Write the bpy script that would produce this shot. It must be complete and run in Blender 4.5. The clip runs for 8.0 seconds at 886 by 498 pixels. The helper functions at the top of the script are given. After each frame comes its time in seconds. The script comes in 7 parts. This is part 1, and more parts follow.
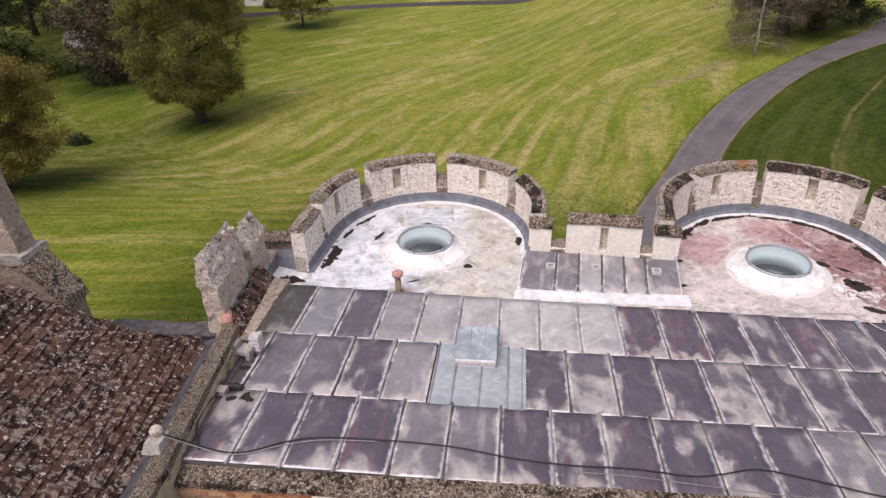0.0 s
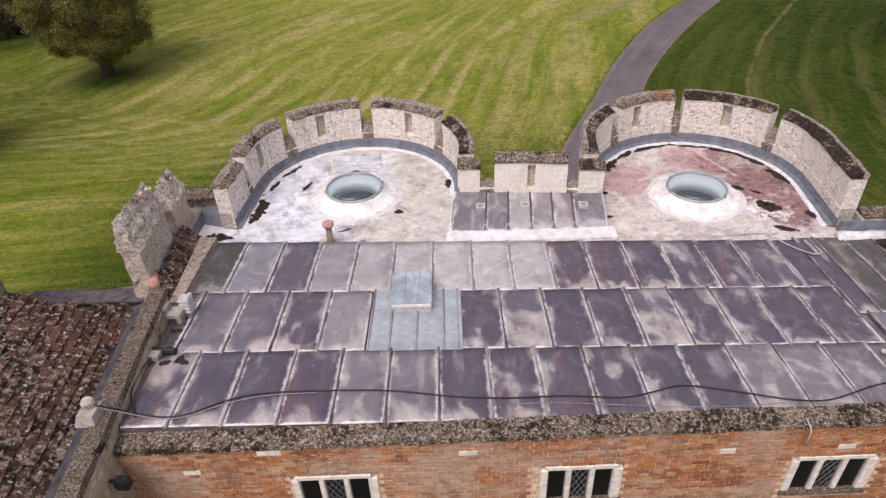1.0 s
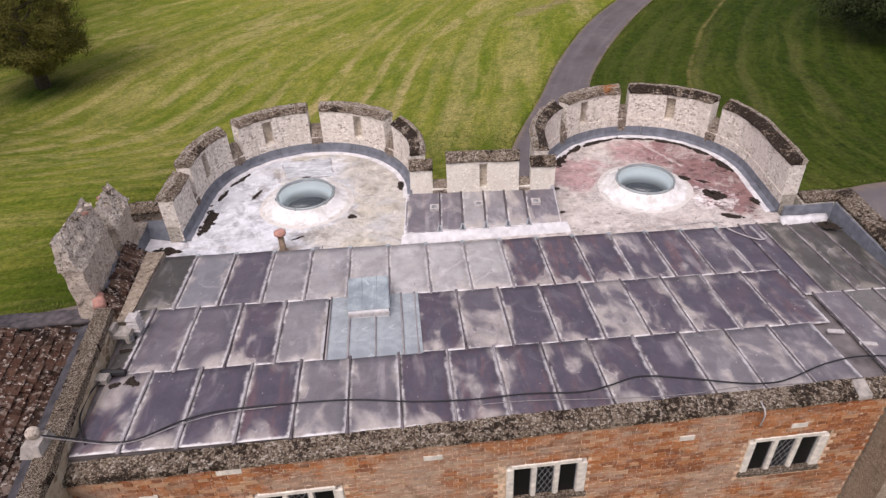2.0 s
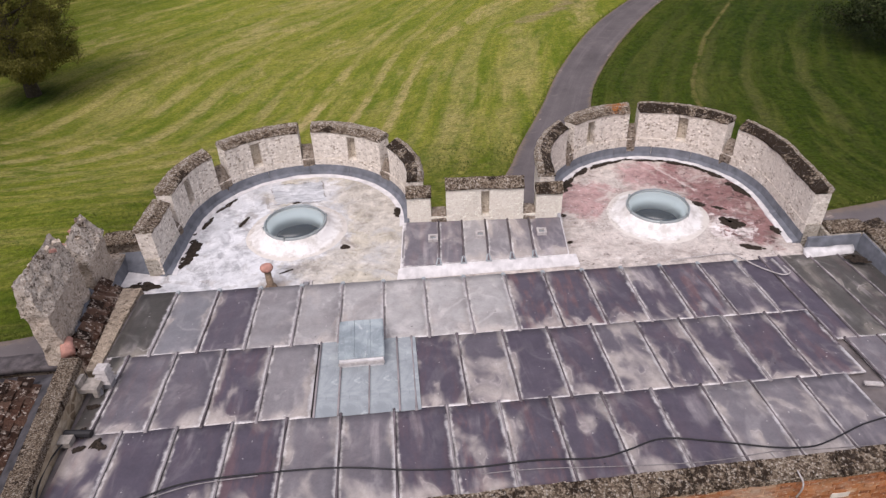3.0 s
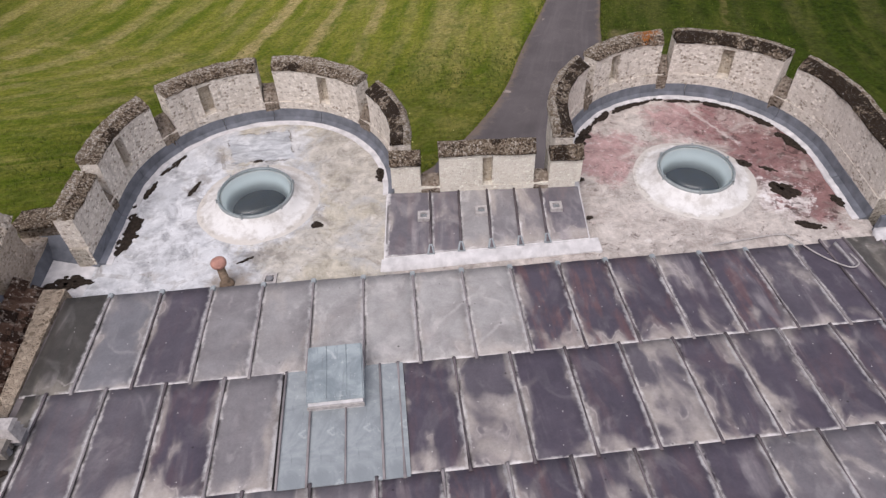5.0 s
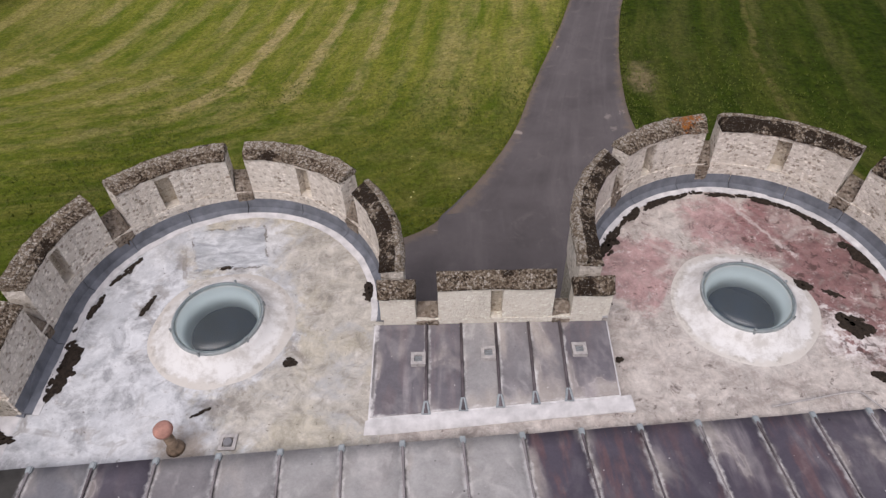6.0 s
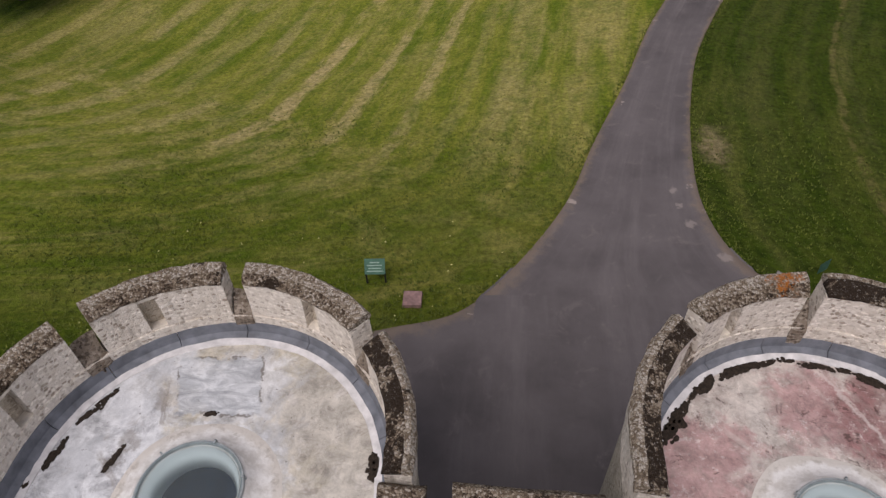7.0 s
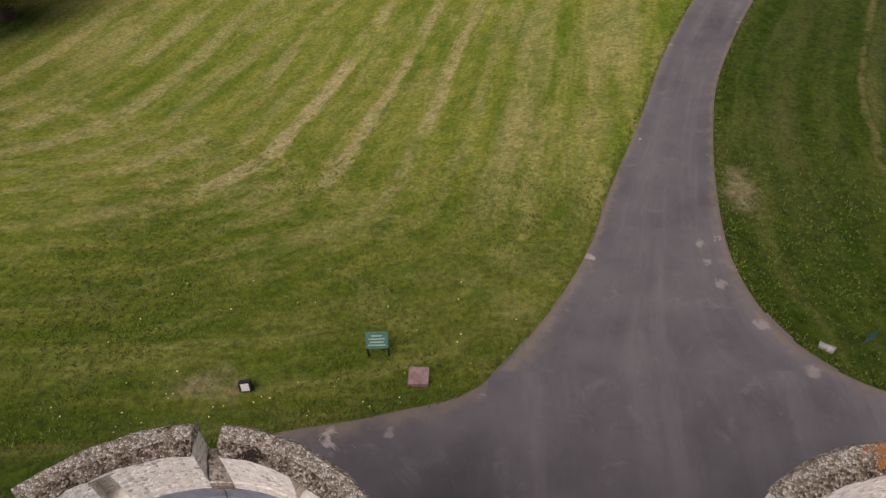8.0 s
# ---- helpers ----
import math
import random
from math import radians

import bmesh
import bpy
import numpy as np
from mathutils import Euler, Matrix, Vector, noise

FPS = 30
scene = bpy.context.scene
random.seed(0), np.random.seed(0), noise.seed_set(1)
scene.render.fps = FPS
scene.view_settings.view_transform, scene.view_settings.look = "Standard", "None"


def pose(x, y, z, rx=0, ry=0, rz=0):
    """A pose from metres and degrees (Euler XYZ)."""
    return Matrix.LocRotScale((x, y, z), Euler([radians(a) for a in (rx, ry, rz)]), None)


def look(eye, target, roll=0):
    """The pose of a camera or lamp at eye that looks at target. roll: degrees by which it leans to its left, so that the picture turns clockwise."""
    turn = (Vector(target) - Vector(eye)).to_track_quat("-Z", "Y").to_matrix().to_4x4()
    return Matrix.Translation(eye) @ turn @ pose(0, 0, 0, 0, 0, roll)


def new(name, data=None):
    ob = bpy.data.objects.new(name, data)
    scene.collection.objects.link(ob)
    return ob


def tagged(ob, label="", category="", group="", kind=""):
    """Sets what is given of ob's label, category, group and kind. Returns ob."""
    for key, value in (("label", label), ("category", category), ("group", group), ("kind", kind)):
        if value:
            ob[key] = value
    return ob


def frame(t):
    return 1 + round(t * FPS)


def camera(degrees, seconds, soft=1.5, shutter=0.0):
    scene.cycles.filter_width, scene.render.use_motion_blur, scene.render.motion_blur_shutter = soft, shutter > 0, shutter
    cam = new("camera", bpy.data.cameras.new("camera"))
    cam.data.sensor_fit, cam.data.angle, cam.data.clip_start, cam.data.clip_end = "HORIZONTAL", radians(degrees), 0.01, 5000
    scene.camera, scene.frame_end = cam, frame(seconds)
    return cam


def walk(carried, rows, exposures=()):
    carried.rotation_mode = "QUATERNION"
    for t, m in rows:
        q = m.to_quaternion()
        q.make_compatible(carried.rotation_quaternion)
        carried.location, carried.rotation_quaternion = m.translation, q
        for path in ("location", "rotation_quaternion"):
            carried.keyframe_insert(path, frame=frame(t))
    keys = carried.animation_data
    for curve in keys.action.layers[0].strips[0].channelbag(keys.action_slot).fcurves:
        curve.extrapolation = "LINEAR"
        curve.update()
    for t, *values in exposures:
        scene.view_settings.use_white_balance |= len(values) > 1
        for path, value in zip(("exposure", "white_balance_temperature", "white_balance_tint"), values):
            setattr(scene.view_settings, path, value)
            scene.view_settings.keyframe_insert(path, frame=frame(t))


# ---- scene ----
cam = camera(68.4, 8.0, soft=1.4)
PATH = [
    (0, (-0.048, 0.385, 12.62), (-0.415, 2.07, 11.606), -2.2),
    (0.2, (-0.082, 0.402, 12.596), (-0.436, 2.068, 11.547), -1.9),
    (0.3, (-0.059, 0.356, 12.535), (-0.411, 2.006, 11.461), -2.0),
    (0.4, (-0.043, 0.387, 12.570), (-0.390, 1.999, 11.437), -2.1),
    (0.5, (-0.014, 0.411, 12.591), (-0.362, 2.007, 11.438), -2.2),
    (0.7, (0.060, 0.430, 12.615), (-0.246, 2.028, 11.452), -2.4),
    (1, (0.058, 0.421, 12.643), (-0.111, 2.037, 11.477), -2.6),
    (1.5, (0.095, 0.413, 12.635), (0.055, 2.036, 11.467), -2.7),
    (1.7, (0.09, 0.44, 12.645), (0.052, 2.060, 11.472), -2.7),
    (3, (0.059, 1.526, 12.592), (0.028, 3.152, 11.427), -2.6),
    (3.2, (0.023, 1.982, 12.582), (0.001, 3.609, 11.418), -2.4),
    (3.5, (0.086, 2.555, 12.599), (0.06, 4.169, 11.418), -2.5),
    (4, (0.038, 3.261, 12.488), (0.02, 4.823, 11.24), -2.3),
    (5.3, (0.093, 4.709, 12.455), (0.072, 6.084, 11.003), -2.9),
    (5.5, (0.148, 5.201, 12.479), (0.124, 6.575, 11.026), -2.9),
    (5.7, (0.158, 5.730, 12.444), (0.139, 7.110, 10.997), -2.9),
    (6, (0.182, 6.788, 12.563), (0.146, 8.168, 11.116), -2.4),
    (6.2, (0.218, 7.290, 12.569), (0.055, 8.670, 11.131), -2.0),
    (6.5, (0.321, 8.262, 12.634), (0.141, 9.647, 11.202), -2.0),
    (6.7, (0.352, 8.656, 12.630), (0.171, 10.044, 11.202), -2.1),
    (7, (0.269, 9.331, 12.694), (0.097, 10.718, 11.263), -1.8),
    (7.2, (0.217, 9.640, 12.712), (0.042, 11.024, 11.279), -1.9),
    (7.5, (0.057, 10.294, 12.725), (-0.113, 11.678, 11.291), -1.9),
    (8, (-0.154, 11.567, 12.787), (-0.325, 12.95, 11.352), -2.2),
]
walk(cam, [(t, look(eye, target, roll)) for t, eye, target, roll in PATH],
     exposures=[(0, 0.26, 6250, 23), (1.5, 0.17, 6250, 23), (3.5, 0.05, 6200, 20), (5.5, -0.21, 6150, 18), (7, -0.36, 6260, 18), (8, -0.16, 6320, 18)])

# ---- light: a bright overcast sky with a weak, wide sun ----
SUN_EL, SUN_AZ = 55.0, 202.0      # degrees; azimuth clockwise from +y
world = bpy.data.worlds.new("sky")
scene.world = world
world.use_nodes = True
wn = world.node_tree
sky = wn.nodes.new("ShaderNodeTexSky")
sky.sky_type = "NISHITA"
sky.sun_disc = False
sky.sun_elevation, sky.sun_rotation = radians(SUN_EL), radians(SUN_AZ)
sky.air_density, sky.dust_density, sky.ozone_density = 1.0, 4.0, 1.0
haze = wn.nodes.new("ShaderNodeMix")     # cloud cover evens and whitens the sky
haze.data_type = "RGBA"
haze.inputs[0].default_value = 0.72
haze.inputs[7].default_value = (9.0, 9.1, 9.6, 1)
wn.links.new(sky.outputs[0], haze.inputs[6])
wn.links.new(haze.outputs[2], wn.nodes["Background"].inputs[0])
wn.nodes["Background"].inputs[1].default_value = 0.076
sun = new("sun", bpy.data.lights.new("sun", "SUN"))
sun.data.energy, sun.data.angle, sun.data.color = 2.8, radians(40), (1.0, 0.95, 0.88)
az, el = radians(SUN_AZ), radians(SUN_EL)
sun.matrix_world = look((0, 0, 60), (-math.sin(az) * math.cos(el), -math.cos(az) * math.cos(el), 60 - math.sin(el)))


# ---- material helpers ----
class Nodes:
    """A short way to write node materials."""

    def __init__(self, name):
        self.mat = bpy.data.materials.new(name)
        self.mat.use_nodes = True
        self.tree = self.mat.node_tree
        self.bsdf = self.tree.nodes["Principled BSDF"]

    def add(self, kind, **inputs):
        n = self.tree.nodes.new(kind)
        for key, v in inputs.items():
            self.set(n.inputs[key.replace("_", " ")], v)
        return n

    def set(self, socket, v):
        if isinstance(v, bpy.types.NodeSocket):
            self.tree.links.new(v, socket)
        elif isinstance(v, (tuple, list)) and len(v) == 3 and socket.type == "RGBA":
            socket.default_value = (*v, 1)
        else:
            socket.default_value = v

    def pos(self):
        return self.add("ShaderNodeNewGeometry").outputs["Position"]

    def local(self):
        return self.add("ShaderNodeTexCoord").outputs["Object"]

    def random(self):
        return self.add("ShaderNodeObjectInfo").outputs["Random"]

    def island(self):
        return self.add("ShaderNodeNewGeometry").outputs["Random Per Island"]

    def tint(self):
        return self.add("ShaderNodeObjectInfo").outputs["Color"]

    def attr(self, name):
        n = self.add("ShaderNodeAttribute")
        n.attribute_name = name
        return n.outputs["Fac"]

    def scaled(self, vec, s, loc=(0, 0, 0), rot=(0, 0, 0)):
        n = self.add("ShaderNodeMapping", Vector=vec)
        n.inputs["Scale"].default_value = s
        self.set(n.inputs["Location"], loc)
        n.inputs["Rotation"].default_value = rot
        return n.outputs[0]

    def noise(self, scale, detail=4.0, rough=0.55, vec=None, distort=0.0):
        n = self.add("ShaderNodeTexNoise", Vector=vec if vec is not None else self.pos(), Scale=scale, Detail=detail, Roughness=rough, Distortion=distort)
        return n.outputs["Fac"]

    def voronoi(self, scale, vec=None, feature="F1", out="Distance", randomness=1.0):
        n = self.add("ShaderNodeTexVoronoi", Vector=vec if vec is not None else self.pos(), Scale=scale, Randomness=randomness)
        n.feature = feature
        return n.outputs[out]

    def ramp(self, fac, *stops):
        n = self.add("ShaderNodeValToRGB", Fac=fac)
        e = n.color_ramp.elements
        while len(e) < len(stops):
            e.new(0.5)
        for el_, (p, c) in zip(e, stops):
            el_.position = p
            el_.color = (*c, 1) if isinstance(c, tuple) else (c, c, c, 1)
        return n.outputs[0]

    def step(self, fac, a, b):
        """0 below a, 1 above b, smooth between."""
        n = self.add("ShaderNodeMapRange", Value=fac)
        n.interpolation_type = "SMOOTHSTEP"
        n.inputs["From Min"].default_value, n.inputs["From Max"].default_value = a, b
        return n.outputs[0]

    def mix(self, fac, a, b, mode="MIX"):
        n = self.tree.nodes.new("ShaderNodeMix")
        n.data_type, n.blend_type = "RGBA", mode
        self.set(n.inputs[0], fac)
        self.set(n.inputs[6], a)
        self.set(n.inputs[7], b)
        return n.outputs[2]

    def math(self, op, a, b=0.0, c=0.0):
        n = self.tree.nodes.new("ShaderNodeMath")
        n.operation = op
        for i, v in enumerate((a, b, c)):
            self.set(n.inputs[i], v)
        return n.outputs[0]

    def xyz(self, vec):
        return self.add("ShaderNodeSeparateXYZ", Vector=vec).outputs

    def bump(self, height, strength=0.5, dist=0.02, normal=None):
        n = self.add("ShaderNodeBump", Height=height, Strength=strength, Distance=dist)
        if normal is not None:
            self.set(n.inputs["Normal"], normal)
        return n.outputs[0]

    def near(self, x, y, r, soft, wobble=None):
        """1 within r metres of a place on plan, fading over soft; wobble bends the outline."""
        p = self.xyz(self.pos())
        dx, dy = self.math("SUBTRACT", p[0], x), self.math("SUBTRACT", p[1], y)
        d = self.math("SQRT", self.math("ADD", self.math("MULTIPLY", dx, dx), self.math("MULTIPLY", dy, dy)))
        if wobble is not None:
            d = self.math("ADD", d, wobble)
        return self.math("SUBTRACT", 1.0, self.step(d, r, r + soft))

    def done(self, color, rough=0.8, normal=None, metal=0.0, spec=0.3):
        self.set(self.bsdf.inputs["Base Color"], color)
        self.set(self.bsdf.inputs["Roughness"], rough)
        self.set(self.bsdf.inputs["Metallic"], metal)
        self.set(self.bsdf.inputs["Specular IOR Level"], spec)
        if normal is not None:
            self.set(self.bsdf.inputs["Normal"], normal)
        return self.mat


def plain(name, c, rough=0.6, var=0.15, scale=20.0, metal=0.0, bump=0.2):
    m = Nodes(name)
    n = m.noise(scale)
    lo, hi = tuple(v * (1 - var) for v in c), tuple(min(1, v * (1 + var)) for v in c)
    return m.done(m.ramp(n, (0.3, lo), (0.7, hi)), rough, m.bump(n, bump, 0.01), metal)


def rubble_material(name, base, pale, dark, grain=26.0, lichen=0.0, wash=1.0):
    """Mortared flint and stone: small stones of mixed tone, half buried in pale mortar, with weather streaks."""
    m = Nodes(name)
    bent = m.add("ShaderNodeVectorMath")
    bent.operation = "MULTIPLY_ADD"
    m.set(bent.inputs[0], m.add("ShaderNodeTexNoise", Vector=m.pos(), Scale=9.0, Detail=3.0).outputs["Color"])
    bent.inputs[1].default_value = (0.05, 0.05, 0.05)
    m.set(bent.inputs[2], m.scaled(m.pos(), (1, 1, 1.35)))
    vec = bent.outputs[0]
    edge = m.voronoi(grain, vec, "DISTANCE_TO_EDGE")
    tone = m.xyz(m.voronoi(grain, vec, out="Color"))[0]
    stone = m.ramp(tone, (0.1, dark), (0.32, base), (0.75, pale), (0.97, tuple(min(1, v * 1.2) for v in pale)))
    mortar = m.mix(m.noise(5.0, 5.0, 0.65), tuple(v * 0.92 for v in base), pale)
    buried = m.step(m.noise(2.3, 5.0, 0.65), 0.4, 0.62)
    proud = m.math("MULTIPLY", m.step(edge, 0.04, 0.16), m.math("SUBTRACT", 1.0, m.math("MULTIPLY", buried, 0.45)))
    c = m.mix(proud, mortar, stone)
    c = m.mix(m.math("MULTIPLY", m.step(m.noise(1.1, 5.0, 0.6), 0.5, 0.75), 0.35 * wash), c, tuple(v * 0.66 for v in base))
    drip = m.noise(3.0, 5.0, 0.65, m.scaled(m.pos(), (2.4, 2.4, 0.35)))
    c = m.mix(m.math("MULTIPLY", m.step(drip, 0.55, 0.7), 0.4 * wash), c, (0.22, 0.18, 0.135))
    c = m.mix(m.math("MULTIPLY", m.step(m.noise(34.0, 5.0, 0.75), 0.6, 0.68), 0.55), c, tuple(v * 0.45 for v in dark))
    if lichen:
        c = m.mix(m.math("MULTIPLY", m.step(m.noise(9.0, 6.0, 0.7), 0.56, 0.64), lichen), c, (0.05, 0.04, 0.03))
    h = m.math("ADD", m.math("MULTIPLY", m.step(edge, 0.0, 0.2), proud), m.noise(60.0))
    return m.done(c, 0.92, m.bump(h, 0.7, 0.018), spec=0.15)


def coping_material(name, orange=False, dark=0.0, fine=24.0, blot=1.0, lift=0.0):
    """Old coping of small stones in crust: mixed brown and pale pebbles, black moss, white lichen specks, some orange."""
    m = Nodes(name)
    tone = m.math("ADD", m.xyz(m.voronoi(fine * 1.7, out="Color"))[0], m.math("MULTIPLY", m.math("SUBTRACT", m.noise(4.0, 5.0, 0.65), 0.5), 0.7))
    tone = m.math("ADD", tone, lift)
    c = m.ramp(tone, (0.05, (0.075, 0.052, 0.035)), (0.3, (0.195, 0.143, 0.097)), (0.6, (0.33, 0.26, 0.185)), (0.85, (0.47, 0.39, 0.295)), (1.0, (0.62, 0.55, 0.46)))
    gap = m.voronoi(fine * 1.7, feature="DISTANCE_TO_EDGE")
    c = m.mix(m.math("MULTIPLY", m.math("SUBTRACT", 1.0, m.step(gap, 0.0, 0.11)), 0.7), c, (0.075, 0.055, 0.04))
    moss = m.math("ADD", m.noise(13.0, 6.0, 0.75), m.math("MULTIPLY", m.math("SUBTRACT", m.noise(2.1, 5.0, 0.6), 0.5), blot * 1.3))
    c = m.mix(m.math("MULTIPLY", m.step(moss, 0.57 - dark, 0.62 - dark), 0.93), c, (0.032, 0.021, 0.014))
    spot = m.noise(fine * 1.9, 4.0, 0.7, m.scaled(m.pos(), (1, 1, 1), (7, 3, 1)))
    c = m.mix(m.math("MULTIPLY", m.step(spot, 0.63, 0.67), m.step(m.noise(3.0), 0.36, 0.52)), c, (0.66, 0.62, 0.56))
    if orange:
        blot = m.math("SUBTRACT", m.noise(6.0, 5.0, 0.7), 0.5)
        f = m.math("MAXIMUM", m.near(3.75, 15.0, 0.1, 0.12, blot), m.near(2.3, 14.0, 0.02, 0.08, blot))
        f = m.math("MULTIPLY", f, m.step(m.noise(20.0, 5.0, 0.7), 0.42, 0.56))
        c = m.mix(f, c, (0.45, 0.16, 0.035))
    h = m.math("ADD", m.math("MULTIPLY", m.step(gap, 0.0, 0.25), 0.8), m.noise(30.0, 6.0, 0.7))
    return m.done(c, 0.95, m.bump(h, 0.9, 0.03), spec=0.1)


def lead_material(name, lo=(0.058, 0.05, 0.068), hi=(0.102, 0.087, 0.109), oxide=((0.33, 0.285, 0.25), (0.52, 0.475, 0.435))):
    """Weathered lead: smooth slate-plum sheets with cream oxide blooming from the rolls and drips in tide-edged patches.
    The tint's red channel makes a sheet paler, its green channel redder, its blue channel fresh blue-grey; its alpha sets how much oxide."""
    m = Nodes(name)
    shift = m.math("MULTIPLY", m.random(), 37.0)
    offs = m.add("ShaderNodeCombineXYZ", X=shift, Y=m.math("MULTIPLY", shift, 1.7), Z=0.0).outputs[0]
    loc = m.local()
    vec = m.scaled(loc, (1, 1, 1), offs)
    p = m.xyz(loc)
    info = m.add("ShaderNodeObjectInfo").outputs
    tint = m.add("ShaderNodeSeparateColor", Color=info["Color"]).outputs
    bloom = info["Alpha"]
    wide = m.noise(1.6, 3.0, 0.5, vec)
    c = m.mix(wide, lo, hi)
    brush = m.noise(2.0, 5.0, 0.65, m.scaled(vec, (2.6, 0.6, 1)), 0.3)
    c = m.mix(m.math("MULTIPLY", m.step(brush, 0.46, 0.64), m.math("MULTIPLY", tint[1], 0.75)), c, (0.15, 0.088, 0.09))
    cloud = m.noise(1.8, 5.0, 0.6, vec, 0.5)
    c = m.mix(m.math("MULTIPLY", tint[0], 0.92), c, m.ramp(cloud, (0.3, (0.33, 0.31, 0.295)), (0.5, (0.41, 0.395, 0.375)), (0.7, (0.48, 0.465, 0.445))))
    c = m.mix(tint[2], c, m.mix(m.noise(4.0, 4.0, 0.6, vec), (0.25, 0.285, 0.3), (0.38, 0.42, 0.43)))
    # how near the rolls and the drip
    side = m.math("MINIMUM", p[0], m.math("SUBTRACT", 0.685, p[0]))
    by_side = m.math("MULTIPLY", m.math("SUBTRACT", 1.0, m.step(side, 0.0, 0.2)), 0.75)
    by_tail = m.math("SUBTRACT", 1.0, m.step(p[1], 0.0, 0.45))
    close = m.math("MAXIMUM", by_side, by_tail)
    # cream oxide in soft pools with tide-marked edges
    pool = m.noise(1.5, 3.5, 0.5, m.scaled(vec, (1.5, 0.85, 1)), 0.5)
    pool = m.math("ADD", pool, m.math("MULTIPLY", close, 0.17))
    pool = m.math("ADD", pool, m.math("MULTIPLY", m.math("SUBTRACT", bloom, 0.5), 0.22))
    inside = m.step(pool, 0.56, 0.78)
    c = m.mix(m.math("MULTIPLY", inside, 0.8), c, m.mix(m.noise(6.0, 5.0, 0.65, vec), *oxide))
    tide = m.math("SUBTRACT", 1.0, m.step(m.math("ABSOLUTE", m.math("SUBTRACT", pool, 0.66)), 0.0, 0.022))
    c = m.mix(m.math("MULTIPLY", tide, m.math("MULTIPLY", m.step(m.noise(2.3, 4.0, 0.6, vec), 0.48, 0.62), 0.38)), c, (0.52, 0.47, 0.44))
    # run-off wisps down the sheet
    wisp = m.noise(1.0, 4.0, 0.55, m.scaled(vec, (4.2, 0.5, 1), rot=(0, 0, 0.1)), 0.4)
    wisp = m.math("MULTIPLY", m.step(wisp, 0.53, 0.72), m.step(m.noise(1.2, 3.0, 0.5, m.scaled(vec, (1, 1, 1), (3.1, 0.7, 0))), 0.46, 0.64))
    c = m.mix(m.math("MULTIPLY", wisp, 0.42), c, (0.46, 0.415, 0.41))
    swirl = m.noise(1.3, 4.0, 0.55, m.scaled(vec, (1.3, 0.8, 1), (2, 9, 0)), 0.5)
    swirl = m.math("SUBTRACT", 1.0, m.step(m.math("ABSOLUTE", m.math("SUBTRACT", swirl, 0.5)), 0.0, 0.06))
    c = m.mix(m.math("MULTIPLY", swirl, m.math("MULTIPLY", m.step(m.noise(1.9, 3.0, 0.5, vec), 0.42, 0.6), m.math("ADD", 0.06, m.math("MULTIPLY", tint[0], 0.32)))), c, (0.62, 0.585, 0.56))
    # white crust right along the rolls, broken
    rim = m.math("SUBTRACT", 1.0, m.step(m.math("ADD", m.math("MINIMUM", side, m.math("ADD", p[1], 0.018)), m.math("MULTIPLY", m.math("SUBTRACT", m.noise(7.0, 5.0, 0.7, vec), 0.5), 0.12)), 0.012, 0.065))
    c = m.mix(m.math("MULTIPLY", rim, m.math("MULTIPLY", m.step(m.noise(2.2, 5.0, 0.65, vec), 0.34, 0.5), 0.9)), c, (0.72, 0.69, 0.67))
    # the roll's shadow line, painted dark in the angle on the other side
    grime_or_shade = m.math("SUBTRACT", 1.0, m.step(p[0], 0.02, 0.05))
    c = m.mix(m.math("MULTIPLY", grime_or_shade, m.math("MULTIPLY", m.step(m.noise(2.6, 4.0, 0.6, m.scaled(vec, (1, 1, 1), (0, 5, 2))), 0.44, 0.56), 0.7)), c, (0.04, 0.033, 0.034))
    dots = m.voronoi(7.0, vec)
    c = m.mix(m.math("MULTIPLY", m.math("SUBTRACT", 1.0, m.step(dots, 0.03, 0.07)), 0.75), c, (0.66, 0.62, 0.6))
    c = m.mix(m.math("MULTIPLY", m.math("SUBTRACT", 1.0, m.step(m.voronoi(3.1, m.scaled(vec, (1, 1, 1), (5, 1, 0))), 0.02, 0.06)), 0.8), c, (0.03, 0.025, 0.025))
    grain = m.noise(38.0, 4.0, 0.7)
    c = m.mix(0.14, c, m.ramp(grain, (0.3, (0.2, 0.2, 0.2)), (0.7, (0.8, 0.8, 0.8))), "OVERLAY")
    c = m.mix(0.22, c, m.ramp(m.noise(5.0, 8.0, 0.72, vec, 0.5), (0.34, (0.25, 0.25, 0.25)), (0.66, (0.75, 0.74, 0.72))), "OVERLAY")
    h = m.math("ADD", m.math("MULTIPLY", m.noise(2.5, 3.0, 0.5, vec), 2.0), m.math("MULTIPLY", grain, 0.2))
    return m.done(c, m.ramp(m.noise(3.0), (0.3, 0.5), (0.7, 0.68)), m.bump(h, 0.4, 0.03), spec=0.25)


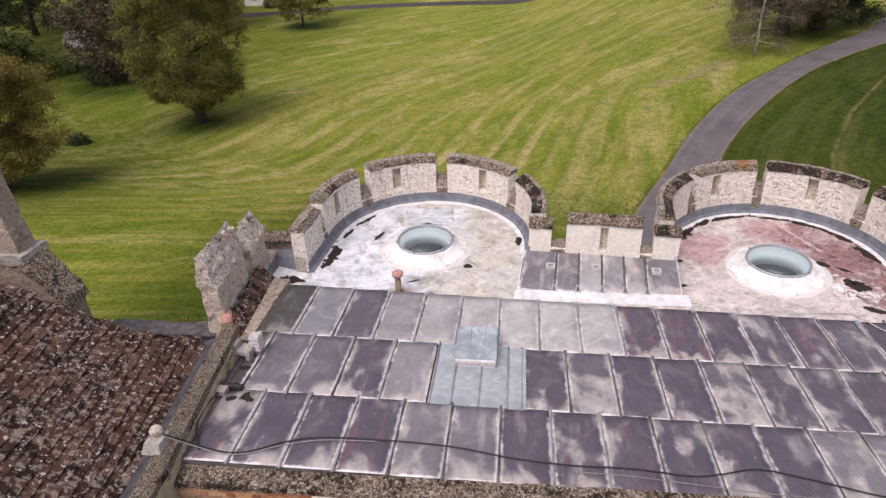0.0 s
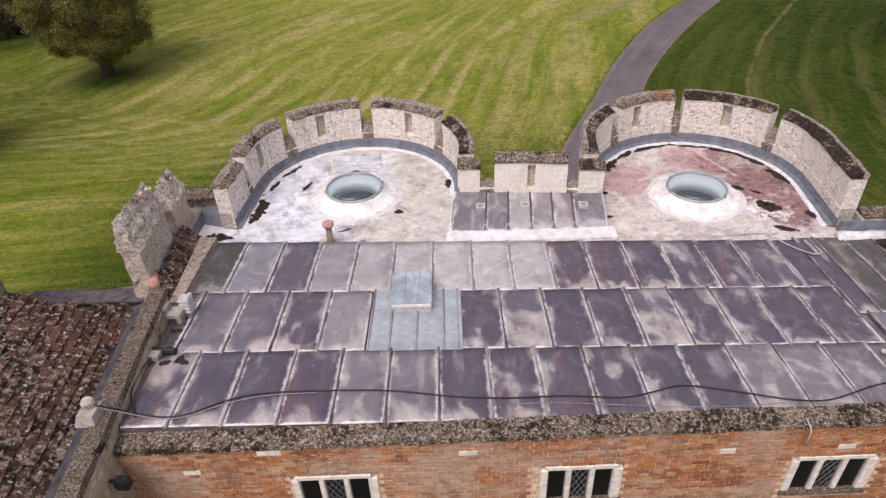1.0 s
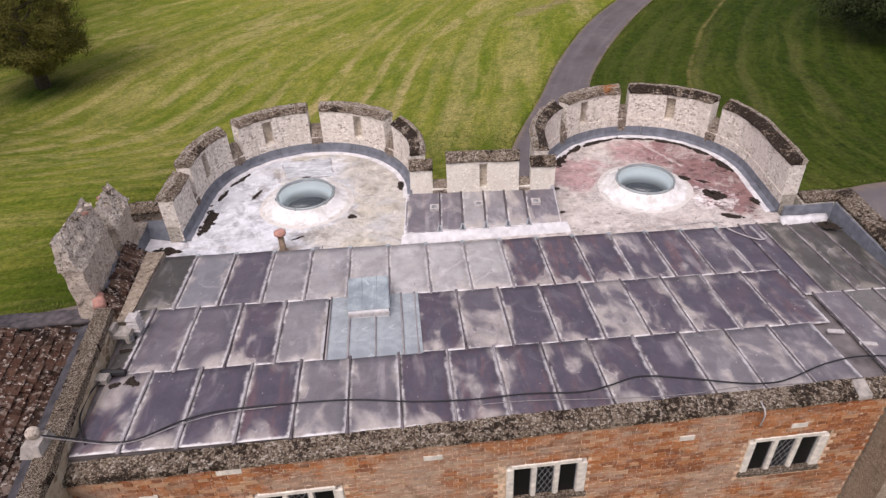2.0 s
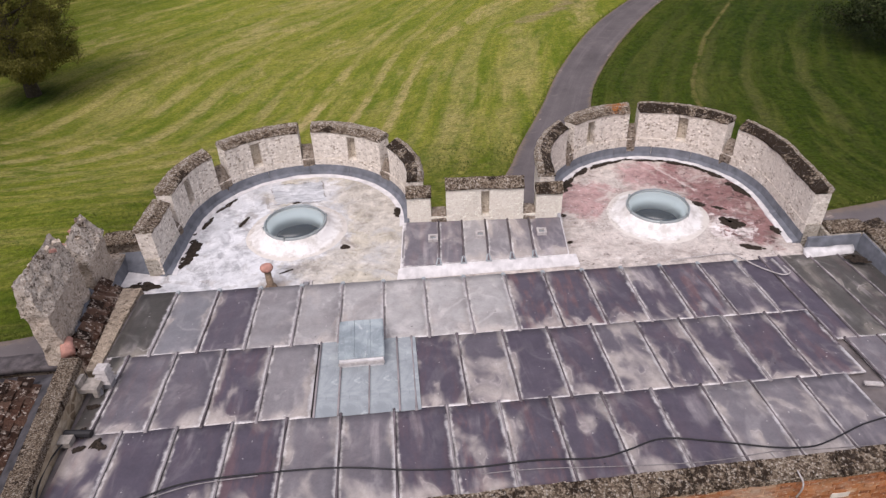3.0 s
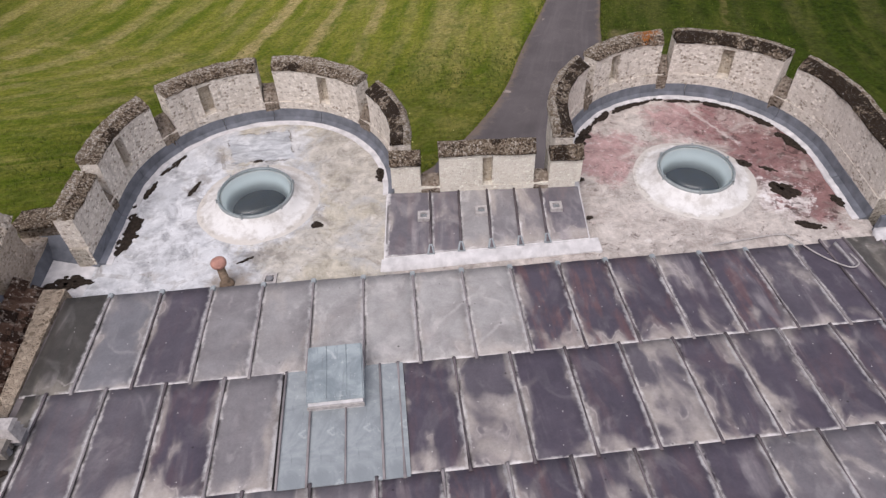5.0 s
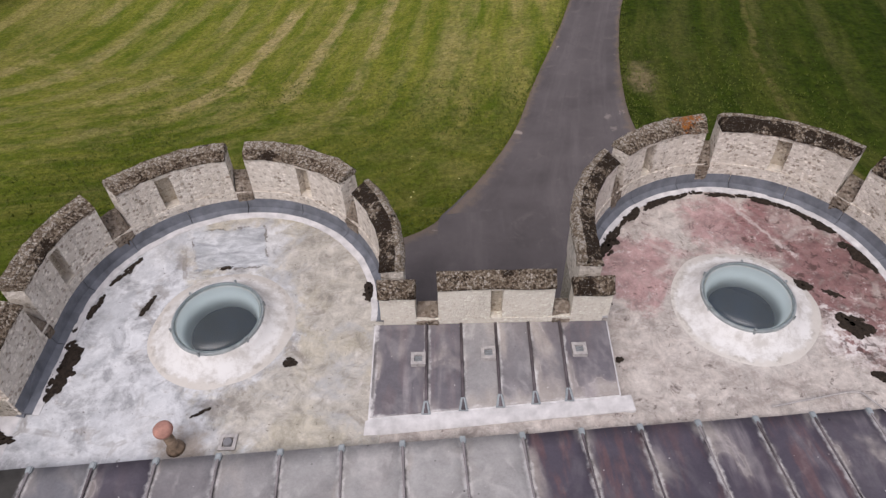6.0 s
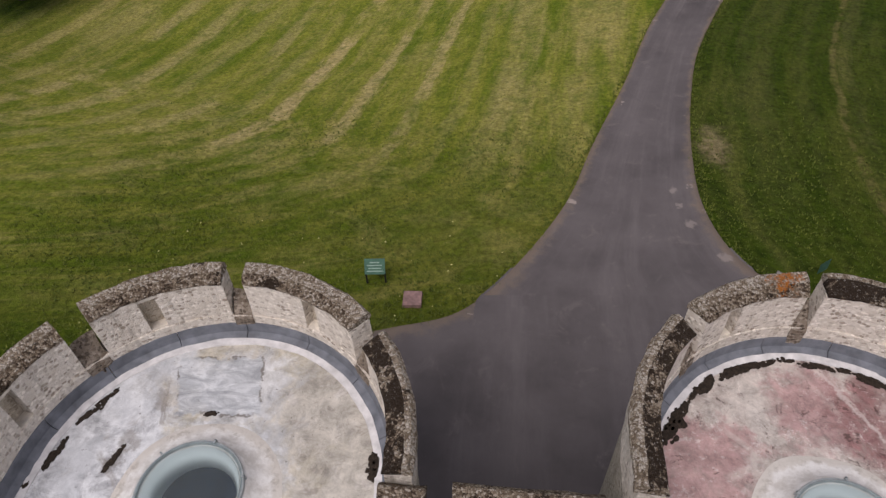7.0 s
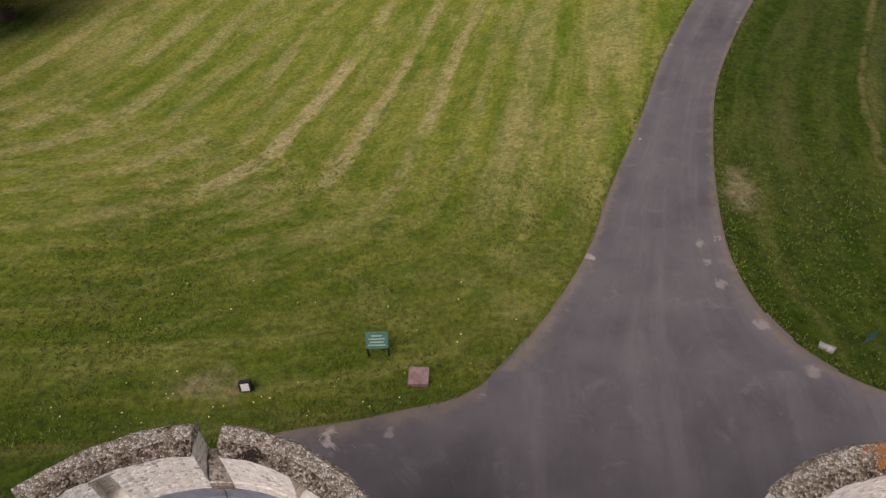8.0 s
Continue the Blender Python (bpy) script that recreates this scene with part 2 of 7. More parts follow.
def fresh_lead_material(name="fresh_blue_lead", lo=(0.2, 0.235, 0.25), hi=(0.34, 0.385, 0.395)):
    """Newer blue-grey lead: cloudy oxide, pale scrapes and darker handling marks."""
    m = Nodes(name)
    loc = m.local()
    c = m.mix(m.step(m.noise(2.4, 6.0, 0.65, loc, 0.5), 0.36, 0.64), lo, hi)
    c = m.mix(m.math("MULTIPLY", m.step(m.noise(5.0, 7.0, 0.7, loc, 1.0), 0.57, 0.68), 0.5), c, (0.55, 0.58, 0.58))
    scrape = m.noise(2.0, 5.0, 0.6, m.scaled(loc, (9.0, 1.4, 1), rot=(0, 0, 0.2)))
    c = m.mix(m.math("MULTIPLY", m.step(scrape, 0.58, 0.68), 0.35), c, (0.15, 0.168, 0.18))
    c = m.mix(m.math("MULTIPLY", m.step(m.noise(24.0, 4.0, 0.7, loc), 0.64, 0.7), 0.5), c, (0.6, 0.6, 0.58))
    return m.done(c, 0.6, m.bump(m.noise(6.0, 5.0, 0.6, loc), 0.4, 0.02), spec=0.25)


def left_roof_material():
    """Tower roof, whitened asphalt: thick white paint, a worn tan and grey half, dirt specks."""
    m = Nodes("white_painted_asphalt")
    p = m.xyz(m.pos())
    big = m.math("SUBTRACT", m.noise(1.3, 6.0, 0.65, distort=0.6), 0.5)
    fine = m.math("SUBTRACT", m.noise(7.0, 6.0, 0.7), 0.5)
    base = m.mix(m.noise(2.0, 6.0, 0.65), (0.33, 0.3, 0.25), (0.57, 0.535, 0.475))
    base = m.mix(m.math("MULTIPLY", m.step(m.noise(3.4, 6.0, 0.7), 0.54, 0.66), 0.55), base, (0.62, 0.58, 0.54))
    base = m.mix(m.math("MULTIPLY", m.step(m.noise(5.5, 6.0, 0.7, distort=1.0), 0.55, 0.68), 0.6), base, (0.24, 0.21, 0.175))
    base = m.mix(m.math("MULTIPLY", m.step(m.noise(1.2, 5.0, 0.65, m.scaled(m.pos(), (1, 1, 1), (3, 1, 0))), 0.46, 0.62), 0.5), base, (0.46, 0.41, 0.3))
    edge = m.math("ADD", m.math("ADD", p[0], m.math("MULTIPLY", big, 2.6)), m.math("MULTIPLY", fine, 0.9))
    edge = m.math("ADD", edge, m.math("MULTIPLY", m.math("SUBTRACT", p[1], 11.4), 0.35))
    white = m.math("SUBTRACT", 1.0, m.step(edge, -3.2, -2.6))
    white = m.math("MAXIMUM", white, m.math("MULTIPLY", m.near(-2.98, 12.12, 0.85, 0.35, m.math("MULTIPLY", fine, 1.1)), 0.9))
    top = m.near(-2.95, 13.6, 0.42, 0.3, m.math("ADD", big, fine))
    white = m.math("MAXIMUM", white, m.math("MULTIPLY", top, 0.75))
    paint = m.mix(m.step(m.noise(2.6, 7.0, 0.72, distort=0.5), 0.34, 0.54), (0.355, 0.355, 0.36), (0.61, 0.612, 0.615))
    c = m.mix(white, base, paint)
    scuff = m.noise(2.2, 7.0, 0.75, m.scaled(m.pos(), (1.0, 2.2, 1), rot=(0, 0, 0.5)), 0.9)
    c = m.mix(m.math("MULTIPLY", m.step(scuff, 0.56, 0.68), 0.55), c, (0.33, 0.295, 0.26))
    c = m.mix(m.math("MULTIPLY", m.step(m.noise(0.9, 5.0, 0.6, m.scaled(m.pos(), (1, 1, 1), (5, 2, 0))), 0.5, 0.7), 0.3), c, (0.42, 0.38, 0.33))
    c = m.mix(0.55, c, m.ramp(m.noise(4.2, 9.0, 0.78, distort=0.4), (0.36, (0.2, 0.2, 0.2)), (0.62, (0.76, 0.76, 0.76))), "OVERLAY")
    seam = m.voronoi(0.75, m.scaled(m.pos(), (1, 1, 0), rot=(0, 0, 0.25)), "DISTANCE_TO_EDGE")
    seam = m.math("ADD", seam, m.math("MULTIPLY", m.math("SUBTRACT", m.noise(9.0, 5.0, 0.7), 0.5), 0.07))
    seam = m.math("SUBTRACT", 1.0, m.step(m.math("ABSOLUTE", m.math("SUBTRACT", seam, 0.01)), 0.004, 0.022))
    c = m.mix(m.math("MULTIPLY", seam, m.math("MULTIPLY", m.step(m.noise(1.7, 4.0), 0.48, 0.62), 0.55)), c, (0.22, 0.19, 0.16))
    blue = m.math("MULTIPLY", m.step(m.noise(1.1, 6.0, 0.7, m.scaled(m.pos(), (1, 1, 1), (11, 4, 0)), 0.7), 0.5, 0.64), 0.5)
    c = m.mix(blue, c, (0.43, 0.44, 0.455))
    # a repaired oblong, smeared grey-white, with a dark broken rim
    dx, dy = m.math("SUBTRACT", p[0], -3.2), m.math("SUBTRACT", p[1], 13.6)
    ragged = m.math("ADD", m.math("MULTIPLY", fine, 0.5), m.math("MULTIPLY", big, 0.35))
    box_d = m.math("MAXIMUM", m.math("SUBTRACT", m.math("ABSOLUTE", m.math("SUBTRACT", dx, m.math("MULTIPLY", dy, -0.25))), 0.55), m.math("SUBTRACT", m.math("ABSOLUTE", m.math("SUBTRACT", dy, m.math("MULTIPLY", dx, 0.1))), 0.43))
    box_d = m.math("ADD", box_d, m.math("MULTIPLY", ragged, 0.45))
    patch = m.math("SUBTRACT", 1.0, m.step(box_d, -0.03, 0.02))
    c = m.mix(m.math("MULTIPLY", patch, 0.8), c, m.ramp(m.noise(3.6, 7.0, 0.7, m.scaled(m.pos(), (0.7, 1.6, 1)), 0.7), (0.36, (0.25, 0.26, 0.275)), (0.5, (0.43, 0.445, 0.46)), (0.62, (0.66, 0.67, 0.68))))
    rim = m.math("SUBTRACT", 1.0, m.step(m.math("ABSOLUTE", box_d), 0.005, 0.03))
    c = m.mix(m.math("MULTIPLY", rim, m.math("MULTIPLY", m.step(m.noise(2.8, 5.0, 0.7), 0.48, 0.58), 0.8)), c, (0.13, 0.11, 0.09))
    for x, y, r in ((-2.82, 10.88, 0.07), (-2.62, 10.95, 0.06), (-2.45, 10.84, 0.05), (-4.1, 12.48, 0.06), (-4.02, 12.75, 0.05), (-3.85, 13.34, 0.06)):
        c = m.mix(m.math("MULTIPLY", m.near(x, y, r, 0.12, m.math("MULTIPLY", fine, 0.6)), 0.55), c, (0.2, 0.175, 0.15))
    stain = m.math("MULTIPLY", m.near(-3.05, 10.33, 0.14, 0.3, m.math("MULTIPLY", fine, 0.6)), 0.65)
    c = m.mix(stain, c, (0.26, 0.2, 0.14))
    specks = m.math("MULTIPLY", m.step(m.noise(16.0, 6.0, 0.75), 0.63, 0.68), 0.8)
    c = m.mix(specks, c, (0.07, 0.055, 0.04))
    return m.done(c, 0.75, m.bump(m.noise(9.0, 6.0, 0.65), 0.5, 0.02), spec=0.25)


def right_roof_material():
    """Tower roof with faded red paint, worn to pale grey and tan towards the lead."""
    m = Nodes("faded_red_roof")
    p = m.xyz(m.pos())
    big = m.math("SUBTRACT", m.noise(1.5, 6.0, 0.65, distort=0.8), 0.5)
    fine = m.math("SUBTRACT", m.noise(8.0, 6.0, 0.7), 0.5)
    base = m.mix(m.noise(2.4, 6.0, 0.65), (0.36, 0.31, 0.27), (0.6, 0.55, 0.5))
    base = m.mix(m.math("MULTIPLY", m.step(m.noise(6.0, 6.0, 0.7), 0.56, 0.68), 0.6), base, (0.24, 0.2, 0.18))
    wob = m.math("ADD", m.math("MULTIPLY", big, 1.5), m.math("MULTIPLY", fine, 0.7))
    pink = m.math("MAXIMUM", m.near(2.85, 13.0, 0.45, 0.35, wob), m.near(4.35, 13.9, 0.45, 0.4, wob))
    red = m.math("MAXIMUM", m.near(5.6, 12.9, 0.7, 0.4, wob), m.near(5.85, 11.9, 0.55, 0.35, wob))
    red = m.math("MAXIMUM", red, m.math("MULTIPLY", m.near(5.1, 13.7, 0.5, 0.5, wob), 0.75))
    c = m.mix(m.math("MULTIPLY", pink, 0.7), base, m.mix(m.noise(6.0, 5.0, 0.7), (0.26, 0.1, 0.105), (0.48, 0.29, 0.28)))
    c = m.mix(m.math("MULTIPLY", red, 0.85), c, m.mix(m.noise(6.0, 5.0, 0.7), (0.09, 0.032, 0.035), (0.29, 0.125, 0.12)))
    flake = m.math("MULTIPLY", m.near(5.35, 11.75, 0.32, 0.15, wob), m.step(m.noise(5.0, 6.0, 0.7), 0.42, 0.5))
    c = m.mix(flake, c, (0.66, 0.6, 0.57))
    grime_or_shade = m.noise(3.0, 7.0, 0.75, m.scaled(m.pos(), (1, 1, 1), (2, 7, 0)), 0.6)
    c = m.mix(m.math("MULTIPLY", m.step(grime_or_shade, 0.47, 0.64), 0.6), c, m.mix(m.noise(11.0, 5.0, 0.7), (0.16, 0.12, 0.105), (0.42, 0.36, 0.32)))
    c = m.mix(m.math("MULTIPLY", m.step(m.noise(7.0, 7.0, 0.8, m.scaled(m.pos(), (1, 1, 1), (1, 1, 4))), 0.55, 0.63), 0.45), c, (0.68, 0.62, 0.58))
    ring = m.near(4.05, 12.25, 0.8, 0.3, m.math("MULTIPLY", fine, 0.8))
    c = m.mix(m.math("MULTIPLY", ring, 0.8), c, m.mix(m.noise(6.0, 5.0, 0.7), (0.42, 0.38, 0.33), (0.66, 0.62, 0.58)))
    c = m.mix(0.65, c, m.ramp(m.noise(4.6, 9.0, 0.78, distort=0.4), (0.34, (0.22, 0.22, 0.22)), (0.64, (0.75, 0.75, 0.75))), "OVERLAY")
    seam = m.voronoi(0.8, m.scaled(m.pos(), (1, 1, 0), rot=(0, 0, 0.6)), "DISTANCE_TO_EDGE")
    seam = m.math("ADD", seam, m.math("MULTIPLY", m.math("SUBTRACT", m.noise(9.0, 5.0, 0.7), 0.5), 0.06))
    seam = m.math("SUBTRACT", 1.0, m.step(m.math("ABSOLUTE", m.math("SUBTRACT", seam, 0.01)), 0.006, 0.03))
    c = m.mix(m.math("MULTIPLY", seam, m.math("MULTIPLY", m.step(m.noise(1.7, 4.0), 0.5, 0.62), 0.4)), c, (0.56, 0.49, 0.44))
    p2 = m.math("ADD", m.math("ADD", m.math("MULTIPLY", p[0], 0.88), m.math("MULTIPLY", p[1], 0.47)), m.math("MULTIPLY", fine, 0.25))
    crack = m.math("SUBTRACT", 1.0, m.step(m.math("ABSOLUTE", m.math("SUBTRACT", p2, 10.72)), 0.01, 0.045))
    crack = m.math("MULTIPLY", crack, m.math("MULTIPLY", m.step(p[1], 13.1, 13.3), 0.6))
    c = m.mix(crack, c, (0.6, 0.52, 0.48))
    soot = m.math("ADD", m.noise(5.0, 8.0, 0.75, m.scaled(m.pos(), (1, 1, 1), (6, 1, 0)), 0.5), m.math("MULTIPLY", red, 0.06))
    c = m.mix(m.math("MULTIPLY", m.step(soot, 0.58, 0.66), 0.75), c, (0.06, 0.035, 0.03))
    specks = m.math("MULTIPLY", m.step(m.noise(15.0, 6.0, 0.75), 0.64, 0.69), 0.8)
    c = m.mix(specks, c, (0.07, 0.05, 0.04))
    return m.done(c, 0.75, m.bump(m.noise(9.0, 6.0, 0.65), 0.5, 0.02), spec=0.25)


def curb_material():
    """Thick white paint brushed round a dome light, ragged and dirty towards its rim."""
    m = Nodes("white_dome_curb")
    p = m.xyz(m.local())
    r = m.math("SQRT", m.math("ADD", m.math("MULTIPLY", p[0], p[0]), m.math("MULTIPLY", p[1], p[1])))
    c = m.mix(m.step(m.noise(4.0, 6.0, 0.7), 0.35, 0.6), (0.54, 0.51, 0.47), (0.74, 0.72, 0.69))
    wob = m.math("ADD", m.math("MULTIPLY", m.math("SUBTRACT", m.noise(2.2, 4.0, 0.6), 0.5), 0.3), m.math("MULTIPLY", m.math("SUBTRACT", m.noise(14.0, 5.0, 0.7), 0.5), 0.22))
    worn = m.step(m.math("ADD", r, wob), 0.84, 0.93)
    c = m.mix(worn, c, m.mix(m.noise(7.0, 6.0, 0.7), (0.5, 0.46, 0.4), (0.68, 0.64, 0.59)))
    band = m.math("SUBTRACT", 1.0, m.step(m.math("ABSOLUTE", m.math("SUBTRACT", m.math("ADD", r, wob), 0.9)), 0.01, 0.05))
    c = m.mix(m.math("MULTIPLY", band, m.math("MULTIPLY", m.step(m.noise(5.0, 5.0, 0.7), 0.48, 0.62), 0.45)), c, (0.26, 0.225, 0.18))
    return m.done(c, 0.7, m.bump(m.noise(12.0, 5.0, 0.65), 0.4, 0.02), spec=0.25)


def brick_material():
    m = Nodes("orange_brick")
    r = m.random()
    c = m.ramp(r, (0.0, (0.2, 0.08, 0.04)), (0.18, (0.29, 0.102, 0.038)), (0.5, (0.385, 0.15, 0.055)), (0.78, (0.43, 0.2, 0.09)), (0.92, (0.48, 0.285, 0.155)), (1.0, (0.33, 0.19, 0.12)))
    c = m.mix(m.math("MULTIPLY", m.step(m.noise(3.0, 6.0, 0.7), 0.5, 0.68), 0.5), c, (0.52, 0.38, 0.27))
    c = m.mix(m.math("MULTIPLY", m.step(m.noise(1.2, 5.0, 0.65), 0.55, 0.7), 0.4), c, (0.24, 0.155, 0.105))
    c = m.mix(m.math("MULTIPLY", m.step(m.noise(0.8, 6.0, 0.7, m.scaled(m.pos(), (1, 1, 1.6), (4, 0, 2))), 0.47, 0.61), 0.6), c, m.mix(m.noise(14.0, 6.0, 0.75), (0.3, 0.22, 0.16), (0.56, 0.45, 0.34)))
    c = m.mix(m.math("MULTIPLY", m.step(m.noise(22.0, 6.0, 0.8), 0.54, 0.64), 0.55), c, (0.62, 0.5, 0.38))
    c = m.mix(m.math("MULTIPLY", m.step(m.noise(18.0, 6.0, 0.8, m.scaled(m.pos(), (1, 1, 1), (9, 9, 1))), 0.6, 0.68), 0.4), c, (0.2, 0.1, 0.055))
    dash = m.noise(11.0, 5.0, 0.7, m.scaled(m.pos(), (1, 1, 2.6), (3, 8, 5)), 0.3)
    c = m.mix(m.math("MULTIPLY", m.step(dash, 0.58, 0.65), 0.6), c, (0.68, 0.53, 0.38))
    c = m.mix(m.math("MULTIPLY", m.step(m.noise(1.6, 7.0, 0.75, m.scaled(m.pos(), (1, 1, 1), (1, 5, 8)), 0.6), 0.48, 0.64), 0.62), c, (0.21, 0.115, 0.065))
    return m.done(c, 0.9, m.bump(m.noise(45.0, 5.0, 0.7), 0.7, 0.01), spec=0.15)


def stuff_brick_material():
    m = Nodes("orange_brick_rest")
    r = m.island()
    c = m.ramp(r, (0.0, (0.2, 0.08, 0.04)), (0.18, (0.29, 0.102, 0.038)), (0.5, (0.385, 0.15, 0.055)), (0.78, (0.43, 0.2, 0.09)), (0.92, (0.48, 0.285, 0.155)), (1.0, (0.33, 0.19, 0.12)))
    c = m.mix(m.math("MULTIPLY", m.step(m.noise(3.0, 6.0, 0.7), 0.5, 0.68), 0.5), c, (0.52, 0.38, 0.27))
    c = m.mix(m.math("MULTIPLY", m.step(m.noise(1.2, 5.0, 0.65), 0.55, 0.7), 0.4), c, (0.24, 0.155, 0.105))
    c = m.mix(m.math("MULTIPLY", m.step(m.noise(0.8, 6.0, 0.7, m.scaled(m.pos(), (1, 1, 1.6), (4, 0, 2))), 0.47, 0.61), 0.6), c, m.mix(m.noise(14.0, 6.0, 0.75), (0.3, 0.22, 0.16), (0.56, 0.45, 0.34)))
    c = m.mix(m.math("MULTIPLY", m.step(m.noise(22.0, 6.0, 0.8), 0.54, 0.64), 0.55), c, (0.62, 0.5, 0.38))
    c = m.mix(m.math("MULTIPLY", m.step(m.noise(18.0, 6.0, 0.8, m.scaled(m.pos(), (1, 1, 1), (9, 9, 1))), 0.6, 0.68), 0.4), c, (0.2, 0.1, 0.055))
    dash = m.noise(11.0, 5.0, 0.7, m.scaled(m.pos(), (1, 1, 2.6), (3, 8, 5)), 0.3)
    c = m.mix(m.math("MULTIPLY", m.step(dash, 0.58, 0.65), 0.6), c, (0.68, 0.53, 0.38))
    c = m.mix(m.math("MULTIPLY", m.step(m.noise(1.6, 7.0, 0.75, m.scaled(m.pos(), (1, 1, 1), (1, 5, 8)), 0.6), 0.48, 0.64), 0.62), c, (0.21, 0.115, 0.065))
    return m.done(c, 0.9, m.bump(m.noise(45.0, 5.0, 0.7), 0.7, 0.01), spec=0.15)


def tile_material(name, per_island):
    """Old clay tiles, dark with age, under a lumpy pale crust of lichen."""
    m = Nodes(name)
    r = m.island() if per_island else m.random()
    c = m.ramp(r, (0.0, (0.02, 0.013, 0.01)), (0.4, (0.052, 0.031, 0.022)), (0.75, (0.088, 0.051, 0.036)), (1.0, (0.115, 0.071, 0.05)))
    c = m.mix(m.math("MULTIPLY", m.step(m.noise(1.3, 3.0), 0.48, 0.62), 0.4), c, (0.12, 0.058, 0.036))
    lump = m.noise(12.0, 5.0, 0.62)
    grey = m.math("ADD", lump, m.math("MULTIPLY", m.math("SUBTRACT", m.noise(0.9, 3.0, 0.5), 0.5), 0.22))
    c = m.mix(m.math("MULTIPLY", m.step(grey, 0.51, 0.6), 0.65), c, (0.3, 0.24, 0.195))
    c = m.mix(m.step(m.noise(15.0, 4.0, 0.6, m.scaled(m.pos(), (1, 1, 1), (4, 4, 4))), 0.6, 0.66), c, (0.46, 0.4, 0.34))
    c = m.mix(m.step(m.noise(11.0, 6.0, 0.75), 0.57, 0.63), c, (0.03, 0.022, 0.016))
    h = m.math("ADD", lump, m.math("MULTIPLY", m.noise(40.0, 5.0, 0.7), 0.5))
    return m.done(c, 0.95, m.bump(h, 1.0, 0.05), spec=0.08)


def lawn_material():
    """Mown meadow: ragged hay swaths lying along the mower's lanes, mottled green between them, darker where it is left
    long and where tree shade is painted in.
    """
    m = Nodes("lawn")
    mow, lush_or_shade, bare = m.attr("mow"), m.attr("lush_or_shade"), m.attr("bare")
    u = m.math("ADD", mow, m.math("MULTIPLY", m.math("SUBTRACT", m.noise(0.22, 3.0, 0.5), 0.5), 0.55))
    along = m.attr("along")

    def lanes(stretch, shift):
        return m.add("ShaderNodeCombineXYZ", X=u, Y=m.math("MULTIPLY", along, stretch), Z=shift).outputs[0]
    broad_lane = m.noise(0.36, 5.0, 0.6, lanes(0.12, 3.0))
    streak = m.noise(1.3, 6.0, 0.65, lanes(0.13, 9.0))
    comb = m.noise(4.5, 5.0, 0.7, lanes(0.14, 17.0))
    green = m.ramp(m.noise(1.3, 6.0, 0.7), (0.3, (0.08, 0.115, 0.008)), (0.5, (0.158, 0.19, 0.016)), (0.7, (0.245, 0.25, 0.038)))
    far = m.step(m.xyz(m.pos())[1], 34.0, 52.0)
    patchy = m.noise(0.5, 6.0, 0.7, lanes(0.4, 13.0), 0.5)
    shade = m.mix(m.math("MULTIPLY", far, 0.7), streak, patchy)
    green = m.mix(m.step(shade, 0.32, 0.68), m.mix(0.6, green, (0.08, 0.13, 0.006)), m.mix(0.4, green, (0.3, 0.27, 0.055)))
    green = m.mix(m.math("MULTIPLY", m.step(m.noise(0.08, 4.0, 0.6), 0.46, 0.68), 0.35), green, (0.3, 0.265, 0.065))
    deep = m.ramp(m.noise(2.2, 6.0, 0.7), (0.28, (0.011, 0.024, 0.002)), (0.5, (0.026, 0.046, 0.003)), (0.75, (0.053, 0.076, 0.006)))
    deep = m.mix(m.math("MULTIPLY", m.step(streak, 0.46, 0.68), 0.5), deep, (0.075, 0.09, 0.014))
    worn_line = m.math("ABSOLUTE", m.math("ADD", m.math("SUBTRACT", u, 5.1), m.math("MULTIPLY", m.math("SUBTRACT", comb, 0.5), 0.3)))
    worn_line = m.math("MULTIPLY", m.math("SUBTRACT", 1.0, m.step(worn_line, 0.03, 0.22)), m.step(m.noise(0.5, 5.0, 0.7, lanes(0.9, 41.0)), 0.42, 0.56))
    deep = m.mix(m.math("MULTIPLY", worn_line, 0.55), deep, (0.2, 0.16, 0.065))
    c = m.mix(lush_or_shade, green, deep)
    hay = m.ramp(m.noise(3.2, 6.0, 0.75), (0.3, (0.32, 0.255, 0.09)), (0.7, (0.54, 0.42, 0.23)))
    # the swaths, one by one: distance across the lanes, half-width, strength
    line = None
    for at, half, power in ((-0.6, 0.5, 0.4), (2.2, 0.45, 0.5), (3.9, 0.2, 0.3), (5.6, 0.2, 0.75), (7.9, 0.28, 0.75), (10.9, 0.32, 0.95), (12.4, 0.25, 0.35), (14.2, 0.3, 0.55), (16.2, 0.3, 0.4), (18.6, 0.4, 0.6),
                            (21.3, 0.42, 0.7), (23.6, 0.35, 0.45), (26.2, 0.4, 0.6), (29.4, 0.4, 0.5), (32.6, 0.4, 0.5)):
        fray = m.math("MULTIPLY", m.math("SUBTRACT", m.math("ADD", streak, comb), 1.0), 0.9)
        d = m.math("ABSOLUTE", m.math("ADD", m.math("SUBTRACT", u, at), fray))
        one = m.math("MULTIPLY", m.math("SUBTRACT", 1.0, m.step(d, half * 0.6, half * 1.9)), power)
        line = one if line is None else m.math("MAXIMUM", line, one)
    line = m.math("MULTIPLY", line, m.step(m.noise(0.24, 5.0, 0.65, lanes(0.5, 31.0)), 0.36, 0.52))
    veil = m.math("MULTIPLY", m.step(m.math("ADD", m.math("MULTIPLY", broad_lane, 0.6), m.math("MULTIPLY", streak, 0.4)), 0.49, 0.62), 0.42)
    fine = m.math("MULTIPLY", m.step(comb, 0.52, 0.7), m.math("SUBTRACT", 0.22, m.math("MULTIPLY", far, 0.14)))
    line = m.math("MULTIPLY", line, m.math("SUBTRACT", 1.0, m.math("MULTIPLY", far, 0.5)))
